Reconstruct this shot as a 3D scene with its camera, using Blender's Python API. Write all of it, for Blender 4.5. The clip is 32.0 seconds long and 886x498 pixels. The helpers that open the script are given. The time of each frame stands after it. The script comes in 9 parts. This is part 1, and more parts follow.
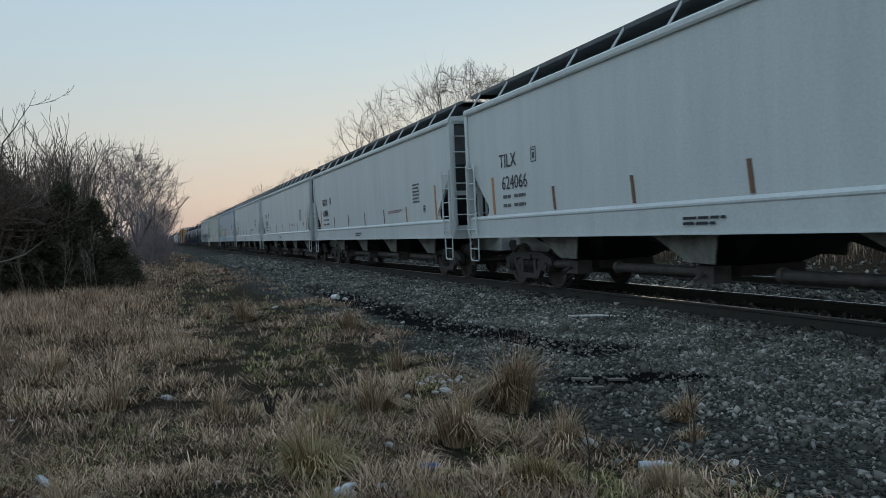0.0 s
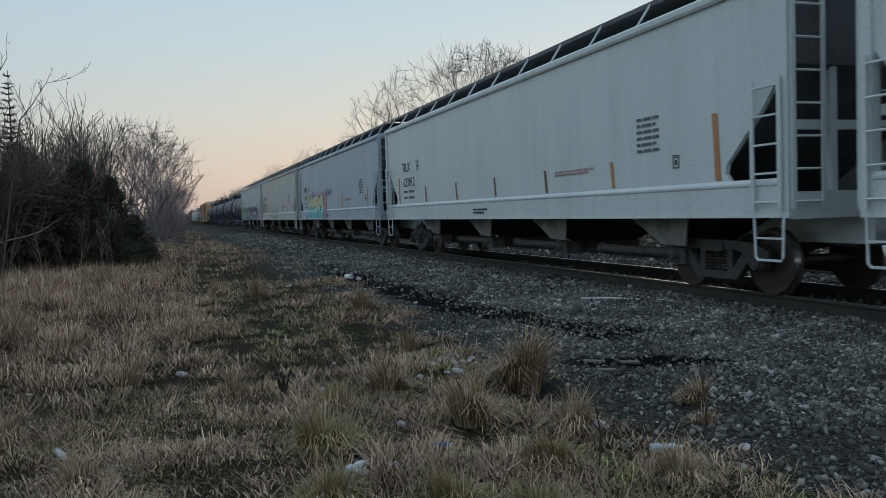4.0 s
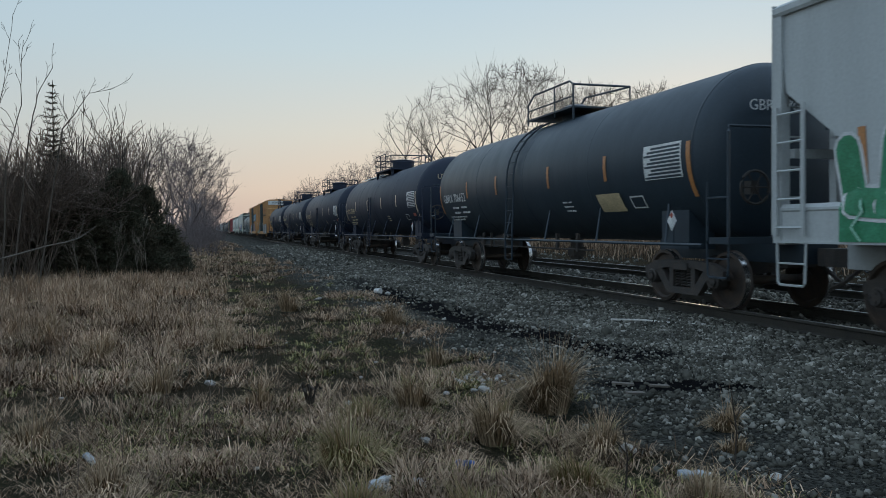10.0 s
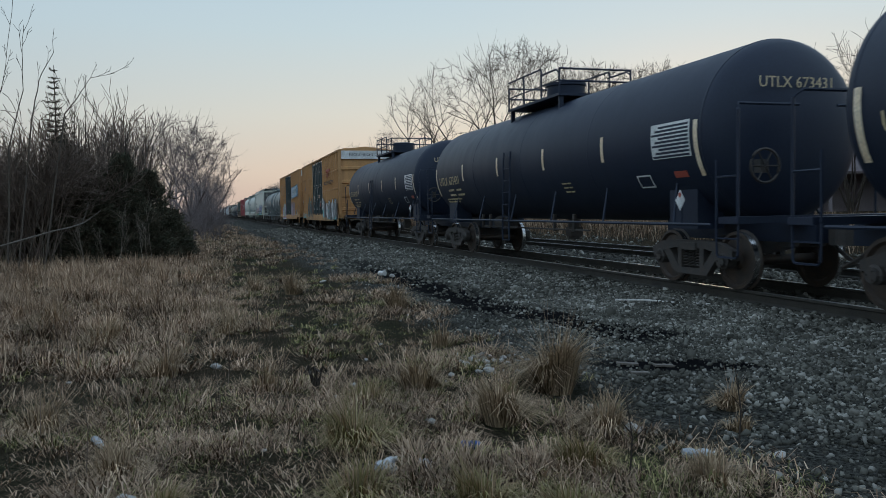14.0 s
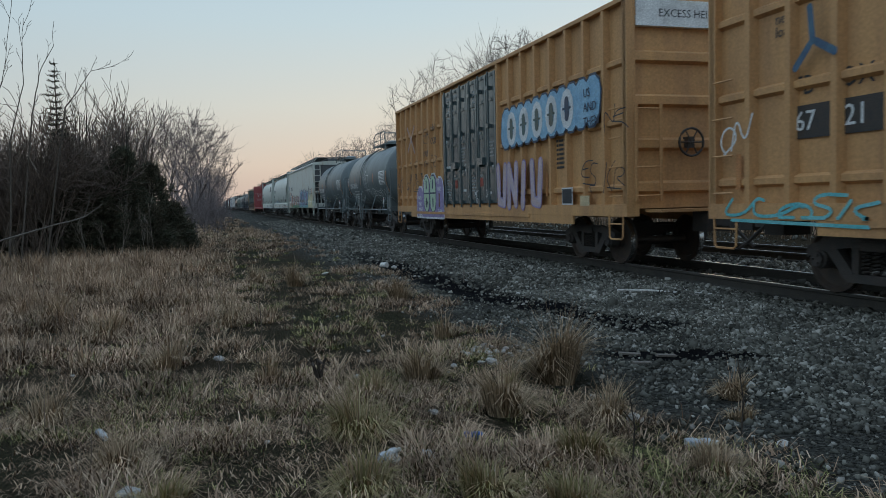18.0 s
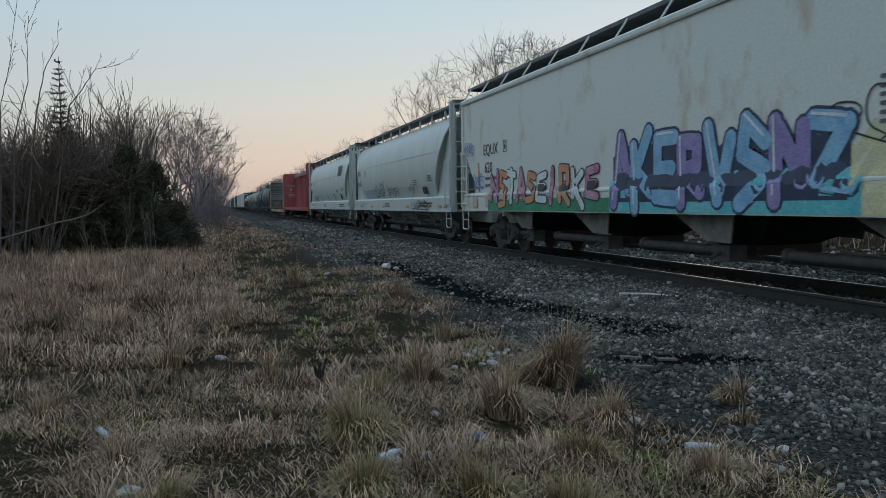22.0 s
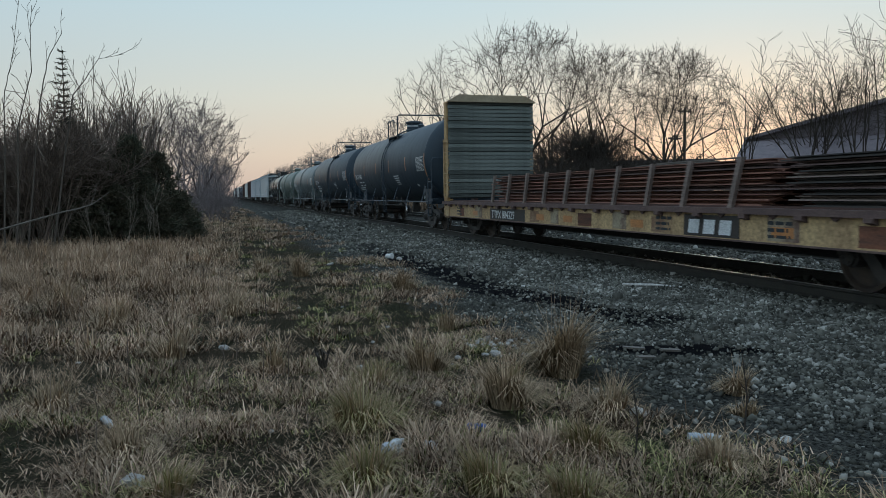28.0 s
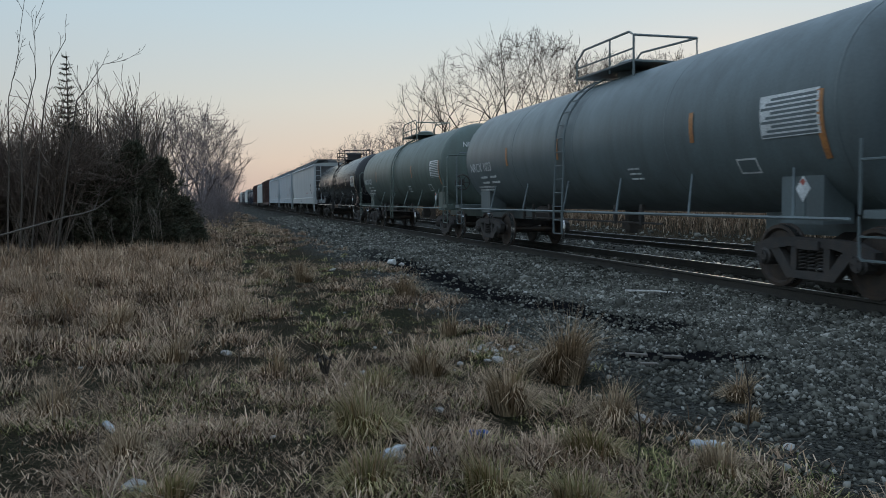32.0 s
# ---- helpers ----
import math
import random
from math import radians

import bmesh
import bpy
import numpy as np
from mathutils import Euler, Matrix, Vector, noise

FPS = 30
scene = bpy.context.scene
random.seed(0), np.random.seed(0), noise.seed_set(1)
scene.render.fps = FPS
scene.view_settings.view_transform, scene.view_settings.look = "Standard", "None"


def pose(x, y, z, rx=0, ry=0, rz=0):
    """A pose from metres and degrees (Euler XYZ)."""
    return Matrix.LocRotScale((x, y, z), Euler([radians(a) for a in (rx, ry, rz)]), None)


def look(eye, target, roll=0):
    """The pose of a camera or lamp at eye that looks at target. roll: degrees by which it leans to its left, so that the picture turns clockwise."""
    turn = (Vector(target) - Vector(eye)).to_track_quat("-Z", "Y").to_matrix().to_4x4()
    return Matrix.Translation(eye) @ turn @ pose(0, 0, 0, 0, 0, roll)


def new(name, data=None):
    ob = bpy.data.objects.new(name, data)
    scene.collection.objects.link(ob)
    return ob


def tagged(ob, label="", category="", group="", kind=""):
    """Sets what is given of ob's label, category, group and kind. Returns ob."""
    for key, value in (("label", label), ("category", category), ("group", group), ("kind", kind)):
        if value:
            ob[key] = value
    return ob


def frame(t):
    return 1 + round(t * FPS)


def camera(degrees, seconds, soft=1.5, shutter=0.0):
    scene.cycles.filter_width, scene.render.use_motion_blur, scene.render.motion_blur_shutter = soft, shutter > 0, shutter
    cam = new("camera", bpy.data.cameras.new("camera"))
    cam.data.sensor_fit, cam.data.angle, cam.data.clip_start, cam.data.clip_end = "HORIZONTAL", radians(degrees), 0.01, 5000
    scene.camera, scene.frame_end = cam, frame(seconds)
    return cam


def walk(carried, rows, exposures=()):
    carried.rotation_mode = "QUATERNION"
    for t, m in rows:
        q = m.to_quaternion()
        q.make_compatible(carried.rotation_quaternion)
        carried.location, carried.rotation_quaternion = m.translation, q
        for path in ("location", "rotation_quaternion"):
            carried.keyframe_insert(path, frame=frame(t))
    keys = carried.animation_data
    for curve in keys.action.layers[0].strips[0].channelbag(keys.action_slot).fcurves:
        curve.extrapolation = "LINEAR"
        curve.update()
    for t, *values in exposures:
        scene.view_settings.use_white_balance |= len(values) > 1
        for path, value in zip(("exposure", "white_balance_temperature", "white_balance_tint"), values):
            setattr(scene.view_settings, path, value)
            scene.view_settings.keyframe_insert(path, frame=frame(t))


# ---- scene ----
ANGLES = [  # seconds, yaw to the left from +y, pitch up, roll (degrees)
    (0, -20.038, -1.403, -2.530),
    (0.5, -20.037, -1.629, -2.438),
    (1, -20.009, -1.859, -2.296),
    (1.5, -19.752, -2.077, -2.305),
    (2, -19.419, -2.282, -2.335),
    (2.5, -19.283, -2.478, -2.209),
    (3, -19.266, -2.685, -2.211),
    (3.5, -19.206, -2.809, -2.071),
    (5.5, -18.264, -2.520, -1.934),
    (6, -18.231, -2.411, -1.967),
    (6.5, -18.015, -2.348, -1.578),
    (7, -17.613, -2.354, -1.333),
    (7.5, -17.218, -2.301, -1.200),
    (8, -17.088, -2.319, -1.194),
    (8.5, -17.009, -2.198, -0.726),
    (9, -16.978, -2.010, -0.586),
    (9.5, -16.929, -1.700, -0.540),
    (10, -16.830, -1.508, -0.502),
    (10.5, -16.760, -1.623, -0.424),
    (11, -16.746, -1.737, -0.461),
    (11.5, -16.752, -1.947, -0.557),
    (12, -16.609, -2.173, -0.688),
    (12.5, -16.592, -2.378, -0.793),
    (13, -16.557, -2.579, -0.855),
    (13.5, -16.538, -2.769, -0.942),
    (14, -16.532, -2.825, -1.018),
    (14.5, -16.525, -2.861, -1.090),
    (16.5, -16.420, -3.095, -1.101),
    (17, -16.385, -3.287, -1.133),
    (17.5, -16.405, -3.310, -1.198),
    (18, -16.389, -3.457, -1.360),
    (18.5, -16.386, -3.647, -1.495),
    (19, -16.339, -3.537, -1.454),
    (19.5, -16.329, -3.516, -1.475),
    (20, -16.283, -3.192, -1.424),
    (20.5, -16.262, -3.199, -1.368),
    (21, -16.261, -3.330, -1.077),
    (21.5, -16.226, -3.283, -0.853),
    (22, -16.233, -3.340, -0.801),
    (22.5, -16.191, -3.551, -0.798),
    (23, -16.167, -3.659, -0.694),
    (23.5, -16.157, -3.795, -0.742),
    (24, -16.121, -3.689, -0.730),
    (24.5, -16.120, -3.608, -0.820),
    (25, -16.095, -3.526, -0.904),
    (25.5, -16.081, -3.562, -0.959),
    (27.5, -15.984, -4.038, -0.715),
    (28, -15.984, -4.038, -0.715),
    (28.5, -15.972, -4.036, -0.700),
    (29, -15.960, -4.173, -0.610),
    (29.5, -15.939, -4.069, -0.618),
    (30, -15.896, -3.656, -0.405),
    (30.5, -15.855, -3.279, -0.272),
    (31, -15.843, -3.313, -0.363),
    (31.5, -15.846, -3.424, -0.423),
    (32, -15.811, -3.608, -0.585),
]
EYE = (0.0, 0.0, 1.62)


def aim(yaw, pitch, roll):
    a, b = radians(yaw), radians(pitch)
    to = Vector((-math.sin(a) * math.cos(b), math.cos(a) * math.cos(b), math.sin(b)))
    return look(EYE, Vector(EYE) + to * 10, roll)


cam = camera(58.85, 32.0, soft=0.5, shutter=0.1)
walk(cam, [(t, aim(*a)) for t, *a in ANGLES], exposures=[(0.0, 0.08, 6150, 10), (17.5, 0.08, 6150, 10), (19.5, 0.08, 5980, 5), (21.3, 0.08, 6100, 11), (25.0, 0.08, 6150, 12), (28.0, 0.08 + 0.06, 6120, 7), (30.0, 0.08, 6100, 10), (32.0, 0.08, 6120, 11)])

# ---- sky and light: clear dusk, the sun just down behind the train ----
SUN_TURN, SUN_UP = radians(36.0), radians(1.5)
# afterglow over the horizon, paler blue towards the zenith: (height, colour)
SKY_BANDS = [(0.0, (0.6, 0.43, 0.34)), (0.05, (0.69, 0.55, 0.425)), (0.12, (0.65, 0.615, 0.52)), (0.22, (0.53, 0.615, 0.615)), (0.34, (0.43, 0.56, 0.64)), (0.6, (0.48, 0.63, 0.77)), (1.0, (0.52, 0.68, 0.86))]
SKY_GLOW = 0.02
world = bpy.data.worlds.new("dusk_sky")
scene.world = world
world.use_nodes = True
wn, wl = world.node_tree.nodes, world.node_tree.links
sky = wn.new("ShaderNodeTexSky")
sky.sky_type, sky.sun_disc = "NISHITA", False
sky.sun_elevation, sky.sun_rotation = SUN_UP, SUN_TURN
sky.air_density, sky.dust_density, sky.ozone_density = 1.0, 1.5, 2.0
at_, sep_, ramp = wn.new("ShaderNodeTexCoord"), wn.new("ShaderNodeSeparateXYZ"), wn.new("ShaderNodeValToRGB")
wl.new(at_.outputs["Generated"], sep_.inputs[0])
wl.new(sep_.outputs["Z"], ramp.inputs["Fac"])
els = ramp.color_ramp.elements
for pos, col in SKY_BANDS[2:]:
    els.new(pos)
for e, (pos, col) in zip(els, SKY_BANDS):
    e.position, e.color = pos, (*col, 1)
# away from the sunset the low sky is cold and grey-blue
COLD_BANDS = [(0.0, (0.32, 0.37, 0.39)), (0.1, (0.38, 0.45, 0.475)), (0.3, (0.42, 0.52, 0.58)), (0.6, (0.5, 0.65, 0.8)), (1.0, (0.52, 0.68, 0.86))]
cold = wn.new("ShaderNodeValToRGB")
wl.new(sep_.outputs["Z"], cold.inputs["Fac"])
for pos, col in COLD_BANDS[2:]:
    cold.color_ramp.elements.new(pos)
for e, (pos, col) in zip(cold.color_ramp.elements, COLD_BANDS):
    e.position, e.color = pos, (*col, 1)
dot_, side_, blend_ = wn.new("ShaderNodeVectorMath"), wn.new("ShaderNodeMapRange"), wn.new("ShaderNodeMix")
dot_.operation, blend_.data_type, side_.interpolation_type = "DOT_PRODUCT", "RGBA", "SMOOTHSTEP"
dot_.inputs[1].default_value = (math.sin(SUN_TURN), math.cos(SUN_TURN), 0)
side_.inputs["From Min"].default_value, side_.inputs["From Max"].default_value = 0.25, 1.0
wl.new(at_.outputs["Generated"], dot_.inputs[0])
wl.new(dot_.outputs["Value"], side_.inputs["Value"])
wl.new(side_.outputs[0], blend_.inputs[0])
wl.new(cold.outputs[0], blend_.inputs[6])
wl.new(ramp.outputs[0], blend_.inputs[7])
veil = wn.new("ShaderNodeMix")
veil.data_type, veil.blend_type = "RGBA", "ADD"
veil.inputs[0].default_value = SKY_GLOW
wl.new(blend_.outputs[2], veil.inputs[6])
wl.new(sky.outputs[0], veil.inputs[7])
wn["Background"].inputs["Strength"].default_value = 1.0
wl.new(veil.outputs[2], wn["Background"].inputs["Color"])
sun = new("sun", bpy.data.lights.new("sun", "SUN"))
sun.data.energy, sun.data.angle, sun.data.color = 0.25, radians(12), (1.0, 0.72, 0.5)
sun.matrix_world = look((0, 0, 40), Vector((0, 0, 40)) - 10 * Vector((math.sin(SUN_TURN), math.cos(SUN_TURN), math.tan(radians(5)))))

# ---- materials ----


def surf(name, col, col2=None, rough=0.6, metal=0.0, scale=2.0, fine=40.0, bump=0.15, dist=0.01, stretch=(1, 1, 1), lo=0.4, hi=0.7, rnd=0.0, island=0.0, spec=0.5, grain=0.25):
    """A worn surface: two colours mixed by large soft noise, grain by fine noise, relief by both."""
    m = bpy.data.materials.new(name)
    m.use_nodes = True
    n, l = m.node_tree.nodes, m.node_tree.links
    b = n["Principled BSDF"]
    b.inputs["Roughness"].default_value, b.inputs["Metallic"].default_value = rough, metal
    b.inputs["Specular IOR Level"].default_value = spec
    col2 = col2 or tuple(c * 0.7 for c in col)
    tc, mp = n.new("ShaderNodeTexCoord"), n.new("ShaderNodeMapping")
    mp.inputs["Scale"].default_value = stretch
    l.new(tc.outputs["Object"], mp.inputs["Vector"])
    n1, n2 = n.new("ShaderNodeTexNoise"), n.new("ShaderNodeTexNoise")
    n1.inputs["Scale"].default_value, n1.inputs["Detail"].default_value, n1.inputs["Roughness"].default_value = scale, 5, 0.62
    n2.inputs["Scale"].default_value, n2.inputs["Detail"].default_value = fine, 3
    l.new(mp.outputs[0], n1.inputs["Vector"])
    l.new(tc.outputs["Object"], n2.inputs["Vector"])
    r = n.new("ShaderNodeMapRange")
    r.inputs["From Min"].default_value, r.inputs["From Max"].default_value = lo, hi
    l.new(n1.outputs["Fac"], r.inputs["Value"])
    mix = n.new("ShaderNodeMix")
    mix.data_type = "RGBA"
    mix.inputs[6].default_value, mix.inputs[7].default_value = (*col, 1), (*col2, 1)
    l.new(r.outputs[0], mix.inputs[0])
    out = mix.outputs[2]
    g = n.new("ShaderNodeMapRange")
    g.inputs["From Min"].default_value, g.inputs["From Max"].default_value = 0.3, 0.7
    g.inputs["To Min"].default_value, g.inputs["To Max"].default_value = 1 - grain, 1 + grain
    l.new(n2.outputs["Fac"], g.inputs["Value"])
    val = g.outputs[0]
    for amount, kind in ((rnd, "o"), (island, "i")):
        if amount:
            src = n.new("ShaderNodeObjectInfo").outputs["Random"] if kind == "o" else n.new("ShaderNodeNewGeometry").outputs["Random Per Island"]
            v = n.new("ShaderNodeMapRange")
            v.inputs["To Min"].default_value, v.inputs["To Max"].default_value = 1 - amount, 1 + amount
            l.new(src, v.inputs["Value"])
            mm = n.new("ShaderNodeMath")
            mm.operation = "MULTIPLY"
            l.new(val, mm.inputs[0])
            l.new(v.outputs[0], mm.inputs[1])
            val = mm.outputs[0]
    mul = n.new("ShaderNodeVectorMath")
    mul.operation = "SCALE"
    l.new(out, mul.inputs[0])
    l.new(val, mul.inputs["Scale"])
    l.new(mul.outputs[0], b.inputs["Base Color"])
    rr = n.new("ShaderNodeMapRange")
    rr.inputs["To Min"].default_value, rr.inputs["To Max"].default_value = max(0.02, rough - 0.12), min(1, rough + 0.12)
    l.new(n1.outputs["Fac"], rr.inputs["Value"])
    l.new(rr.outputs[0], b.inputs["Roughness"])
    if bump:
        bp, ad = n.new("ShaderNodeBump"), n.new("ShaderNodeMath")
        ad.operation = "ADD"
        bp.inputs["Strength"].default_value, bp.inputs["Distance"].default_value = bump, dist
        l.new(n1.outputs["Fac"], ad.inputs[0])
        l.new(n2.outputs["Fac"], ad.inputs[1])
        l.new(ad.outputs[0], bp.inputs["Height"])
        l.new(bp.outputs[0], b.inputs["Normal"])
    return m


def paint(name, col, dirt=None, rough=0.45, amount=0.3, spec=0.4, grain=0.07):
    """Weathered car paint with rain streaks that run down the sides."""
    dirt = dirt or tuple(c * 0.84 for c in col)
    return surf(name, col, dirt, rough=rough, scale=1.0, fine=25, bump=0.05, dist=0.004, stretch=(2.2, 2.2, 0.28), lo=0.62 - amount, hi=0.95 - 0.3 * amount, grain=grain, spec=spec)


def strands(name, cols, fine=3.0, bump=0.0, rough=0.85):
    """Blades or chips: each one takes a colour of the set, shifted from patch to patch."""
    m = bpy.data.materials.new(name)
    m.use_nodes = True
    n, l = m.node_tree.nodes, m.node_tree.links
    b = n["Principled BSDF"]
    b.inputs["Roughness"].default_value, b.inputs["Specular IOR Level"].default_value = rough, 0.02
    tc, big, small = n.new("ShaderNodeTexCoord"), n.new("ShaderNodeTexNoise"), n.new("ShaderNodeTexNoise")
    big.inputs["Scale"].default_value, small.inputs["Scale"].default_value = 1.1, fine
    geo, ob_ = n.new("ShaderNodeNewGeometry"), n.new("ShaderNodeObjectInfo")
    for t in (big, small):
        l.new(tc.outputs["Object"], t.inputs["Vector"])
    pick, wrap = n.new("ShaderNodeMath"), n.new("ShaderNodeMath")
    pick.operation, wrap.operation = "ADD", "FRACT"
    l.new(geo.outputs["Random Per Island"], pick.inputs[0])
    l.new(ob_.outputs["Random"], pick.inputs[1])
    l.new(pick.outputs[0], wrap.inputs[0])
    ramp_ = n.new("ShaderNodeValToRGB")
    ramp_.color_ramp.interpolation = "LINEAR"
    for i, c in enumerate(cols):
        e = ramp_.color_ramp.elements[i] if i < 2 else ramp_.color_ramp.elements.new(i / (len(cols) - 1))
        e.position, e.color = i / (len(cols) - 1), (*c, 1)
    l.new(wrap.outputs[0], ramp_.inputs["Fac"])
    k = n.new("ShaderNodeMapRange")
    for q, x in zip(("From Min", "From Max", "To Min", "To Max"), (0.3, 0.7, 0.6, 1.3)):
        k.inputs[q].default_value = x
    l.new(big.outputs["Fac"], k.inputs["Value"])
    mul = n.new("ShaderNodeVectorMath")
    mul.operation = "SCALE"
    l.new(ramp_.outputs["Color"], mul.inputs[0])
    l.new(k.outputs[0], mul.inputs["Scale"])
    l.new(mul.outputs[0], b.inputs["Base Color"])
    if bump:
        bp = n.new("ShaderNodeBump")
        bp.inputs["Strength"].default_value, bp.inputs["Distance"].default_value = bump, 0.01
        l.new(small.outputs["Fac"], bp.inputs["Height"])
        l.new(bp.outputs[0], b.inputs["Normal"])
    return m


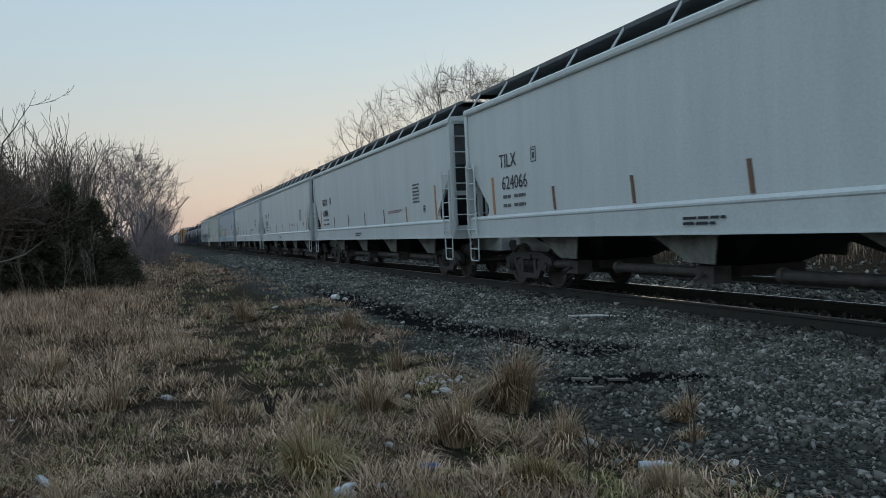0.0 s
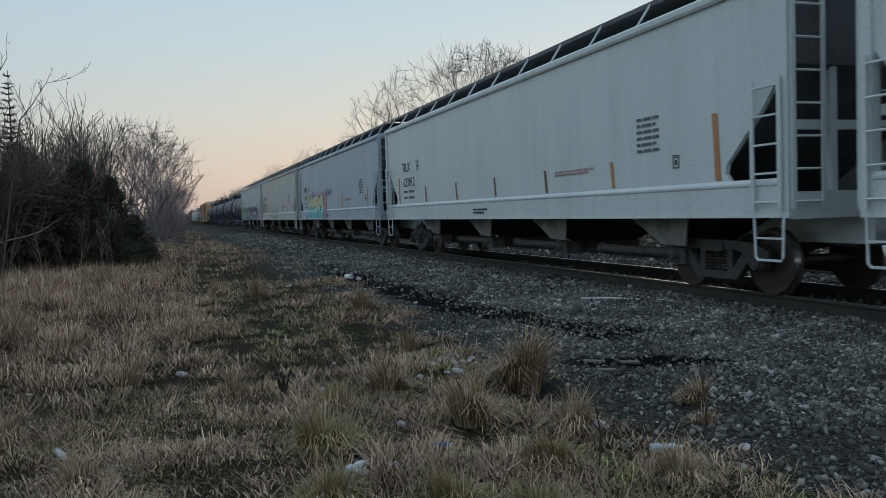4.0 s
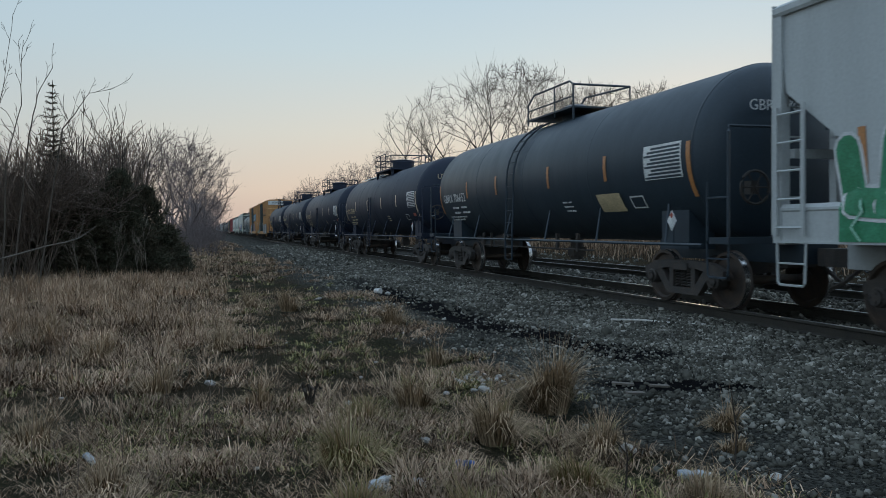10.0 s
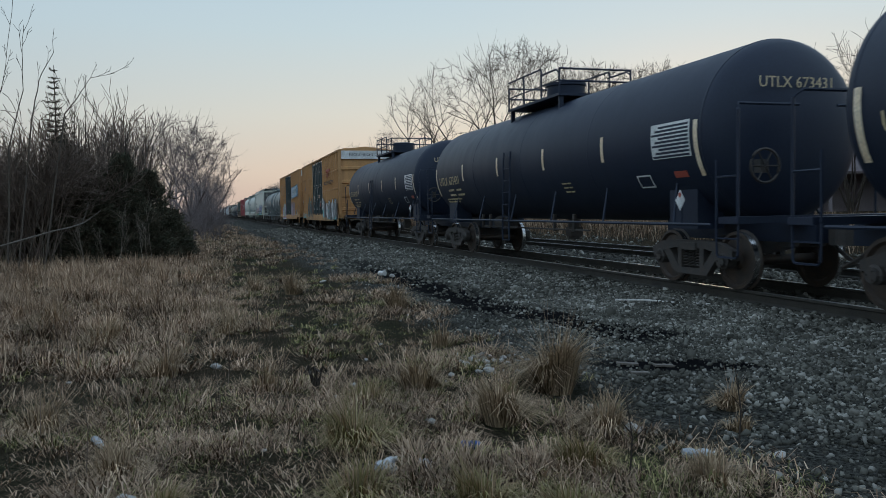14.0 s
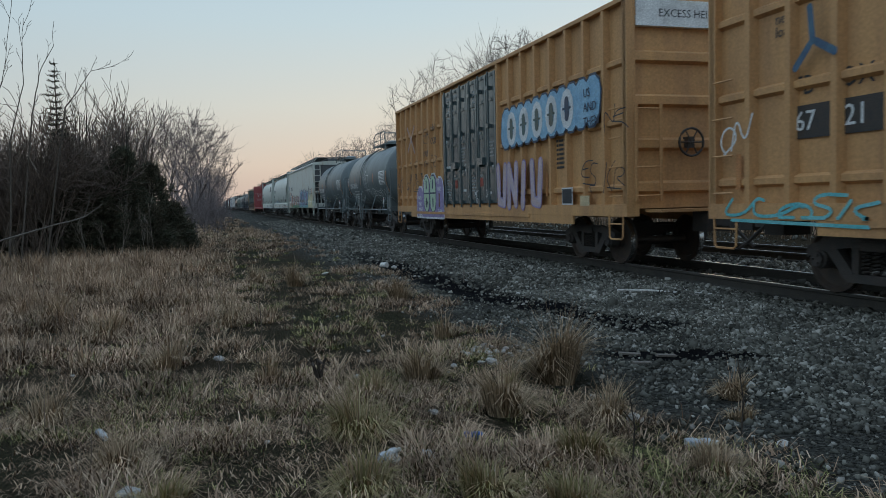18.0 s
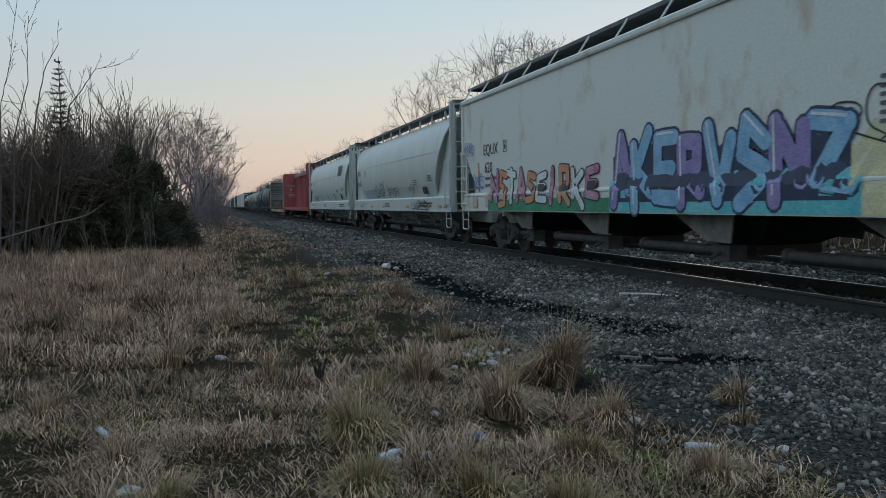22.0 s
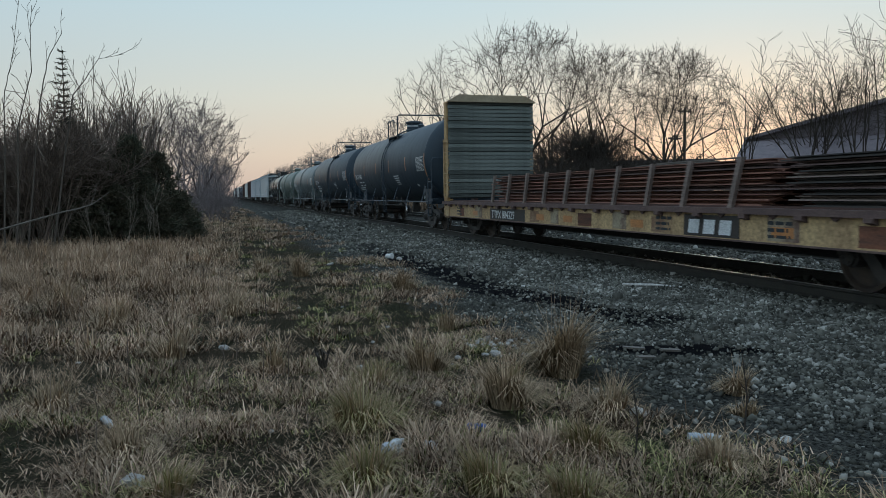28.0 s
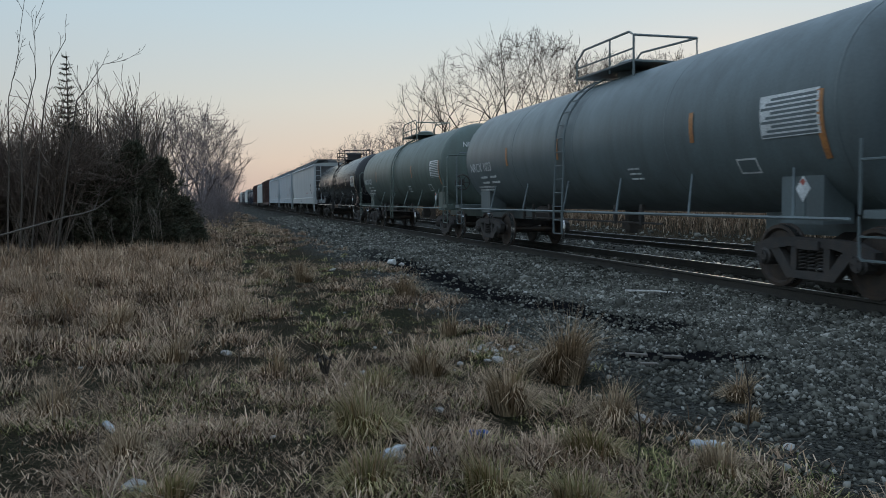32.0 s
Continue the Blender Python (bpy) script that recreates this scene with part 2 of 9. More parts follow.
MAT = {
    "steel_dark": surf("dark_steel", (0.035, 0.032, 0.03), (0.06, 0.045, 0.035), rough=0.65, scale=5, fine=60, bump=0.3),
    "truck_rust": surf("truck_rust", (0.045, 0.042, 0.04), (0.075, 0.06, 0.05), rough=0.75, scale=6, fine=70, bump=0.4),
    "wheel": surf("wheel_steel", (0.055, 0.045, 0.04), (0.1, 0.07, 0.05), rough=0.55, metal=0.3, scale=5, fine=60),
    "tread": surf("polished_tread", (0.55, 0.54, 0.53), (0.4, 0.39, 0.38), rough=0.25, metal=0.9, scale=8, fine=80, bump=0.05),
    "rail_side": surf("rusty_rail", (0.04, 0.035, 0.027), (0.028, 0.026, 0.022), rough=0.8, scale=3, fine=90, bump=0.3),
    "rail_top": surf("polished_rail", (0.4, 0.4, 0.41), (0.3, 0.3, 0.31), rough=0.38, metal=1.0, scale=4, fine=70, bump=0.03, grain=0.1),
    "tie": surf("tie_wood", (0.06, 0.05, 0.042), (0.1, 0.088, 0.075), rough=0.9, scale=2, fine=50, bump=0.6, stretch=(1, 8, 4), rnd=0.3),
    "ballast_bed": surf("ballast_bed", (0.03, 0.03, 0.027), (0.07, 0.07, 0.064), rough=0.95, spec=0.03, scale=14, fine=38, bump=1.0, dist=0.05, grain=0.6),
    "stone": strands("ballast_stone", [(0.04, 0.039, 0.033), (0.155, 0.15, 0.126), (0.066, 0.063, 0.053), (0.23, 0.221, 0.187), (0.095, 0.091, 0.076), (0.045, 0.044, 0.037), (0.4, 0.381, 0.335), (0.085, 0.08, 0.067), (0.13, 0.124, 0.104)], fine=60, bump=0.4),
    "stone_mid": surf("grey_stone", (0.15, 0.146, 0.132), (0.1, 0.098, 0.088), rough=0.85, scale=16, fine=80, bump=0.5, rnd=0.3),
    "stone_pale": surf("pale_stone", (0.5, 0.48, 0.45), (0.34, 0.32, 0.29), rough=0.85, scale=16, fine=80, bump=0.5, rnd=0.25),
    "grass": strands("dry_grass", [(0.062, 0.041, 0.027), (0.227, 0.147, 0.097), (0.515, 0.367, 0.252), (0.103, 0.068, 0.044), (0.34, 0.227, 0.15), (0.052, 0.037, 0.024), (0.618, 0.463, 0.33)]),
    "grass_clump": strands("clump_grass", [(0.062, 0.046, 0.029), (0.453, 0.328, 0.209), (0.206, 0.145, 0.087), (0.68, 0.511, 0.339), (0.309, 0.217, 0.131)]),
    "grass_tan": strands("tan_grass", [(0.124, 0.077, 0.049), (0.515, 0.357, 0.242), (0.247, 0.159, 0.097), (0.721, 0.531, 0.369), (0.371, 0.251, 0.155)]),
    "grass_lime": strands("yellow_green_grass", [(0.1, 0.085, 0.036), (0.32, 0.27, 0.12), (0.17, 0.145, 0.06), (0.48, 0.39, 0.23), (0.42, 0.29, 0.16), (0.28, 0.19, 0.11)]),
    "grass_green": strands("green_grass", [(0.047, 0.051, 0.021), (0.178, 0.176, 0.071), (0.083, 0.09, 0.036), (0.356, 0.321, 0.138), (0.595, 0.476, 0.25)]),
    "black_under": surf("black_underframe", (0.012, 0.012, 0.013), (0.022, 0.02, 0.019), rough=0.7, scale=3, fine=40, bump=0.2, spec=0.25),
    # bay paint: dirt, plus the shade below the sill put into its colour
    "gusset_dirty": surf("shaded_dirty_bay_paint", (0.22, 0.22, 0.19), (0.11, 0.1, 0.085), rough=0.7, scale=2.5, fine=30, bump=0.1),
    "bulkhead_frame": surf("ochre_bulkhead_frame", (0.5, 0.32, 0.14), (0.3, 0.17, 0.075), rough=0.75, scale=3, fine=30, bump=0.2, lo=0.45, hi=0.7),
    "tube_brown": surf("brown_grey_tube", (0.085, 0.075, 0.066), (0.05, 0.044, 0.04), rough=0.65, scale=4, fine=40, bump=0.2),
    "rust_gate": surf("rusty_gate", (0.06, 0.036, 0.03), (0.035, 0.03, 0.029), rough=0.8, scale=8, fine=40, bump=0.4),
    "flange_rust": surf("brown_flange", (0.1, 0.062, 0.056), (0.17, 0.11, 0.09), rough=0.8, scale=3, fine=40, bump=0.3),
    "sill_pale": surf("pale_flaked_paint", (0.36, 0.3, 0.2), (0.16, 0.1, 0.075), rough=0.75, scale=3, fine=30, bump=0.2, lo=0.45, hi=0.62),
    "flat_rust": surf("rusted_sill", (0.22, 0.12, 0.07), (0.32, 0.22, 0.13), rough=0.8, scale=4, fine=30, bump=0.3),
    "rust_load": surf("rusty_bars", (0.26, 0.125, 0.088), (0.15, 0.082, 0.066), rough=0.85, scale=1.5, fine=30, bump=0.3, stretch=(6, 0.6, 6), rnd=0.45),
    "stake_steel": surf("stake_and_lit_edge_steel", (0.24, 0.185, 0.155), (0.16, 0.12, 0.1), rough=0.8, scale=3, fine=40),
    "twig_dark": surf("twig_dark", (0.085, 0.07, 0.058), (0.12, 0.1, 0.08), rough=0.9, scale=1, fine=20, bump=0, island=0.3, spec=0.2),
    "twig_pale": surf("twig_pale", (0.2, 0.17, 0.135), (0.13, 0.105, 0.085), rough=0.9, scale=1, fine=20, bump=0, island=0.3, spec=0.2),
    "bark": surf("bark", (0.052, 0.042, 0.034), (0.085, 0.068, 0.055), rough=0.95, scale=3, fine=30, bump=0.5, stretch=(1, 1, 0.3), spec=0.2),
    "twig_red": surf("twig_brown", (0.14, 0.105, 0.085), (0.18, 0.135, 0.105), rough=0.9, scale=1, fine=20, bump=0, island=0.3, spec=0.2),
    # far trees: distance haze put in as a paler, greyer twig colour
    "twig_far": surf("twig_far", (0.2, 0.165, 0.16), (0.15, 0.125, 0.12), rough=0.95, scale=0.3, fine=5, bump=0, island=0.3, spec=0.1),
    "cedar": surf("cedar_needles", (0.07, 0.074, 0.05), (0.11, 0.088, 0.062), rough=0.9, scale=2, fine=20, bump=0, island=0.4, spec=0.1),
    "white": paint("white_paint", (0.63, 0.665, 0.645)),
    "white_green": paint("greenish_white_paint", (0.53, 0.575, 0.53), (0.45, 0.48, 0.44)),
    "white_old": surf("stained_cream_paint", (0.62, 0.64, 0.58), (0.42, 0.27, 0.14), rough=0.5, scale=1.1, fine=25, bump=0.05, dist=0.004, stretch=(1.4, 1.4, 0.7), lo=0.55, hi=0.8, grain=0.08),
    "grey_car": paint("grey_blue_paint", (0.42, 0.48, 0.52)),
    "beige_car": paint("beige_grey_paint", (0.5, 0.52, 0.46)),
    "pale_car": paint("pale_grey_paint", (0.5, 0.53, 0.53)),
    # black paint with the blue of the reflected sky put into its colour
    "tank_black": paint("sky_blued_black_paint", (0.017, 0.025, 0.047), (0.024, 0.032, 0.05), rough=0.52, spec=0.28),
    "tank_gloss": paint("glossy_black_paint", (0.02, 0.021, 0.023), (0.03, 0.029, 0.028), rough=0.2),
    "tank_grey": paint("grey_tank_paint", (0.15, 0.185, 0.19), (0.1, 0.11, 0.11), rough=0.42),
    "tank_green": paint("green_grey_tank_paint", (0.13, 0.17, 0.15), (0.09, 0.1, 0.085), rough=0.45),
    "tank_dark": paint("dark_teal_tank_paint", (0.034, 0.051, 0.068), (0.03, 0.043, 0.055), rough=0.46, spec=0.36),
    "box_yellow": paint("yellow_ochre_paint", (0.6, 0.33, 0.13), (0.33, 0.18, 0.09), rough=0.62, amount=0.33, grain=0.14),
    "flat_yellow": paint("flaking_yellow_paint", (0.56, 0.4, 0.2), (0.24, 0.14, 0.08), rough=0.7, amount=0.34, grain=0.35),
    "box_door": paint("dark_green_door_paint", (0.052, 0.078, 0.083), (0.075, 0.1, 0.102), rough=0.22, spec=0.6),
    "red_car": paint("brown_red_paint", (0.37, 0.095, 0.095), (0.24, 0.07, 0.07), rough=0.6),
    "brown_car": paint("dark_brown_paint", (0.09, 0.045, 0.035), (0.05, 0.03, 0.028), rough=0.7),
    "rust_pipe": surf("rusty_steel", (0.19, 0.075, 0.04), (0.09, 0.045, 0.032), rough=0.85, scale=1.5, fine=30, bump=0.3, stretch=(6, 0.6, 6), rnd=0.35),
    "plank": surf("grey_planks", (0.15, 0.165, 0.15), (0.08, 0.088, 0.078), rough=0.85, scale=3, fine=40, bump=0.5, stretch=(0.5, 6, 6), rnd=0.45, spec=0.2),
    "plank_top": surf("tan_capping", (0.36, 0.29, 0.19), (0.28, 0.21, 0.13), rough=0.8, scale=2, fine=40),
    "chord_tan": surf("tan_grey_chord", (0.3, 0.27, 0.24), (0.2, 0.13, 0.11), rough=0.7, scale=2, fine=30, bump=0.1),
    "wood_strap": surf("timber_stake", (0.16, 0.14, 0.12), (0.1, 0.085, 0.07), rough=0.85, scale=3, fine=40),
    "lettering_dark": surf("black_lettering", (0.03, 0.035, 0.04), rough=0.6, bump=0),
    "lettering_grey": surf("grey_lettering", (0.4, 0.42, 0.42), rough=0.6, bump=0),
    "lettering_soft": surf("worn_black_lettering", (0.12, 0.13, 0.135), rough=0.6, bump=0),
    "lettering_white": surf("white_lettering", (0.72, 0.73, 0.72), rough=0.6, bump=0),
    "lettering_worn": surf("worn_white_lettering", (0.6, 0.58, 0.57), (0.4, 0.2, 0.2), rough=0.7, bump=0, scale=9, lo=0.5, hi=0.68),
    "lettering_yellow": surf("tan_lettering", (0.62, 0.5, 0.3), rough=0.6, bump=0),
    "lettering_red_faint": surf("faded_red_lettering", (0.42, 0.25, 0.23), rough=0.6, bump=0),
    # slope sheets under the hopper ends: their shade is put into this grey
    "slope_grey": surf("slope_sheet_shaded", (0.1, 0.105, 0.107), (0.055, 0.057, 0.058), rough=0.6, scale=1.5, fine=30, bump=0.1),
    "lettering_red": surf("red_lettering", (0.42, 0.09, 0.06), rough=0.6, bump=0),
    "reflector": surf("orange_reflector", (0.5, 0.22, 0.075), (0.36, 0.16, 0.07), rough=0.4, bump=0),
    "reflector_rust": surf("brown_reflector", (0.2, 0.1, 0.06), (0.12, 0.07, 0.05), rough=0.6, bump=0),
    "reflector_pale": surf("pale_reflector", (0.8, 0.68, 0.5), (0.7, 0.5, 0.3), rough=0.35, bump=0),
    "grate": surf("galvanised_grate", (0.12, 0.13, 0.135), (0.08, 0.085, 0.09), rough=0.6, metal=0.4, bump=0.2),
    "dark_gap": surf("shadowed_steel", (0.03, 0.033, 0.035), rough=0.8),
    "g_cyan": surf("cyan_spray", (0.1, 0.42, 0.45), (0.2, 0.5, 0.52), rough=0.5, bump=0),
    "g_blue": surf("blue_spray", (0.03, 0.075, 0.15), (0.06, 0.15, 0.22), rough=0.5, bump=0, scale=4),
    "g_tag_blue": surf("bright_blue_spray", (0.05, 0.17, 0.42), (0.12, 0.28, 0.5), rough=0.5, bump=0, scale=4),
    "g_navy": surf("navy_spray", (0.018, 0.028, 0.06), (0.03, 0.06, 0.11), rough=0.5, bump=0),
    "g_green": surf("green_spray", (0.03, 0.2, 0.09), (0.06, 0.3, 0.16), rough=0.5, bump=0, scale=4),
    "g_pink": surf("pink_spray", (0.42, 0.12, 0.2), (0.5, 0.42, 0.48), rough=0.5, bump=0, scale=4),
    "g_lilac": surf("lilac_spray", (0.3, 0.25, 0.45), (0.2, 0.15, 0.35), rough=0.5, bump=0, scale=4),
    "g_lilac_faint": surf("faded_lilac_spray", (0.4, 0.28, 0.27), (0.52, 0.32, 0.18), rough=0.6, bump=0, scale=5),
    "g_lilac_pale": surf("pale_lilac_spray", (0.46, 0.39, 0.47), (0.5, 0.36, 0.3), rough=0.5, bump=0, scale=5),
    "g_yellow": surf("yellow_spray", (0.6, 0.55, 0.3), (0.5, 0.5, 0.35), rough=0.5, bump=0, scale=4),
    "g_orange": surf("orange_spray", (0.6, 0.25, 0.1), (0.5, 0.3, 0.2), rough=0.5, bump=0, scale=4),
    "g_teal_dark": surf("dark_teal_spray", (0.05, 0.11, 0.11), (0.1, 0.09, 0.07), rough=0.5, bump=0, scale=2),
    "g_grey": surf("grey_spray", (0.2, 0.22, 0.23), (0.12, 0.13, 0.14), rough=0.5, bump=0, scale=3),
    "g_mint_pale": surf("pale_mint_spray", (0.42, 0.58, 0.4), (0.5, 0.62, 0.5), rough=0.5, bump=0, scale=4),
    "g_peach": surf("peach_spray", (0.55, 0.36, 0.27), (0.55, 0.5, 0.44), rough=0.5, bump=0, scale=4),
    "g_sky": surf("light_blue_spray", (0.25, 0.45, 0.6), (0.15, 0.32, 0.5), rough=0.5, bump=0, scale=4),
    "g_navy_blue": surf("dark_blue_spray", (0.02, 0.035, 0.085), (0.015, 0.05, 0.06), rough=0.5, bump=0, scale=3),
    "g_mint": surf("mint_spray", (0.25, 0.55, 0.4), (0.45, 0.6, 0.5), rough=0.5, bump=0, scale=4),
    "g_white": surf("white_spray", (0.7, 0.72, 0.72), rough=0.5, bump=0),
    "g_black": surf("black_spray", (0.02, 0.022, 0.03), rough=0.5, bump=0),
    "litter_white": surf("white_plastic", (0.72, 0.72, 0.7), (0.55, 0.53, 0.5), rough=0.4, scale=20, fine=80),
    "can_blue": surf("blue_print", (0.06, 0.1, 0.3), (0.1, 0.14, 0.36), rough=0.3, metal=0.5),
    "can_metal": surf("aluminium", (0.65, 0.65, 0.66), (0.5, 0.5, 0.5), rough=0.3, metal=1.0),
    "clear": surf("clear_plastic", (0.5, 0.53, 0.55), (0.36, 0.39, 0.42), rough=0.15, scale=12, fine=60, bump=0.4),
    "roof_shingle": surf("dark_shingles", (0.22, 0.18, 0.185), (0.16, 0.135, 0.14), rough=0.9, scale=2, fine=30, bump=0.4),
    "siding": surf("dark_siding", (0.32, 0.275, 0.29), (0.26, 0.225, 0.24), rough=0.8, scale=1, fine=20),
}


# ---- mesh helpers ----
def bx(bm, x0, x1, y0, y1, z0, z1):
    v = [bm.verts.new(p) for p in ((x0, y0, z0), (x1, y0, z0), (x1, y1, z0), (x0, y1, z0), (x0, y0, z1), (x1, y0, z1), (x1, y1, z1), (x0, y1, z1))]
    for q in ((3, 2, 1, 0), (4, 5, 6, 7), (0, 1, 5, 4), (1, 2, 6, 5), (2, 3, 7, 6), (3, 0, 4, 7)):
        bm.faces.new([v[i] for i in q])
    return bm


def ext(bm, pts, a, b, ax="y"):
    """A polygon swept from a to b along an axis; pts in the two other axes in order."""
    put = {"y": lambda p, q, c: (p, c, q), "x": lambda p, q, c: (c, p, q), "z": lambda p, q, c: (p, q, c)}[ax]
    lo, hi = ([bm.verts.new(put(p, q, c)) for p, q in pts] for c in (a, b))
    n = len(pts)
    bm.faces.new(lo)
    bm.faces.new(hi[::-1])
    for i in range(n):
        bm.faces.new((lo[i], hi[i], hi[(i + 1) % n], lo[(i + 1) % n]))
    return bm


def pipe(bm, pts, r, n=6, close=False):
    """A round bar along a line of points; r may be a list."""
    pts = [Vector(p) for p in pts]
    rings = []
    for i, p in enumerate(pts):
        d = (pts[min(i + 1, len(pts) - 1)] - pts[max(i - 1, 0)])
        d = d.normalized() if d.length > 1e-6 else Vector((0, 0, 1))
        u = d.cross(Vector((0, 0, 1)) if abs(d.z) < 0.9 else Vector((1, 0, 0))).normalized()
        w = d.cross(u)
        q = r[i] if isinstance(r, (list, tuple)) else r
        rings.append([bm.verts.new(p + q * (math.cos(2 * math.pi * k / n) * u + math.sin(2 * math.pi * k / n) * w)) for k in range(n)])
    for a, b in zip(rings, rings[1:]):
        for k in range(n):
            bm.faces.new((a[k], a[(k + 1) % n], b[(k + 1) % n], b[k]))
    bm.faces.new(rings[0][::-1])
    bm.faces.new(rings[-1])
    return bm


def lathe(bm, prof, n=32, c=(0, 0, 0), ax="y"):
    """Revolve (radius, along) pairs round an axis through c."""
    put = {"y": lambda r, a, s: (c[0] + r * math.sin(a), c[1] + s, c[2] + r * math.cos(a)), "x": lambda r, a, s: (c[0] + s, c[1] + r * math.cos(a), c[2] + r * math.sin(a)), "z": lambda r, a, s: (c[0] + r * math.cos(a), c[1] + r * math.sin(a), c[2] + s)}[ax]
    rings = []
    for r, s in prof:
        rings.append([bm.verts.new(put(r, 2 * math.pi * k / n, s)) for k in range(n)] if r > 1e-4 else [bm.verts.new(put(0, 0, s))])
    for a, b in zip(rings, rings[1:]):
        for k in range(n):
            q = [a[k % len(a)], a[(k + 1) % len(a)], b[(k + 1) % len(b)], b[k % len(b)]]
            q = list(dict.fromkeys(q))
            if len(q) > 2:
                bm.faces.new(q)
    for ring in (rings[0], rings[-1]):
        if len(ring) > 2:
            bm.faces.new(ring)
    return bm


MESHES = {}


def mesh_of(name, make, key=None, smooth=None):
    """The mesh that make(bm) fills, shared by all that give the same key."""
    if key is not None and key in MESHES:
        return MESHES[key]
    bm = bmesh.new()
    make(bm)
    bmesh.ops.recalc_face_normals(bm, faces=bm.faces)
    me = bpy.data.meshes.new(name)
    bm.to_mesh(me)
    bm.free()
    if smooth:
        me.polygons.foreach_set("use_smooth", [True] * len(me.polygons))
        me.set_sharp_from_angle(angle=radians(smooth))
    me.materials.append(None)
    if key is not None:
        MESHES[key] = me
    return me


def part(name, make, material, parent=None, label="", at=None, key=None, smooth=None):
    """One mesh object: a part under its thing, or a thing by itself."""
    me = make if isinstance(make, bpy.types.Mesh) else mesh_of(name, make, key, smooth)
    ob = new(name, me)
    if material is not None:
        ob.material_slots[0].link = "OBJECT"
        ob.material_slots[0].material = MAT[material] if isinstance(material, str) else material
    if parent is not None:
        ob.parent = parent
    if at is not None:
        ob.matrix_basis = at
    if label:
        tagged(ob, label)
    return ob


def thing(name, label, category, at, group="", kind=""):
    e = new(name)
    e.empty_display_size = 0.3
    e.matrix_basis = at
    return tagged(e, label, category, group, kind)


def raw_mesh(name, verts, faces, material=None, smooth=False):
    """A mesh from numpy arrays of corners and of equal-sided faces."""
    me = bpy.data.meshes.new(name)
    verts, faces = np.asarray(verts, np.float32), np.asarray(faces, np.int32)
    k = faces.shape[1]
    me.vertices.add(len(verts))
    me.vertices.foreach_set("co", verts.ravel())
    me.loops.add(faces.size)
    me.loops.foreach_set("vertex_index", faces.ravel())
    me.polygons.add(len(faces))
    me.polygons.foreach_set("loop_start", np.arange(len(faces), dtype=np.int32) * k)
    me.polygons.foreach_set("loop_total", np.full(len(faces), k, np.int32))
    me.update(calc_edges=True)
    me.materials.append(MAT[material] if material else None)
    if smooth:
        me.polygons.foreach_set("use_smooth", [True] * len(faces))
    return me


def words(text, size, parent, at, material="lettering_dark", name="lettering"):
    """Raised lettering in the built-in font, facing -x, reading towards -y; at is the pose of its lower left."""
    key = ("w", text, size)
    if key not in MESHES:
        cu = bpy.data.curves.new("lettering", "FONT")
        cu.body, cu.size, cu.extrude, cu.resolution_u = text, size, 0.002, 2
        ob = bpy.data.objects.new("lettering", cu)
        me = bpy.data.meshes.new_from_object(ob)
        bpy.data.objects.remove(ob)
        me.materials.clear()
        me.materials.append(None)
        MESHES[key] = me
    return part(name, MESHES[key], material, parent, at=at)


def on_side(x, y, z, lean=0.0):
    """The pose for lettering on a car's near side: it reads along -y."""
    return pose(x, y, z) @ pose(0, 0, 0, 0, 0, -90) @ pose(0, 0, 0, 90 - lean, 0, 0)

# ---- the setting: ground, track beds, rails ----
TRACK_X, RAIL_Z, GAUGE = 8.75, 0.29, 1.435
TRACK2_X = 13.2


def ground_height(x, y):
    """Gentle field, a low shoulder up to the ballast, a bank beyond the second track."""
    bed = np.clip((x - 5.4) / 1.6, 0, 1) * 0.1
    far = np.clip((x - 15.3) / 2.2, 0, 1) * (0.55 + 0.5 * np.clip((x - 17) / 12, 0, 1))
    gap = np.exp(-((x - 11.0) / 0.8) ** 2) * -0.05
    lump = 0.035 * np.sin(x * 1.7 + 0.6 * np.sin(y * 0.9)) * np.sin(y * 1.3 + 1.1 * np.sin(x * 0.7)) + 0.02 * np.sin(x * 4.1 + y * 2.7) * np.sin(y * 3.7 - x)
    return bed + far + gap + lump * np.clip((5.6 - x) / 1.5, 0.15, 1)


def axis(near, far, a, b):
    """Cell edges: fine between a and b, ever wider towards far."""
    mid = list(np.arange(a, b, near))
    out, step, p = [], near, b
    while p < far:
        out.append(p)
        step *= 1.22
        p += step
    lo, step, p = [], near, a
    while p > -far:
        step *= 1.22
        p -= step
        lo.append(p)
    return np.array(sorted(lo) + mid + out)


def build_ground():
    xs, ys = axis(0.22, 2500, -14, 20), axis(0.22, 2500, 1.5, 30)
    X, Y = np.meshgrid(xs, ys)
    Z = ground_height(X, Y)
    Z = np.where(np.hypot(X, Y) > 220, np.where(X > 15, 1.0, 0.0), Z)
    v = np.column_stack([X.ravel(), Y.ravel(), Z.ravel()])
    i = np.arange((len(ys) - 1) * len(xs)).reshape(len(ys) - 1, len(xs))[:, :-1].ravel()
    f = np.column_stack([i, i + 1, i + 1 + len(xs), i + len(xs)])
    me = raw_mesh("ground", v, f, smooth=True)
    ob = new("ground", me)
    me.materials[0] = ground_material()
    return tagged(ob, "dry winter field with dark muddy patches beside the ballast", "ground", kind="structure")


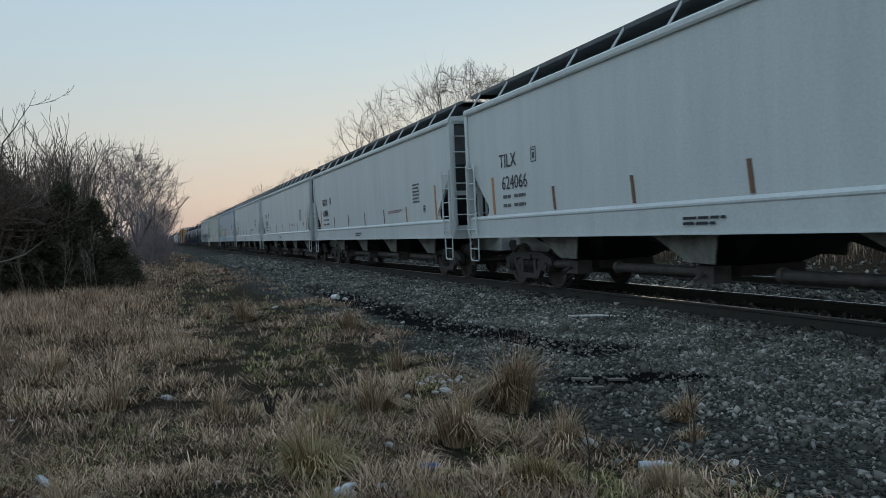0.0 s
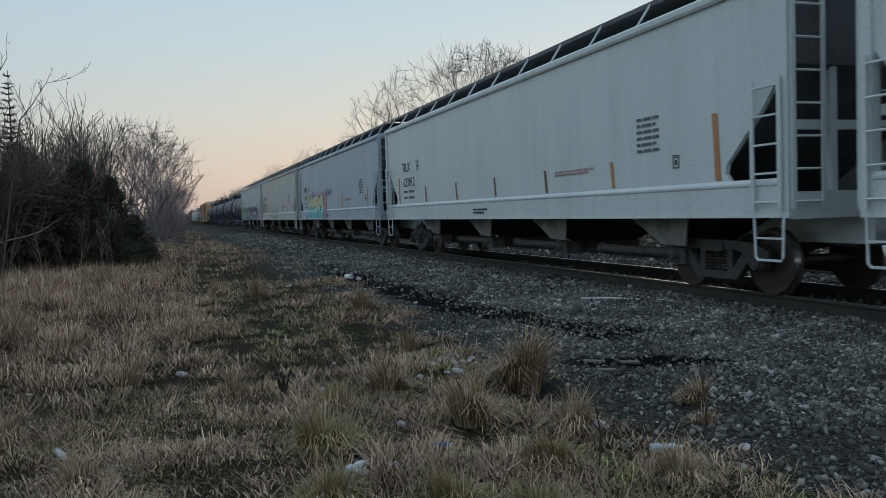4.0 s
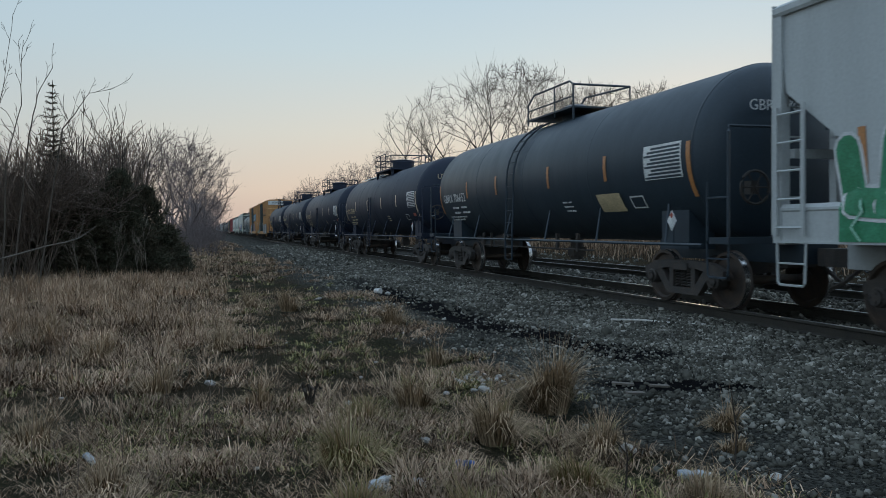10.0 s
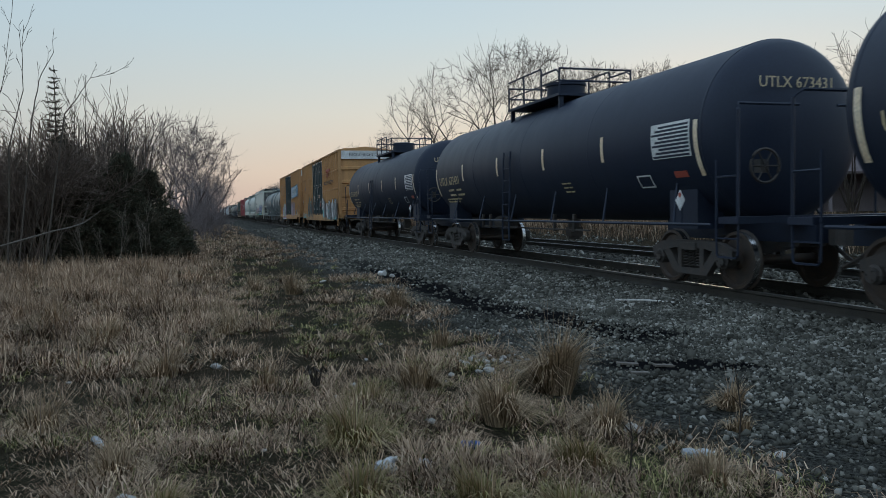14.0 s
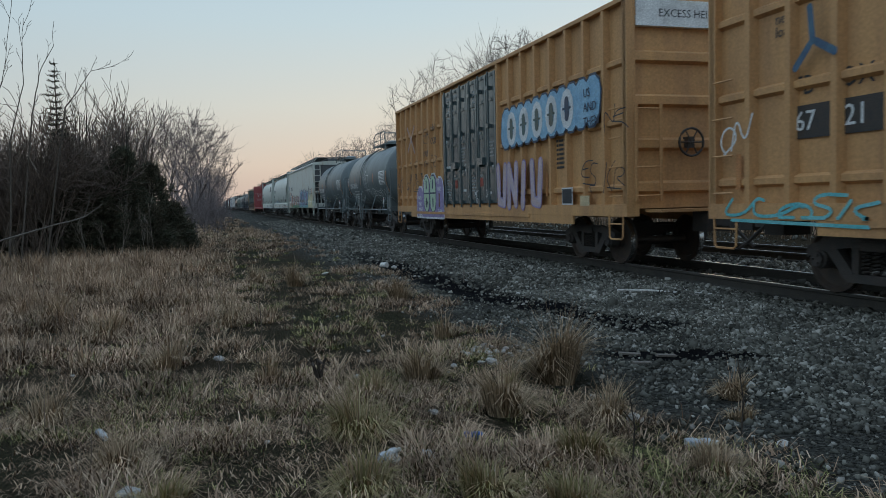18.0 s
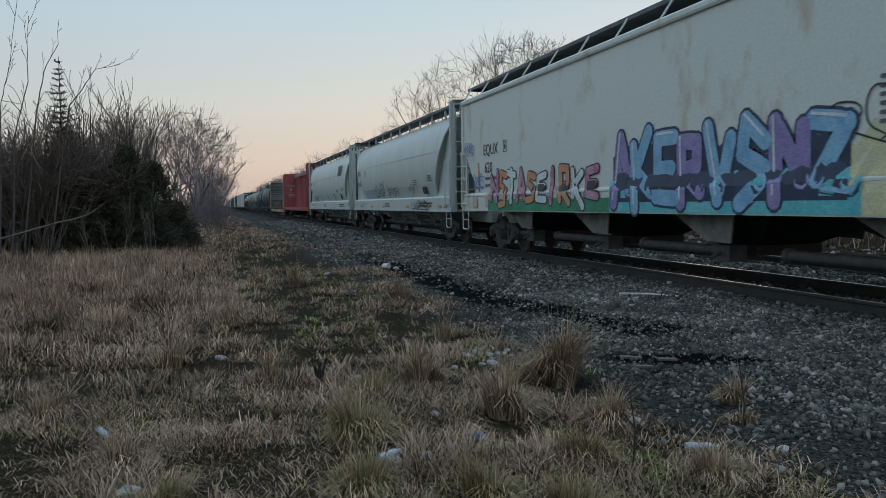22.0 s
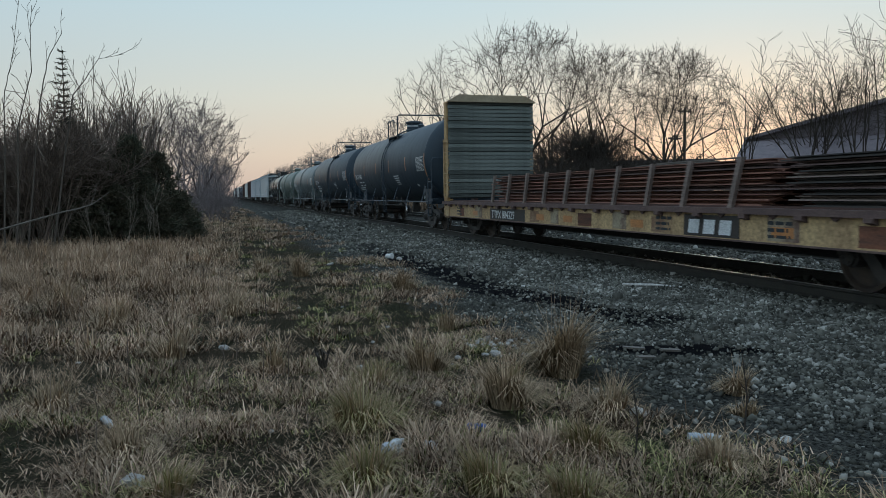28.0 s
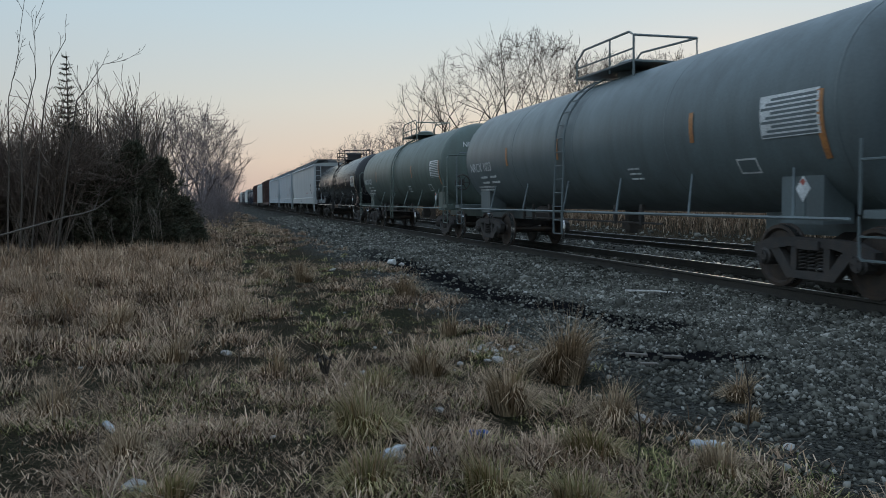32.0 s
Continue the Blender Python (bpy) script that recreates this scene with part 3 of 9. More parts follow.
def ground_material():
    m = bpy.data.materials.new("field_soil")
    m.use_nodes = True
    n, l = m.node_tree.nodes, m.node_tree.links
    b = n["Principled BSDF"]
    b.inputs["Roughness"].default_value = 0.95
    b.inputs["Specular IOR Level"].default_value = 0.02
    tc = n.new("ShaderNodeTexCoord")
    sep = n.new("ShaderNodeSeparateXYZ")
    l.new(tc.outputs["Object"], sep.inputs[0])

    def noise_(scale, detail=5, rough=0.6):
        t = n.new("ShaderNodeTexNoise")
        t.inputs["Scale"].default_value, t.inputs["Detail"].default_value, t.inputs["Roughness"].default_value = scale, detail, rough
        l.new(tc.outputs["Object"], t.inputs["Vector"])
        return t.outputs["Fac"]

    def rng(v, a, b_, c=0.0, d=1.0):
        t = n.new("ShaderNodeMapRange")
        for k, x in zip(("From Min", "From Max", "To Min", "To Max"), (a, b_, c, d)):
            t.inputs[k].default_value = x
        l.new(v, t.inputs["Value"])
        return t.outputs[0]

    def math_(op, a, b_):
        t = n.new("ShaderNodeMath")
        t.operation = op
        for k, x in enumerate((a, b_)):
            if isinstance(x, (int, float)):
                t.inputs[k].default_value = x
            else:
                l.new(x, t.inputs[k])
        return t.outputs[0]

    def mix_(f, a, b_):
        t = n.new("ShaderNodeMix")
        t.data_type = "RGBA"
        l.new(f, t.inputs[0])
        for k, x in ((6, a), (7, b_)):
            if isinstance(x, tuple):
                t.inputs[k].default_value = (*x, 1)
            else:
                l.new(x, t.inputs[k])
        return t.outputs[2]

    big, mid, fine = noise_(0.5), noise_(2.4), noise_(34, 5, 0.75)
    straw = mix_(rng(fine, 0.35, 0.65), (0.018, 0.014, 0.009), (0.065, 0.05, 0.032))
    green = mix_(rng(fine, 0.35, 0.65), (0.014, 0.015, 0.009), (0.05, 0.047, 0.027))
    field = mix_(rng(big, 0.42, 0.6), straw, green)
    grit = mix_(rng(fine, 0.4, 0.62), (0.014, 0.014, 0.012), (0.11, 0.107, 0.094))
    mud = mix_(rng(mid, 0.3, 0.7), (0.003, 0.003, 0.004), (0.01, 0.01, 0.011))
    edge = math_("ADD", sep.outputs["X"], math_("MULTIPLY", math_("SUBTRACT", mid, 0.5), 2.2))
    edge = math_("ADD", edge, rng(sep.outputs["Y"], 6, 40, 0.0, 0.6))
    c = mix_(rng(edge, 2.7, 3.5), field, grit)
    wob = math_("MULTIPLY", math_("SUBTRACT", mid, 0.5), 0.9)
    off = math_("DIVIDE", math_("SUBTRACT", math_("ADD", sep.outputs["X"], wob), math_("ADD", 4.42, rng(sep.outputs["Y"], 12.2, 8.2, 0.0, 0.85))), 0.52)
    lane = math_("MULTIPLY", rng(math_("MULTIPLY", off, off), 1.4, 0.5), math_("MULTIPLY", rng(sep.outputs["Y"], 7.9, 8.6), rng(sep.outputs["Y"], 27, 21)))
    dx = math_("SUBTRACT", sep.outputs["X"], 4.55)
    dy = math_("DIVIDE", math_("ADD", math_("SUBTRACT", sep.outputs["Y"], 6.9), math_("ADD", math_("MULTIPLY", dx, 0.45), math_("MULTIPLY", wob, 0.4))), 0.34)
    dx = math_("DIVIDE", dx, 0.8)
    pool = rng(math_("ADD", math_("MULTIPLY", dx, dx), math_("MULTIPLY", dy, dy)), 1.3, 0.6)
    c = mix_(math_("MAXIMUM", lane, pool), c, mud)
    c = mix_(rng(sep.outputs["X"], 14.6, 15.8), c, straw)
    l.new(c, b.inputs["Base Color"])
    bp = n.new("ShaderNodeBump")
    bp.inputs["Strength"].default_value, bp.inputs["Distance"].default_value = 0.8, 0.05
    l.new(math_("ADD", fine, mid), bp.inputs["Height"])
    l.new(bp.outputs[0], b.inputs["Normal"])
    return m


def rail_profile(bm, y0, y1):
    """A flat-bottomed rail with head, web and foot; 0 is the top of the head."""
    half = [(0.0, 0.0), (0.03, -0.002), (0.036, -0.012), (0.036, -0.036), (0.012, -0.05), (0.009, -0.145), (0.03, -0.158), (0.07, -0.168), (0.07, -0.18)]
    pts = half + [(-x, z) for x, z in half[:0:-1]]
    ext(bm, pts, y0, y1)


def tie_mesh(bm):
    bx(bm, -1.3, 1.3, -0.11, 0.11, -0.17, 0.0)
    bmesh.ops.bevel(bm, geom=bm.edges[:], offset=0.015, segments=1, affect="EDGES")


def plate_mesh(bm):
    bx(bm, -0.17, 0.17, -0.09, 0.09, 0.0, 0.014)
    for x in (-0.12, 0.12):
        for y in (-0.05, 0.05):
            bx(bm, x - 0.014, x + 0.014, y - 0.014, y + 0.014, 0.014, 0.04)


def bed_profile(c):
    return [(c - 3.0, -0.25), (c - 2.45, 0.02), (c - 1.75, 0.075), (c - 0.6, 0.055), (c + 0.6, 0.055), (c + 1.75, 0.075), (c + 2.3, 0.02), (c + 2.9, -0.25)]


def build_track(c, label, seed):
    track = thing("railway_track", label, "track", pose(c, 0, RAIL_Z), kind="structure", group="tracks")
    part("ballast_bed", lambda bm: ext(bm, [(x - c, z - RAIL_Z) for x, z in bed_profile(c)], -120, 700), "ballast_bed", track, "grey crushed stone bed")
    for side in (-1, 1):
        r = part("rail", lambda bm: rail_profile(bm, -120, 700), "rail_side", track, "rusty steel rail with a polished head", at=pose(side * (GAUGE / 2 + 0.036), 0, 0), key="rail")
        part("running_surface", lambda bm: bx(bm, -0.028, 0.028, -120, 700, -0.001, 0.0035), "rail_top", r, key="railtop")
    return track


def build_ties(track, c, near):
    """Ties laid near the camera are parts; the far ones are one stuff part."""
    rnd = random.Random(5)
    tm, pm = mesh_of("tie", tie_mesh, "tie"), mesh_of("tie_plate", plate_mesh, "plate")
    tm.materials[0] = MAT["tie"]
    pm.materials[0] = MAT["rail_side"]
    y = -6.0
    n = 0
    while n < near:
        ob = new("tie", tm)
        ob.parent = track
        ob.matrix_basis = pose(rnd.uniform(-0.05, 0.05), y, -0.195 + rnd.uniform(-0.01, 0.004), 0, 0, rnd.uniform(-0.7, 0.7))
        if n < 60:
            for side in (-1, 1):
                q = new("tie_plate", pm)
                q.parent = track
                q.matrix_basis = pose(side * (GAUGE / 2 + 0.036), y, -0.194)
        y += 0.53
        n += 1
    v, f = [], []
    while y < 260:
        k = len(v)
        v += [(sx * 1.3, y + sy * 0.11, -0.36 if sz < 0 else -0.2) for sx, sy, sz in ((-1, -1, -1), (1, -1, -1), (1, 1, -1), (-1, 1, -1), (-1, -1, 1), (1, -1, 1), (1, 1, 1), (-1, 1, 1))]
        f += [[k + i for i in q] for q in ((4, 5, 6, 7), (0, 1, 5, 4), (1, 2, 6, 5), (3, 0, 4, 7))]
        y += 0.53
    tagged(part("far_ties", raw_mesh("far_ties", v, f), "tie", track, "weathered wooden ties"), kind="stuff")


ground = build_ground()
track_near = build_track(TRACK_X, "main railway track with rusty rails on grey ballast", 1)
track_far = build_track(TRACK2_X, "second railway track with polished rails beyond the train", 2)

# ---- the train: rolling law and car positions ----
KNOTS = (0, 8, 16, 24, 32)
SPEED = (12.5, 12.91, 13.2, 13.4, 13.87)
WHEEL_R = 0.457


def rolled(t):
    """Metres rolled since the start."""
    s = 0.0
    for (a, va), (b, vb) in zip(zip(KNOTS, SPEED), zip(KNOTS[1:], SPEED[1:])):
        d = min(max(t - a, 0), b - a)
        s += va * d + (vb - va) / (b - a) * d * d / 2
    return s


COUPLINGS = [-1.75, 18.25, 37.77, 57.6, 77.5, 97.47, 117.37, 136.7, 153.45, 171.2, 188.8, 206.5, 223.45, 243.9, 264.3, 276.5, 289, 308.7, 327.6, 347.7, 371.05, 392.5, 410.35, 428.1, 446.1, 464, 483, 503.4, 521.6, 542, 562.4, 580.6, 601, 621.4, 639.6, 660, 680.4, 698.6, 719, 739.4, 757.6, 778]


# ---- running gear, shared by all cars ----
def side_frame(bm, s):
    x0, x1 = sorted((s * 0.94, s * 1.07))
    ext(bm, [(-1.12, 0.47), (-1.12, 0.62), (-0.8, 0.73), (-0.4, 0.76), (0.4, 0.76), (0.8, 0.73), (1.12, 0.62), (1.12, 0.47), (0.98, 0.52), (0.8, 0.56), (0.4, 0.63), (-0.4, 0.63), (-0.8, 0.56), (-0.98, 0.52)], x0, x1, "x")
    ext(bm, [(-0.8, 0.58), (-0.6, 0.6), (-0.33, 0.3), (0.33, 0.3), (0.6, 0.6), (0.8, 0.58), (0.45, 0.19), (-0.45, 0.19)], x0 + 0.01, x1 - 0.01, "x")
    for y in (-0.31, 0.31):
        bx(bm, x0 + 0.015, x1 - 0.015, y - 0.055, y + 0.055, 0.28, 0.66)
    for y in (-0.89, 0.89):
        lathe(bm, [(0.13, s * 0.9), (0.13, s * 1.07), (0.1, s * 1.09), (0.1, s * 1.13), (0.0, s * 1.135)], 12, (0, y, WHEEL_R), "x")
        for a in range(3):
            lathe(bm, [(0.018, s * 1.12), (0.018, s * 1.15), (0, s * 1.15)], 6, (0, y + 0.06 * math.cos(a * 2.1), WHEEL_R + 0.06 * math.sin(a * 2.1)), "x")
    bmesh.ops.recalc_face_normals(bm, faces=bm.faces)


def spring(bm, s, y):
    pipe(bm, [(s * 1.0 + 0.055 * math.cos(i * 1.05), y + 0.055 * math.sin(i * 1.05), 0.31 + 0.29 * i / 36) for i in range(37)], 0.014, 4)


def bolster(bm):
    ext(bm, [(-1.1, 0.6), (-1.1, 0.72), (-0.5, 0.72), (-0.3, 0.82), (0.3, 0.82), (0.5, 0.72), (1.1, 0.72), (1.1, 0.6), (0.4, 0.5), (-0.4, 0.5)], -0.2, 0.2)
    for y in (-0.55, 0.55):
        bx(bm, -0.8, 0.8, y - 0.05, y + 0.05, 0.34, 0.46)


def wheelset_mesh():
    if "wheelset" in MESHES:
        return MESHES["wheelset"]
    me = mesh_of("wheelset", lambda bm: [lathe(bm, [(0.08, -0.72), (0.075, 0), (0.08, 0.72)], 12, ax="x")] + [lathe(bm, [(0.08, s * 0.66), (0.13, s * 0.68), (0.14, s * 0.71), (0.36, s * 0.735), (0.39, s * 0.69), (0.47, s * 0.69), (0.487, s * 0.7), (0.485, s * 0.715), (0.459, s * 0.735), (0.455, s * 0.83), (0.405, s * 0.835), (0.37, s * 0.79), (0.15, s * 0.8), (0.13, s * 0.86), (0.08, s * 0.87), (0.075, s * 1.05)], 32, ax="x") for s in (-1, 1)], "wheelset", 35)
    me.materials[0] = MAT["wheel"]
    me.materials.append(MAT["tread"])
    for p in me.polygons:
        c = p.center
        r = math.hypot(c.y, c.z)
        if 0.44 < r < 0.475 and 0.73 < abs(c.x) < 0.84:
            p.material_index = 1
    return me


WHEELSETS = []


def truck(car, y):
    t = part("truck", bolster, "truck_rust", car, "cast steel truck, rusty and oily", at=pose(0, y, 0), key="bolster")
    for s in (-1, 1):
        part("side_frame", lambda bm: side_frame(bm, s), "truck_rust", t, key=("sf", s))
        for y3 in (-0.17, 0.0, 0.17) if s < 0 else ():
            part("spring", lambda bm: spring(bm, s, y3), "truck_rust", t, key=("sp", s, y3))
    for y2 in (-0.89, 0.89):
        w = part("wheelset", wheelset_mesh(), None, t, at=pose(0, y2, WHEEL_R))
        WHEELSETS.append((w, y2))


def coupler(bm):
    bx(bm, -0.08, 0.08, -1.0, -0.18, 0.79, 0.94)
    ext(bm, [(-0.12, -0.3), (-0.22, -0.12), (-0.2, 0.06), (-0.08, 0.1), (0.02, -0.02), (0.14, 0.04), (0.2, -0.08), (0.12, -0.3)], 0.73, 0.99, "z")
    bx(bm, -0.25, 0.25, -1.2, -0.75, 0.68, 1.08)
    pipe(bm, [(-0.2, -0.9, 0.95), (-0.28, -0.4, 0.55), (-0.2, -0.05, 0.42)], 0.03, 6)


def gear(car, L, inset=2.6, cut=True):
    for e in (-1, 1):
        truck(car, e * (L / 2 - inset))
        part("coupler", coupler, "truck_rust", car, at=pose(0, e * L / 2, 0, 0, 0, 0 if e > 0 else 180), key="coupler")


def rungs(bm, x, y0, y1, z0, z1, n, r=0.016, rails=True):
    """A side ladder in the plane x."""
    for i in range(n):
        z = z0 + (z1 - z0) * i / max(1, n - 1)
        pipe(bm, [(x, y0, z), (x, y1, z)], r, 5)
    if rails:
        for y in (y0, y1):
            bx(bm, x - 0.012, x + 0.012, y - 0.03, y + 0.03, z0 - 0.1, z1 + 0.1)


def end_rungs(bm, y, x0, x1, z0, z1, n, r=0.016):
    for i in range(n):
        z = z0 + (z1 - z0) * i / (n - 1)
        pipe(bm, [(x0, y, z), (x1, y, z)], r, 5)
    for x in (x0, x1):
        bx(bm, x - 0.03, x + 0.03, y - 0.012, y + 0.012, z0 - 0.1, z1 + 0.1)


def stirrup(bm, x, y, z1=1.12):
    pipe(bm, [(x, y - 0.26, z1), (x, y - 0.24, 0.6), (x, y - 0.2, 0.56), (x, y + 0.2, 0.56), (x, y + 0.24, 0.6), (x, y + 0.26, z1)], 0.018, 5)
    pipe(bm, [(x, y - 0.24, 0.84), (x, y + 0.24, 0.84)], 0.015, 5)


def bars(car, x, y, z, rows, material="lettering_dark", name="stencil", lean=0.0):
    """Small unreadable stencilled lines: rows of (width, height) downwards."""
    def make(bm):
        dz = 0.0
        for w, h in rows:
            p = 0.0
            rnd = random.Random(int(w * 1000) + len(rows))
            while p < w:
                q = min(w, p + rnd.uniform(0.08, 0.3))
                bx(bm, -0.003, 0.003, -q, -p, dz - h, dz)
                p = q + 0.04
            dz -= h * 1.9
    return part(name, make, material, car, at=pose(x, y, z, 0, lean, 0), key=("bars", tuple(rows)))


def hand_wheel(bm, c):
    """A spoked brake wheel facing along the track."""
    x, y, z = c
    ring = [(x + 0.25 * math.cos(a), y, z + 0.25 * math.sin(a)) for a in (2 * math.pi * i / 20 for i in range(21))]
    pipe(bm, ring, 0.022, 6)
    for i in range(6):
        a = math.pi * i / 3
        pipe(bm, [(x, y, z), (x + 0.24 * math.cos(a), y, z + 0.24 * math.sin(a))], 0.013, 5)
    bx(bm, x - 0.07, x + 0.07, y, y + 0.16, z - 0.1, z + 0.1)


def square_mark(car, x, y, z, h=0.3):
    """A small stencilled square with a letter bar in it."""
    w, b = h * 0.75, 0.014
    return part("stencil", lambda bm: [bx(bm, -0.003, 0.003, -w, 0, 0, b), bx(bm, -0.003, 0.003, -w, 0, h - b, h), bx(bm, -0.003, 0.003, -b, 0, b, h - b), bx(bm, -0.003, 0.003, -w, b - w, b, h - b), bx(bm, -0.003, 0.003, -w * 0.66, -w * 0.34, h * 0.25, h * 0.62), bx(bm, -0.003, 0.003, -w * 0.75, -w * 0.25, h * 0.78, h * 0.84)], "lettering_dark", car, at=pose(x, y, z), key=("sqm", h))


def stripe(car, x, y, z0, z1, w=0.1, material="reflector", lean=0.0):
    return part("reflector", lambda bm: ext(bm, [(-w / 2, 0), (w / 2, 0), (w / 2 + lean, z1 - z0), (-w / 2 + lean, z1 - z0)], -0.004, 0.004, "x"), material, car, at=pose(x, y, z0), key=("stripe", round(z1 - z0, 2), w, lean))


# ---- covered hopper with flat sides ----
def flat_hopper(at, L, mat, label, marks=("", ""), bays=4, stripes=(), seams=0, top=4.05, stripe_mat="reflector", notch=((0.04, 3.0), (0.5, 2.45), (1.15, 1.83), (1.18, 1.7), (1.05, 1.56))):
    car = thing("covered_hopper", label, "freight car", at, "cars of the freight train")
    ye, xs = L / 2 - 0.55, 1.56
    k = ("fh", round(L, 2), round(top, 2), notch)
    gear(car, L)
    for s in (-1, 1):
        def panel(bm):
            ext(bm, [(-ye + 0.04, top), (ye - 0.04, top)] + [(ye - d, z) for d, z in notch] + [(d - ye, z) for d, z in notch[::-1]], *sorted((s * 1.49, s * xs)), "x")
        side = part("side_panel", panel, mat, car, key=(*k, "side", s))
        for i in range(1, seams):
            part("weld_seam", lambda bm: bx(bm, -0.002, 0.006, -0.012, 0.012, 1.62, top - 0.04), mat, side, at=pose(s * xs, -ye + 2 * ye * i / seams, 0, 0, 0, 0 if s > 0 else 180), key=(*k, "seam"))
        part("side_sill", lambda bm: ext(bm, [(s * 1.44, 1.1), (s * 1.6, 1.1), (s * 1.6, 1.13), (s * 1.585, 1.13), (s * 1.585, 1.5), (s * 1.6, 1.52), (s * 1.6, 1.55), (s * xs, 1.6), (s * 1.44, 1.6)], -ye, ye), mat, car, key=(*k, "sill", s))
        for e in (-1, 1):
            part("corner_post", lambda bm: bx(bm, *sorted((s * 1.46, s * 1.6)), *sorted((e * (ye - 0.13), e * (ye + 0.02))), 1.1, top + 0.1), mat, car, key=(*k, "post", s, e))
            def side_ladder(bm):
                rungs(bm, s * 1.64, e * (ye - 0.08), e * (ye - 0.56), 1.3, 2.75, 5)
            part("ladder", side_ladder, mat, car, key=(*k, "lad", s, e))
            part("step", lambda bm: stirrup(bm, s * 1.6, e * (ye - 0.32)), mat, car, key=(*k, "step", s, e))
    def roof(bm):
        ext(bm, [(-1.6, top - 0.02), (-1.62, top + 0.02), (-1.62, top + 0.09), (-1.5, top + 0.16), (-0.5, top + 0.26), (0.5, top + 0.26), (1.5, top + 0.16), (1.62, top + 0.09), (1.62, top + 0.02), (1.6, top - 0.02)], -ye - 0.02, ye + 0.02)
    part("roof", roof, mat, car, key=(*k, "roof"))
    part("roof_hatch", lambda bm: bx(bm, -0.35, 0.35, -ye + 1, ye - 1, top + 0.26, top + 0.5), "grate", car, key=(*k, "hatch"))
    def board(bm):
        for s in (-1, 1):
            bx(bm, *sorted((s * 0.42, s * 1.27)), -ye - 0.25, ye + 0.25, top + 0.47, top + 0.5)
            bx(bm, *sorted((s * 1.26, s * 1.3)), -ye - 0.25, ye + 0.25, top + 0.45, top + 0.53)
        for e in (-1, 1):
            bx(bm, -1.3, 1.3, *sorted((e * (ye - 0.3), e * (ye + 0.28))), top + 0.47, top + 0.5)
    part("running_board", board, "grate", car, "grated steel roof walkway", key=(*k, "board"))
    for s in (-1, 1):
        y = -ye + 0.2
        while y < ye:
            part("walkway_bracket", lambda bm: pipe(bm, [(s * 1.52, 0.05, top + 0.13), (s * 1.28, 0, top + 0.5)], 0.022, 5), mat, car, at=pose(0, y, 0), key=(top, "props", s))
            y += 1.53
    for e in (-1, 1):
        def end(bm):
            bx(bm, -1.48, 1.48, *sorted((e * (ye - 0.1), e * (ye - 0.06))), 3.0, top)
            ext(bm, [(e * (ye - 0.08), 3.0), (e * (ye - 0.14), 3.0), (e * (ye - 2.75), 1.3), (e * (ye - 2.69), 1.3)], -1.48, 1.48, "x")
        part("slope_sheet", end, "slope_grey", car, "slope sheet, coloured dark grey for the shaded car end", key=(*k, "end", e))
        def frame_(bm):
            bx(bm, -1.55, 1.55, *sorted((e * (ye - 0.16), e * (ye + 0.01))), 1.08, 1.42)
            bx(bm, -0.3, 0.3, *sorted((e * (ye + 0.1), e * (ye - 3.2))), 0.72, 1.1)
            for x in (-0.75, 0.75):
                ext(bm, [(e * (ye - 0.1), 1.3), (e * (ye - 0.1), 3.0), (e * (ye - 0.22), 3.0), (e * (ye - 0.22), 1.3)], x - 0.05, x + 0.05, "x")
            ext(bm, [(e * (ye - 0.2), 1.15), (e * (ye - 1.7), 1.3), (e * (ye - 1.7), 1.15)], -1.2, 1.2, "x")
            bx(bm, -1.45, 1.45, *sorted((e * (ye - 0.2), e * (ye - 0.12))), 2.2, 2.32)
        part("end_frame", frame_, mat, car, key=(*k, "frame", e))
        part("end_ladder", lambda bm: end_rungs(bm, e * (ye + 0.06), -1.55, -1.08, 1.3, top + 0.05, 8), mat, car, key=(*k, "endlad", e))
    w = (2 * ye - 3.1) / bays
    for i in range(bays):
        yc = -ye + 1.55 + w * (i + 0.5)
        def bay(bm):
            top_ = [bm.verts.new((x, y, 1.32)) for x, y in ((-1.4, -w / 2), (1.4, -w / 2), (1.4, w / 2), (-1.4, w / 2))]
            low = [bm.verts.new((x, y, 0.6)) for x, y in ((-0.6, -0.34), (0.6, -0.34), (0.6, 0.34), (-0.6, 0.34))]
            for a in range(4):
                bm.faces.new((top_[a], top_[(a + 1) % 4], low[(a + 1) % 4], low[a]))
            bm.faces.new(low)
            bm.faces.new(top_)
        # bay is black throughout, which also paints in the shadow between the bays
        b = part("hopper_bay", bay, "black_under", car, "black hopper bay under the sill, with the recess shade in its colour", at=pose(0, yc - 0.4, 0), key=(*k, "bay", bays))
        for s in (-1, 1):
            part("gusset", lambda bm: ext(bm, [(-0.68, 1.12), (0.95, 1.12), (0.02, 0.68), (-0.6, 0.66)], *sorted((s * 1.26, s * 1.23)), "x"), "gusset_dirty", b, "dirty pale side sheet of the bay, darkened for shade below the sill", key=("gus", s))
        part("outlet_tube", lambda bm: [lathe(bm, [(0.0, 0.0), (0.11, 0.0), (0.12, 0.03), (0.12, 0.1), (0.08, 0.12), (0.08, 2.3), (0.11, 2.32), (0.11, 2.4), (0.0, 2.4)], 14, (-0.95, 0.0, 0.52)), bx(bm, -1.12, -0.8, -0.4, 0.0, 0.36, 0.62), pipe(bm, [(-1.15, -0.2, 0.5), (-1.3, -0.2, 0.42), (-1.3, -0.2, 0.3)], 0.035, 6), pipe(bm, [(-1.25, 0.15, 1.0), (-1.2, -0.1, 0.62)], 0.02, 5)], "tube_brown", b, "dull brown discharge tube with end fittings", key="outtube")
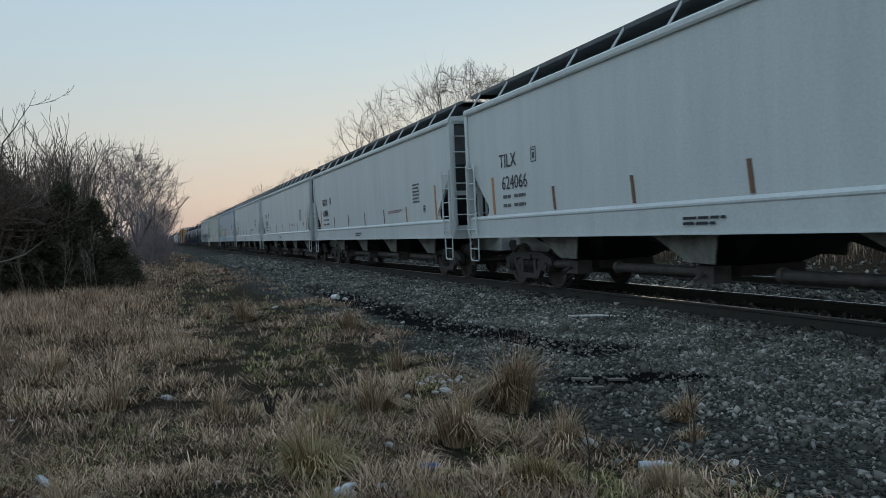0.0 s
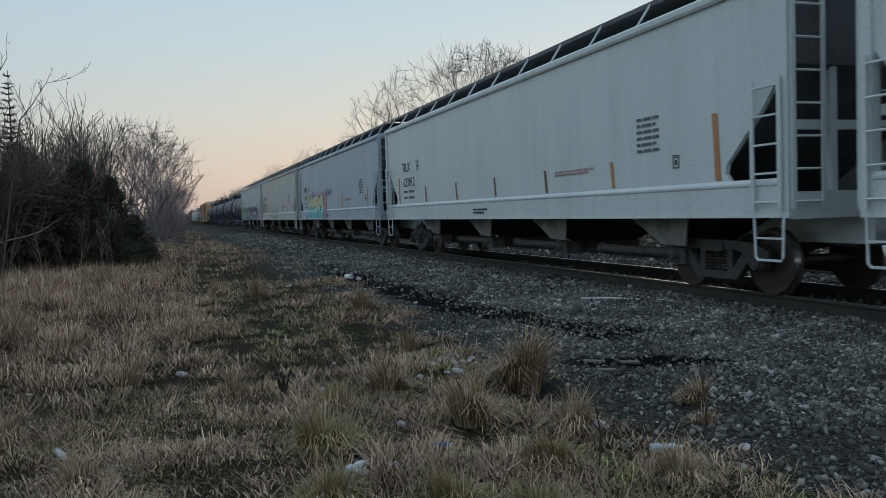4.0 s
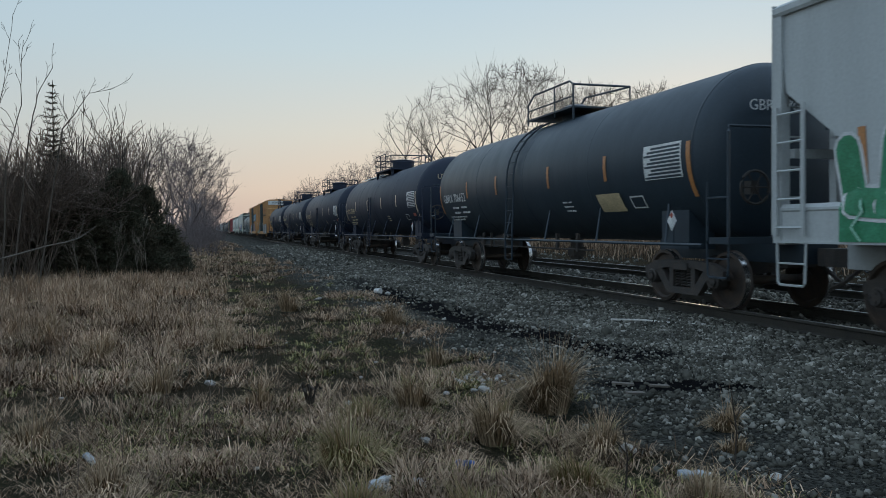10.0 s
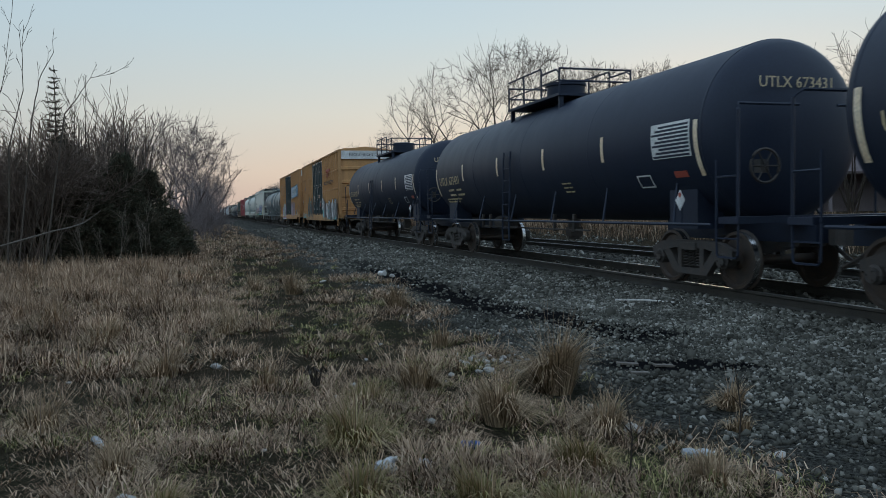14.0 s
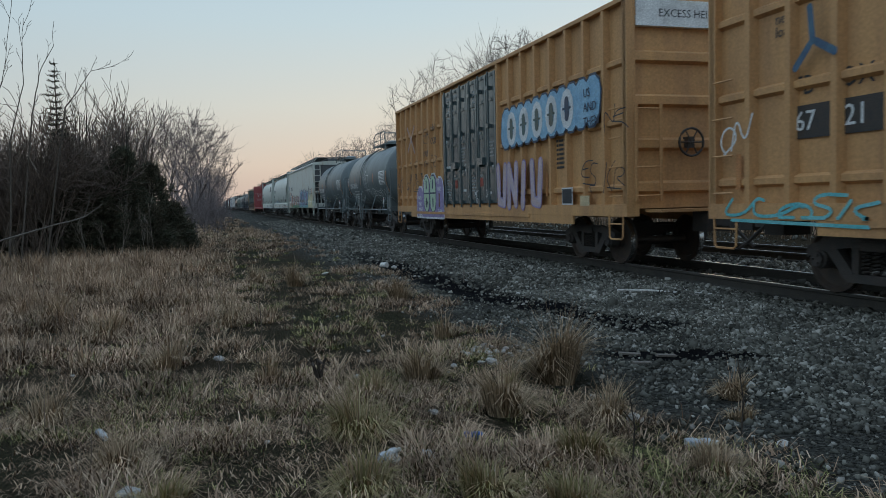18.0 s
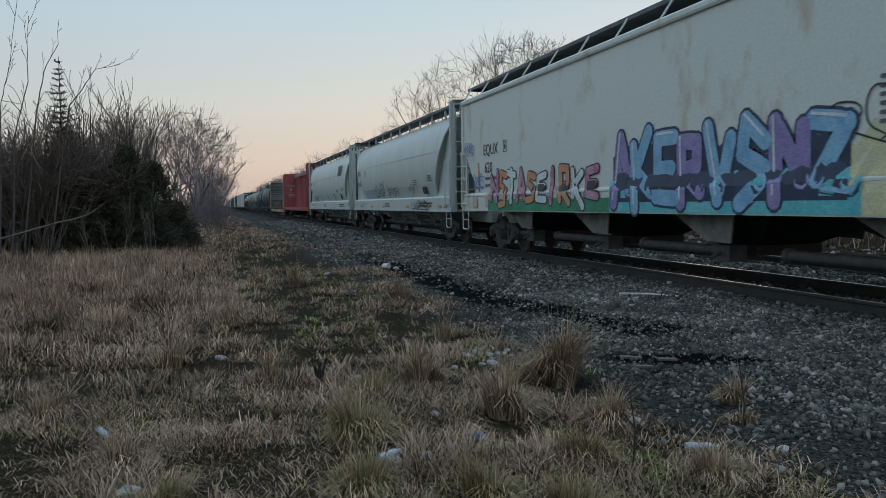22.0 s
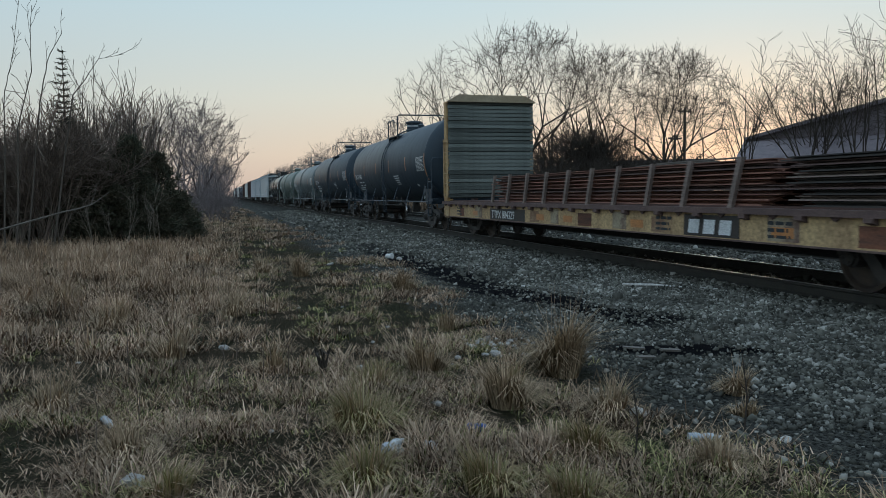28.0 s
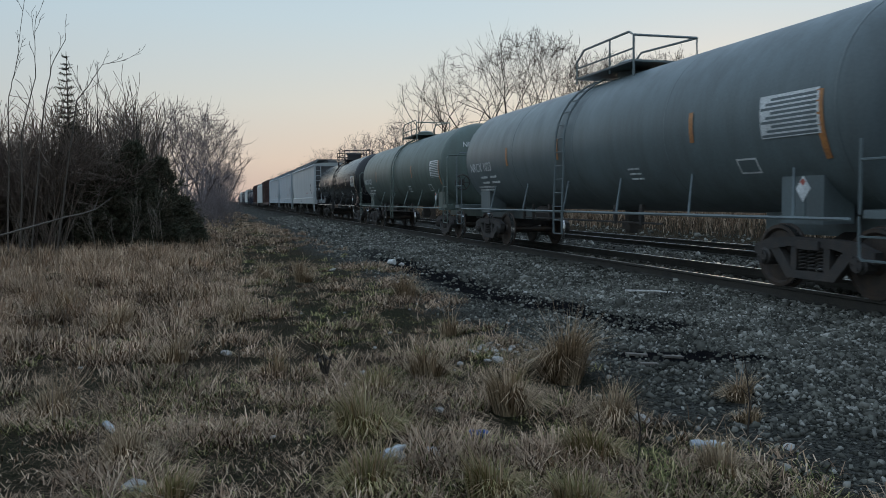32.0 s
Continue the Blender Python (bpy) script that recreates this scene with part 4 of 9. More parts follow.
        part("outlet_gate", lambda bm: bx(bm, -0.62, 0.62, -0.4, 0.4, 0.44, 0.6), "rust_gate", b, "rusty outlet gate", key="outlet")
    for (f, z0, z1) in stripes:
        stripe(car, -xs - 0.009, f * ye, z0, z1, 0.11 if z1 > 2.2 else 0.085, stripe_mat if z1 > 2.2 or f < -0.4 else "reflector_rust", 0.06)
    yl = ye - 1.75
    if marks[0]:
        words(marks[0], 0.42, car, on_side(-xs - 0.01, yl - 0.1, 2.62))
        words(marks[1], 0.42, car, on_side(-xs - 0.01, yl - 0.2, 2.14))
        for i in range(2):
            bars(car, -xs - 0.008, yl - 0.25, 2.02 - 0.19 * i, [(0.38, 0.07)], "lettering_soft")
            bars(car, -xs - 0.008, yl - 0.8, 2.02 - 0.19 * i, [(0.55, 0.07)], "lettering_soft")
        square_mark(car, -xs - 0.008, yl - 1.65, 2.62)
    for i in range(6):
        bars(car, -xs - 0.012, -ye + 3.3, 2.7 - 0.1 * i, [(0.62 - 0.1 * (i % 3 == 1), 0.045)], "lettering_soft")
    square_mark(car, -xs - 0.008, -ye + 2.35, 1.85, 0.2)
    bars(car, -1.606, 1.2, 1.36, [(0.9, 0.04), (0.7, 0.04)])
    bars(car, -xs - 0.012, -3.2, 2.02, [(1.5, 0.03), (1.3, 0.03)], "lettering_red_faint")
    return car


# ---- covered hopper with rounded sides ----
def round_hopper(at, L, mat, label, marks=("", ""), bays=3, logo=False):
    car = thing("covered_hopper", label, "freight car", at, "cars of the freight train")
    ye = L / 2 - 0.6
    k = ("rh", round(L, 2))
    gear(car, L)
    prof = [(1.0, 1.2), (1.38, 1.55), (1.53, 2.0), (1.6, 2.5), (1.6, 3.0), (1.52, 3.5), (1.36, 3.9), (1.05, 4.2), (0.55, 4.33), (0.0, 4.36)]
    def y_end(z):
        return ye - 0.35 - 1.75 * max(0.0, (4.1 - z) / 2.3) ** 0.85
    def shell(bm):
        full = prof + [(-x, z) for x, z in prof[-2::-1]]
        rings = [[bm.verts.new((x, e * y_end(z), z)) for x, z in full] for e in (-1, 1)]
        for i in range(len(full) - 1):
            bm.faces.new((rings[0][i], rings[0][i + 1], rings[1][i + 1], rings[1][i]))
        for s in (-1, 1):
            for z, x in ((3.05, 1.596), (2.03, 1.536)):
                bx(bm, *sorted((s * (x - 0.01), s * (x + 0.008))), -y_end(z), y_end(z), z - 0.012, z + 0.012)
    part("shell", shell, mat, car, key=(*k, "shell"), smooth=40)
    for e in (-1, 1):
        def bulk(bm):
            full = prof + [(-x, z) for x, z in prof[-2::-1]]
            bm.faces.new([bm.verts.new((x * 0.985, e * (y_end(z) - 0.1), z)) for x, z in full])
            rim = [(x, e * y_end(z), z) for x, z in full]
            pipe(bm, rim, 0.03, 5)
        part("end_bulkhead", bulk, mat, car, key=(*k, "bulk", e))
        for s in (-1, 1):
            part("end_sheet", lambda bm: ext(bm, [(e * (ye - 0.12), 1.1), (e * (ye - 0.12), 4.3)] + [(e * (y_end(z) - 0.15), z) for z in (4.1, 3.6, 3.1, 2.6, 2.1, 1.6, 1.1)], *sorted((s * 1.36, s * 1.4)), "x"), mat, car, "plain white end side sheet", key=(*k, "esheet", e, s))
            if e < 0:
                # flat disc on the sheet; the hole's inner shade is only its dark colour
                part("access_hole", lambda bm: lathe(bm, [(0.0, -0.004), (0.3, -0.004), (0.3, 0.004), (0.0, 0.004)], 20, ax="x"), "dark_gap", car, "dark disc drawn for the shaded oval hole in the end sheet", at=pose(s * 1.405, e * (ye - 0.42), 1.85) @ Matrix.Diagonal((1, 0.72, 1, 1)), key="ehole")
        def cage(bm):
            for x in (-1.55, 1.55):
                bx(bm, x - 0.05, x + 0.05, *sorted((e * (ye - 0.12), e * ye)), 1.05, 4.5)
            bx(bm, -1.58, 1.58, *sorted((e * (ye - 0.1), e * ye)), 4.42, 4.5)
            bx(bm, -1.3, 1.3, *sorted((e * (ye - 1.1), e * (ye - 0.2))), 1.05, 1.12)
            bx(bm, -0.3, 0.3, *sorted((e * (ye + 0.1), e * (ye - 3.0))), 0.7, 1.1)
            ext(bm, [(e * (ye - 1.0), 1.1), (e * (ye - 0.9), 3.9), (e * (ye - 1.0), 3.9), (e * (ye - 1.8), 1.1)], -0.5, 0.5, "x")
        part("end_cage", cage, mat, car, key=(*k, "cage", e))
        def lads(bm):
            end_rungs(bm, e * (ye + 0.05), -1.5, -1.05, 1.3, 4.4, 9)
            for s in (-1, 1):
                rungs(bm, s * 1.62, e * (ye - 0.1), e * (ye - 0.62), 1.3, 2.6, 4)
        part("ladder", lads, mat, car, key=(*k, "lads", e))
        for s in (-1, 1):
            part("step", lambda bm: stirrup(bm, s * 1.58, e * (ye - 0.35)), mat, car, key=(*k, "step", s, e))
        part("brake_wheel", lambda bm: hand_wheel(bm, (0.3, e * (ye - 0.3), 2.1)), "steel_dark", car, key=(*k, "bw", e)) if e < 0 else None
    for s in (-1, 1):
        part("side_sill", lambda bm: ext(bm, [(s * 1.4, 1.05), (s * 1.62, 1.05), (s * 1.62, 1.08), (s * 1.6, 1.08), (s * 1.6, 1.5), (s * 1.55, 1.56), (s * 1.4, 1.56)], -ye, ye), mat, car, key=(*k, "sill", s))
    def board(bm):
        for s in (-1, 1):
            bx(bm, *sorted((s * 0.5, s * 1.15)), -ye - 0.1, ye + 0.1, 4.5, 4.53)
            bx(bm, *sorted((s * 1.13, s * 1.17)), -ye - 0.1, ye + 0.1, 4.47, 4.56)
        for e in (-1, 1):
            bx(bm, -1.5, 1.5, *sorted((e * (ye - 0.6), e * (ye + 0.1))), 4.5, 4.53)
    part("running_board", board, "grate", car, "grated steel roof walkway", key=(*k, "board"))
    def props(bm):
        for s in (-1, 1):
            y = -ye + 0.5
            while y < ye:
                bx(bm, *sorted((s * 1.06, s * 1.12)), y - 0.03, y + 0.03, 4.15, 4.5)
                y += 1.7
    part("walkway_bracket", props, mat, car, key=(*k, "props"))
    w = (2 * ye - 5.4) / bays
    for i in range(bays):
        yc = -ye + 2.7 + w * (i + 0.5)
        def bay(bm):
            n = 14
            rr = []
            for z, rx, ry in ((1.3, 1.35, w / 2), (1.0, 1.2, w * 0.42), (0.66, 0.55, 0.45), (0.5, 0.5, 0.4)):
                rr.append([bm.verts.new((rx * math.copysign(abs(math.cos(a)) ** 0.7, math.cos(a)), ry * math.copysign(abs(math.sin(a)) ** 0.7, math.sin(a)), z)) for a in (2 * math.pi * j / n for j in range(n))])
            for a, b in zip(rr, rr[1:]):
                for j in range(n):
                    bm.faces.new((a[j], a[(j + 1) % n], b[(j + 1) % n], b[j]))
            bm.faces.new(rr[0])
            bm.faces.new(rr[-1])
        part("hopper_bay", bay, mat, car, at=pose(0, yc, 0), key=(*k, "bay", bays), smooth=50)
    def pipes(bm):
        for x in (-0.55, 0.55):
            pipe(bm, [(x, -ye + 2.8, 0.52), (x, ye - 2.8, 0.52)], 0.1, 8)
        for y in np.arange(-ye + 3.2, ye - 3, 2.2):
            pipe(bm, [(-1.5, y, 1.1), (-1.3, y - 0.3, 0.55)], 0.025, 5)
        pipe(bm, [(-1.5, -ye + 2.6, 1.0), (-1.5, ye - 2.6, 1.0)], 0.03, 6)
    part("discharge_pipe", pipes, "grate", car, key=(*k, "pipes"))
    for f in (-0.61, -0.35, -0.04, 0.29, 0.62) if logo else ():
        part("reflector", lambda bm: ext(bm, [(0.03, -0.02), (0.14, -0.02), (0.55, 0.4), (0.44, 0.4)], -0.004, 0.004, "x"), "reflector_rust", car, at=pose(-1.452, f * ye - 0.3, 1.6) @ pose(0, 0, 0, 0, -12, 0), key="slant")
    for f in (-0.93, -0.86, -0.7, -0.35, 0.15, 0.45, 0.75) if not logo else ():
        part("reflector", lambda bm: bx(bm, -0.004, 0.004, -0.2, 0.2, 0, 0.09), "reflector", car, at=pose(-1.607, f * ye, 1.17), key="lying")
    yl = ye - 1.9
    if marks[0]:
        words(marks[0], 0.36, car, on_side(-1.615, yl + 0.6, 2.72))
        words(marks[1], 0.36, car, on_side(-1.61, yl + 0.55, 2.2, 3))
        square_mark(car, -1.615, yl - 1.3, 2.66)
    bars(car, -1.606, yl, 1.36, [(1.6, 0.03), (1.4, 0.03)], "lettering_red_faint")
    bars(car, -1.606, 1, 1.36, [(0.8, 0.05), (0.9, 0.05)])
    bars(car, -1.606, -ye + 4, 1.36, [(1.8, 0.05), (1.7, 0.05)])
    bars(car, -1.6, -ye + 4.9, 2.2, [(0.45, 0.04)] * 3, "lettering_soft")
    bars(car, -1.6, -ye + 2.9, 2.3, [(0.5, 0.04)] * 3, "lettering_soft")
    part("notice_board", lambda bm: bx(bm, -0.004, 0.004, -0.24, 0.24, 0, 0.27), "lettering_dark", car, "small black notice square", at=pose(-1.5, -ye + 3.4, 1.66, 0, 0, 0) @ pose(0, 0, 0, 0, -13, 0), key="rhsq")
    if logo:
        part("emblem", lambda bm: [ext(bm, [(-i * 0.38, 0), (-i * 0.38 - 0.3, 0), (-i * 0.38 - 0.4, 0.6), (-i * 0.38 - 0.1, 0.6)], -0.004, 0.004, "x") for i in range(4)], "grate", car, "grey slanted blocks", at=pose(-1.625, -ye + 4.3, 3.0, 0, 8, 0))
    return car


# ---- tank car ----
def tank_car(at, L, mat, label, marks=("", ""), R=1.45, cz=2.5, dome="high", text_mat="lettering_white", stripe_mat="reflector_pale", stripe_fs=(-0.915, -0.55, -0.2, 0.24, 0.56, 0.915), sign=True, ladder=0.0, ladder_top=True):
    car = thing("tank_car", label, "freight car", at, "cars of the freight train")
    yt = L / 2 - 0.95
    k = ("tank", round(L, 2), R, cz)
    gear(car, L, 2.35)
    h = 0.4 if R > 1.5 else 0.55
    head = [(R * math.cos(a), yt - h + h * math.sin(a)) for a in (math.pi / 2 * i / 8 for i in range(9))]
    part("shell", lambda bm: lathe(bm, [(max(r, 0.0), -y) for r, y in head[::-1]] + head, 56, (0, 0, cz)), mat, car, key=(*k, "shell"), smooth=40)
    for y in (-yt + h, -yt * 0.45, 0.0, yt * 0.45, yt - h):
        part("weld_seam", lambda bm: lathe(bm, [(R, -0.02), (R + 0.004, -0.012), (R + 0.004, 0.012), (R, 0.02)], 56, (0, 0, cz)), mat, car, at=pose(0, y, 0), key=("tseam", R, cz), smooth=40)
    for e in (-1, 1):
        def sill(bm):
            bx(bm, -0.3, 0.3, *sorted((e * (L / 2 - 0.35), e * (L / 2 - 4.2))), 0.75, 1.15)
            ext(bm, [(-1.2, 1.7), (-0.9, 1.15), (0.9, 1.15), (1.2, 1.7), (1.0, 1.35), (-1.0, 1.35)], *sorted((e * (L / 2 - 2.2), e * (L / 2 - 2.5))))
            for x in (-0.9, 0.9):
                bx(bm, x - 0.25, x + 0.25, *sorted((e * (L / 2 - 2.0), e * (L / 2 - 2.8))), 0.95, 1.6)
            bx(bm, -1.52, 1.52, *sorted((e * (L / 2 - 0.5), e * (L / 2 - 0.95))), 1.06, 1.16)
        part("stub_sill", sill, mat, car, key=(*k, "sill", e))
    for s in (-1, 1):
        def rail(bm):
            pipe(bm, [(s * 1.5, -yt + 0.2, 1.04), (s * 1.5, yt - 0.2, 1.04)], 0.028, 6)
            for y in np.arange(-yt + 1.2, yt - 1, 2.4):
                pipe(bm, [(s * 1.5, y, 1.04), (s * 1.2, y + 0.35, 1.72)], 0.022, 5)
        part("side_rail", rail, mat, car, key=(*k, "rail", s))
    for e in (-1, 1):
        y0 = e * (L / 2 - (0.78 if R > 1.5 else 0.55))
        rz = 2.5 if R > 1.5 else 2.7
        for s in (-1, 1):
            part("end_railing", lambda bm: pipe(bm, [(s * 1.48, y0, 1.1), (s * 1.48, y0, rz), (s * 1.4, y0 - e * 0.1, rz + 0.1), (s * (0.0 if R > 1.5 else 0.35), y0 - e * 0.1, rz + 0.1)], 0.024, 6), mat, car, key=(*k, "cage", e, s))
            part("grab_post", lambda bm: pipe(bm, [(s * 1.48, y0 - e * 0.5, 1.1), (s * 1.48, y0 - e * 0.5, 2.0)], 0.02, 5), mat, car, key=(*k, "gpost", e, s))
            part("step", lambda bm: stirrup(bm, s * 1.48, y0 - e * 0.25, 1.08), mat, car, key=(*k, "tstep", e, s))
            part("grab_bar", lambda bm: pipe(bm, [(s * 1.48, y0, 1.75), (s * 1.48, y0 - e * 0.5, 1.75)], 0.018, 5), mat, car, key=(*k, "gbar", e, s))
        if R > 1.5:
            for x in (-0.9, 0.06):
                part("end_post", lambda bm: pipe(bm, [(x, y0, 1.1), (x, y0, 2.12), (x, y0 - e * 0.04, 2.16)], 0.04, 8), mat, car, key=(*k, "epost", e, x))
    part("brake_wheel", lambda bm: hand_wheel(bm, (0.35 if R > 1.5 else -0.9, -(L / 2 - 0.7), 1.62 if R > 1.5 else 1.9)), "steel_dark", car, key=(*k, "bw"))
    zt = cz + R
    if dome == "flank":
        for s in (-1, 1):
            part("walkway", lambda bm: [bx(bm, *sorted((s * 0.82, s * 1.2)), -1.5, 0.5, zt - 0.33, zt - 0.3)] + [bx(bm, *sorted((s * 1.0, s * 1.15)), y - 0.03, y + 0.03, zt - 0.55, zt - 0.33) for y in (-1.4, -0.5, 0.4)], mat, car, "narrow steel walkway beside the manway", key=(*k, "walk", s))
            part("side_railing", lambda bm: [pipe(bm, [(s * 1.15, 0.45, zt - 0.32), (s * 1.15, 0.45, zt + 0.36), (s * 1.15, 0.38, zt + 0.42), (s * 1.15, -0.68, zt + 0.42), (s * 1.15, -0.75, zt + 0.36), (s * 1.15, -0.75, zt + 0.1)], 0.026, 6), pipe(bm, [(s * 1.15, -0.1, zt - 0.32), (s * 1.15, -0.1, zt + 0.42)], 0.02, 5)], mat, car, key=(*k, "srail", s))
        part("cross_railing", lambda bm: pipe(bm, [(-1.15, -1.45, zt - 0.32), (-1.15, -1.45, zt + 0.5), (-1.08, -1.45, zt + 0.58), (1.08, -1.45, zt + 0.58), (1.15, -1.45, zt + 0.5), (1.15, -1.45, zt - 0.32)], 0.032, 6), mat, car, key=(*k, "crail"))
        part("manway", lambda bm: lathe(bm, [(0.36, zt - 0.08), (0.36, zt + 0.08), (0.33, zt + 0.1), (0.33, zt + 0.34), (0.37, zt + 0.36), (0.37, zt + 0.44), (0.2, zt + 0.48), (0, zt + 0.49)], 24, ax="z"), mat, car, key=(*k, "man3"), smooth=40, at=pose(0, 0.2, 0))
        part("manway_band", lambda bm: lathe(bm, [(0.331, zt + 0.2), (0.338, zt + 0.21), (0.338, zt + 0.27), (0.331, zt + 0.28)], 24, ax="z"), "lettering_grey", car, "pale stencil band on the manway", key=(*k, "band3"), at=pose(0, 0.2, 0))
        for q in range(6):
            a = q * math.pi / 3
            part("hatch_bolt", lambda bm: lathe(bm, [(0.0, 0.1), (0.025, 0.09), (0.025, -0.1), (0, -0.1)], 8, ax="z"), mat, car, at=pose(0.38 * math.cos(a), 0.2 + 0.38 * math.sin(a), zt + 0.36), key="hbolt")
        part("valve_housing", lambda bm: lathe(bm, [(0.14, zt - 0.05), (0.14, zt + 0.22), (0.08, zt + 0.27), (0, zt + 0.28)], 14, ax="z"), mat, car, key=(*k, "valve3"), smooth=40, at=pose(0.1, -0.7, 0))
    elif dome == "high":
        def plat(bm):
            bx(bm, -0.95, 0.95, -1.6, 1.6, zt - 0.02, zt + 0.04)
            for y in (-1.5, 1.5):
                bx(bm, -0.9, -0.8, y - 0.04, y + 0.04, zt - 0.4, zt)
        part("platform", plat, mat, car, "steel platform round the manway", key=(*k, "plat"), at=pose(0, 0.4, 0))
        def rails(bm):
            r = 0.024
            for x in (-0.92, 0.92):
                for y in (-1.58, -0.55, 0.55, 1.58):
                    pipe(bm, [(x, y, zt), (x, y, zt + (0.75 if abs(y) < 1 else 0.62))], r, 5)
                pipe(bm, [(x, -1.58, zt + 0.5), (x, -1.4, zt + 0.6), (x, -0.62, zt + 0.6), (x, -0.5, zt + 0.75), (x, 1.4, zt + 0.75), (x, 1.58, zt + 0.75)], r, 5)
                pipe(bm, [(x, -1.58, zt + 0.34), (x, 1.58, zt + 0.34)], r * 0.8, 5)
            for y in (-1.58, 1.58):
                pipe(bm, [(-0.92, y, zt + 0.6), (0.92, y, zt + 0.6)], r, 5)
                pipe(bm, [(-0.92, y, zt + 0.32), (0.92, y, zt + 0.32)], r, 5)
        part("railing", rails, mat, car, key=(*k, "rails"), at=pose(0, 0.4, 0))
        part("manway", lambda bm: lathe(bm, [(0.48, zt - 0.05), (0.48, zt + 0.42), (0.52, zt + 0.44), (0.52, zt + 0.5), (0.3, zt + 0.54), (0, zt + 0.55)], 20, ax="z"), mat, car, key=(*k, "man"), smooth=40, at=pose(0, 0.4, 0))
    else:
        def plat(bm):
            bx(bm, -0.75, 0.75, -1.3, 1.3, zt + 0.1, zt + 0.14)
            pipe(bm, [(-0.72, -1.3, zt - 0.2), (-0.72, -1.3, zt + 0.62), (-0.72, -1.1, zt + 0.72), (-0.72, 0.9, zt + 0.72), (-0.72, 1.3, zt + 0.5), (-0.72, 1.3, zt)], 0.026, 5)
            pipe(bm, [(0.72, -1.3, zt), (0.72, -1.3, zt + 0.62), (0.72, 0.9, zt + 0.72), (0.72, 1.3, zt + 0.5), (0.72, 1.3, zt)], 0.026, 5)
            pipe(bm, [(-0.72, -1.3, zt + 0.36), (-0.72, 1.3, zt + 0.36)], 0.02, 5)
            pipe(bm, [(-0.72, -0.3, zt), (-0.72, -0.3, zt + 0.72)], 0.02, 5)
            pipe(bm, [(-0.72, -1.3, zt + 0.62), (0.72, -1.3, zt + 0.62)], 0.026, 5)
        part("platform", plat, mat, car, "steel platform and railing round the valves", key=(*k, "plat2"))
        part("valve_housing", lambda bm: lathe(bm, [(0.34, zt - 0.05), (0.34, zt + 0.3), (0.2, zt + 0.36), (0, zt + 0.36)], 16, ax="z"), mat, car, key=(*k, "valve"), smooth=40)
    def lad(bm):
        arc = [(-(R + 0.07) * math.cos(a), (cz + (R + 0.07) * math.sin(a))) for a in (radians(d) for d in range(0, 71 if ladder_top else 11, 10))]
        line = [(-1.56, 0.55), (-1.56, 1.1), (-R - 0.07, 2.0)] + arc
        for y in (-0.22, 0.22):
            pipe(bm, [(x, y, z) for x, z in line], 0.025, 5)
        d = 0.0
        for (xa, za), (xb, zb) in zip(line, line[1:]):
            seg = math.hypot(xb - xa, zb - za)
            while d < seg:
                f = d / seg
                pipe(bm, [(xa + (xb - xa) * f, -0.22, za + (zb - za) * f), (xa + (xb - xa) * f, 0.22, za + (zb - za) * f)], 0.014, 5)
                d += 0.3
            d -= seg
    part("ladder", lad, mat, car, at=pose(0, ladder, 0), key=(*k, "ladder", ladder_top))
    def under(bm):
        lathe(bm, [(0.16, -0.3), (0.16, 0.3)], 10, (0, 0, cz - R - 0.2), "z")
        bx(bm, -0.16, 0.16, -0.16, 0.16, cz - R - 0.42, cz - R - 0.2)
        for y in (-2.6, -1.6, 1.6, 2.6, 3.2):
            bx(bm, -1.3, -1.24, y - 0.04, y + 0.04, 0.82, 1.2)
        pipe(bm, [(-1.27, -3.3, 0.86), (-1.27, 3.3, 0.86)], 0.02, 5)
        lathe(bm, [(0.0, -0.5), (0.2, -0.48), (0.2, 0.48), (0.0, 0.5)], 12, (-0.5, 3.4, 0.95))
    part("underframe", under, "steel_dark", car, key=(*k, "under"))
    def patch(y0, y1, a0, a1, material, name="placard", label=""):
        def make(bm):
            n = 6
            o = [[bm.verts.new((-(R + d) * math.cos(a), y, cz + (R + d) * math.sin(a))) for y in (y0, y1)] for d in (0.006, 0.012) for a in (a0 + (a1 - a0) * i / n for i in range(n + 1))]
            for i in range(n):
                bm.faces.new((o[n + 1 + i][0], o[n + 1 + i][1], o[n + 2 + i][1], o[n + 2 + i][0]))
        return part(name, make, material, car, label, key=(*k, "patch", round(y0, 2), round(y1, 2), round(a0, 2), round(a1, 2)))
    for f in stripe_fs:
        big = abs(f) > 0.84
        patch(f * yt - 0.055, f * yt + 0.055, -0.5 if big else -0.21, 0.12, stripe_mat, "reflector")
    def lean_at(z):
        return math.degrees(math.asin(max(-1, min(1, (z - cz) / R))))
    def place(y, z):
        return pose(-math.sqrt(R * R - (z - cz) ** 2) - 0.022, y, z)
    def tx(text, size, y, z):
        words(text, size, car, place(y, z) @ pose(0, 0, 0, 0, 0, -90) @ pose(0, 0, 0, 90 - lean_at(z + size * 0.35), 0, 0), text_mat)
    if marks[0]:
        tx(marks[0], 0.36, yt - 0.95, 2.12)
        for i in range(2):
            bars(car, place(0, 1.98 - 0.15 * i).translation.x, yt - 1.7, 1.98 - 0.15 * i, [(0.55, 0.06)], text_mat, lean=-20)
            bars(car, place(0, 1.98 - 0.15 * i).translation.x, yt - 2.5, 1.98 - 0.15 * i, [(0.5 + 0.1 * i, 0.06)], text_mat, lean=-20)
        bars(car, place(0, 1.7).translation.x, yt - 1.1, 1.7, [(1.5, 0.05), (1.2, 0.05)], text_mat, lean=-32)
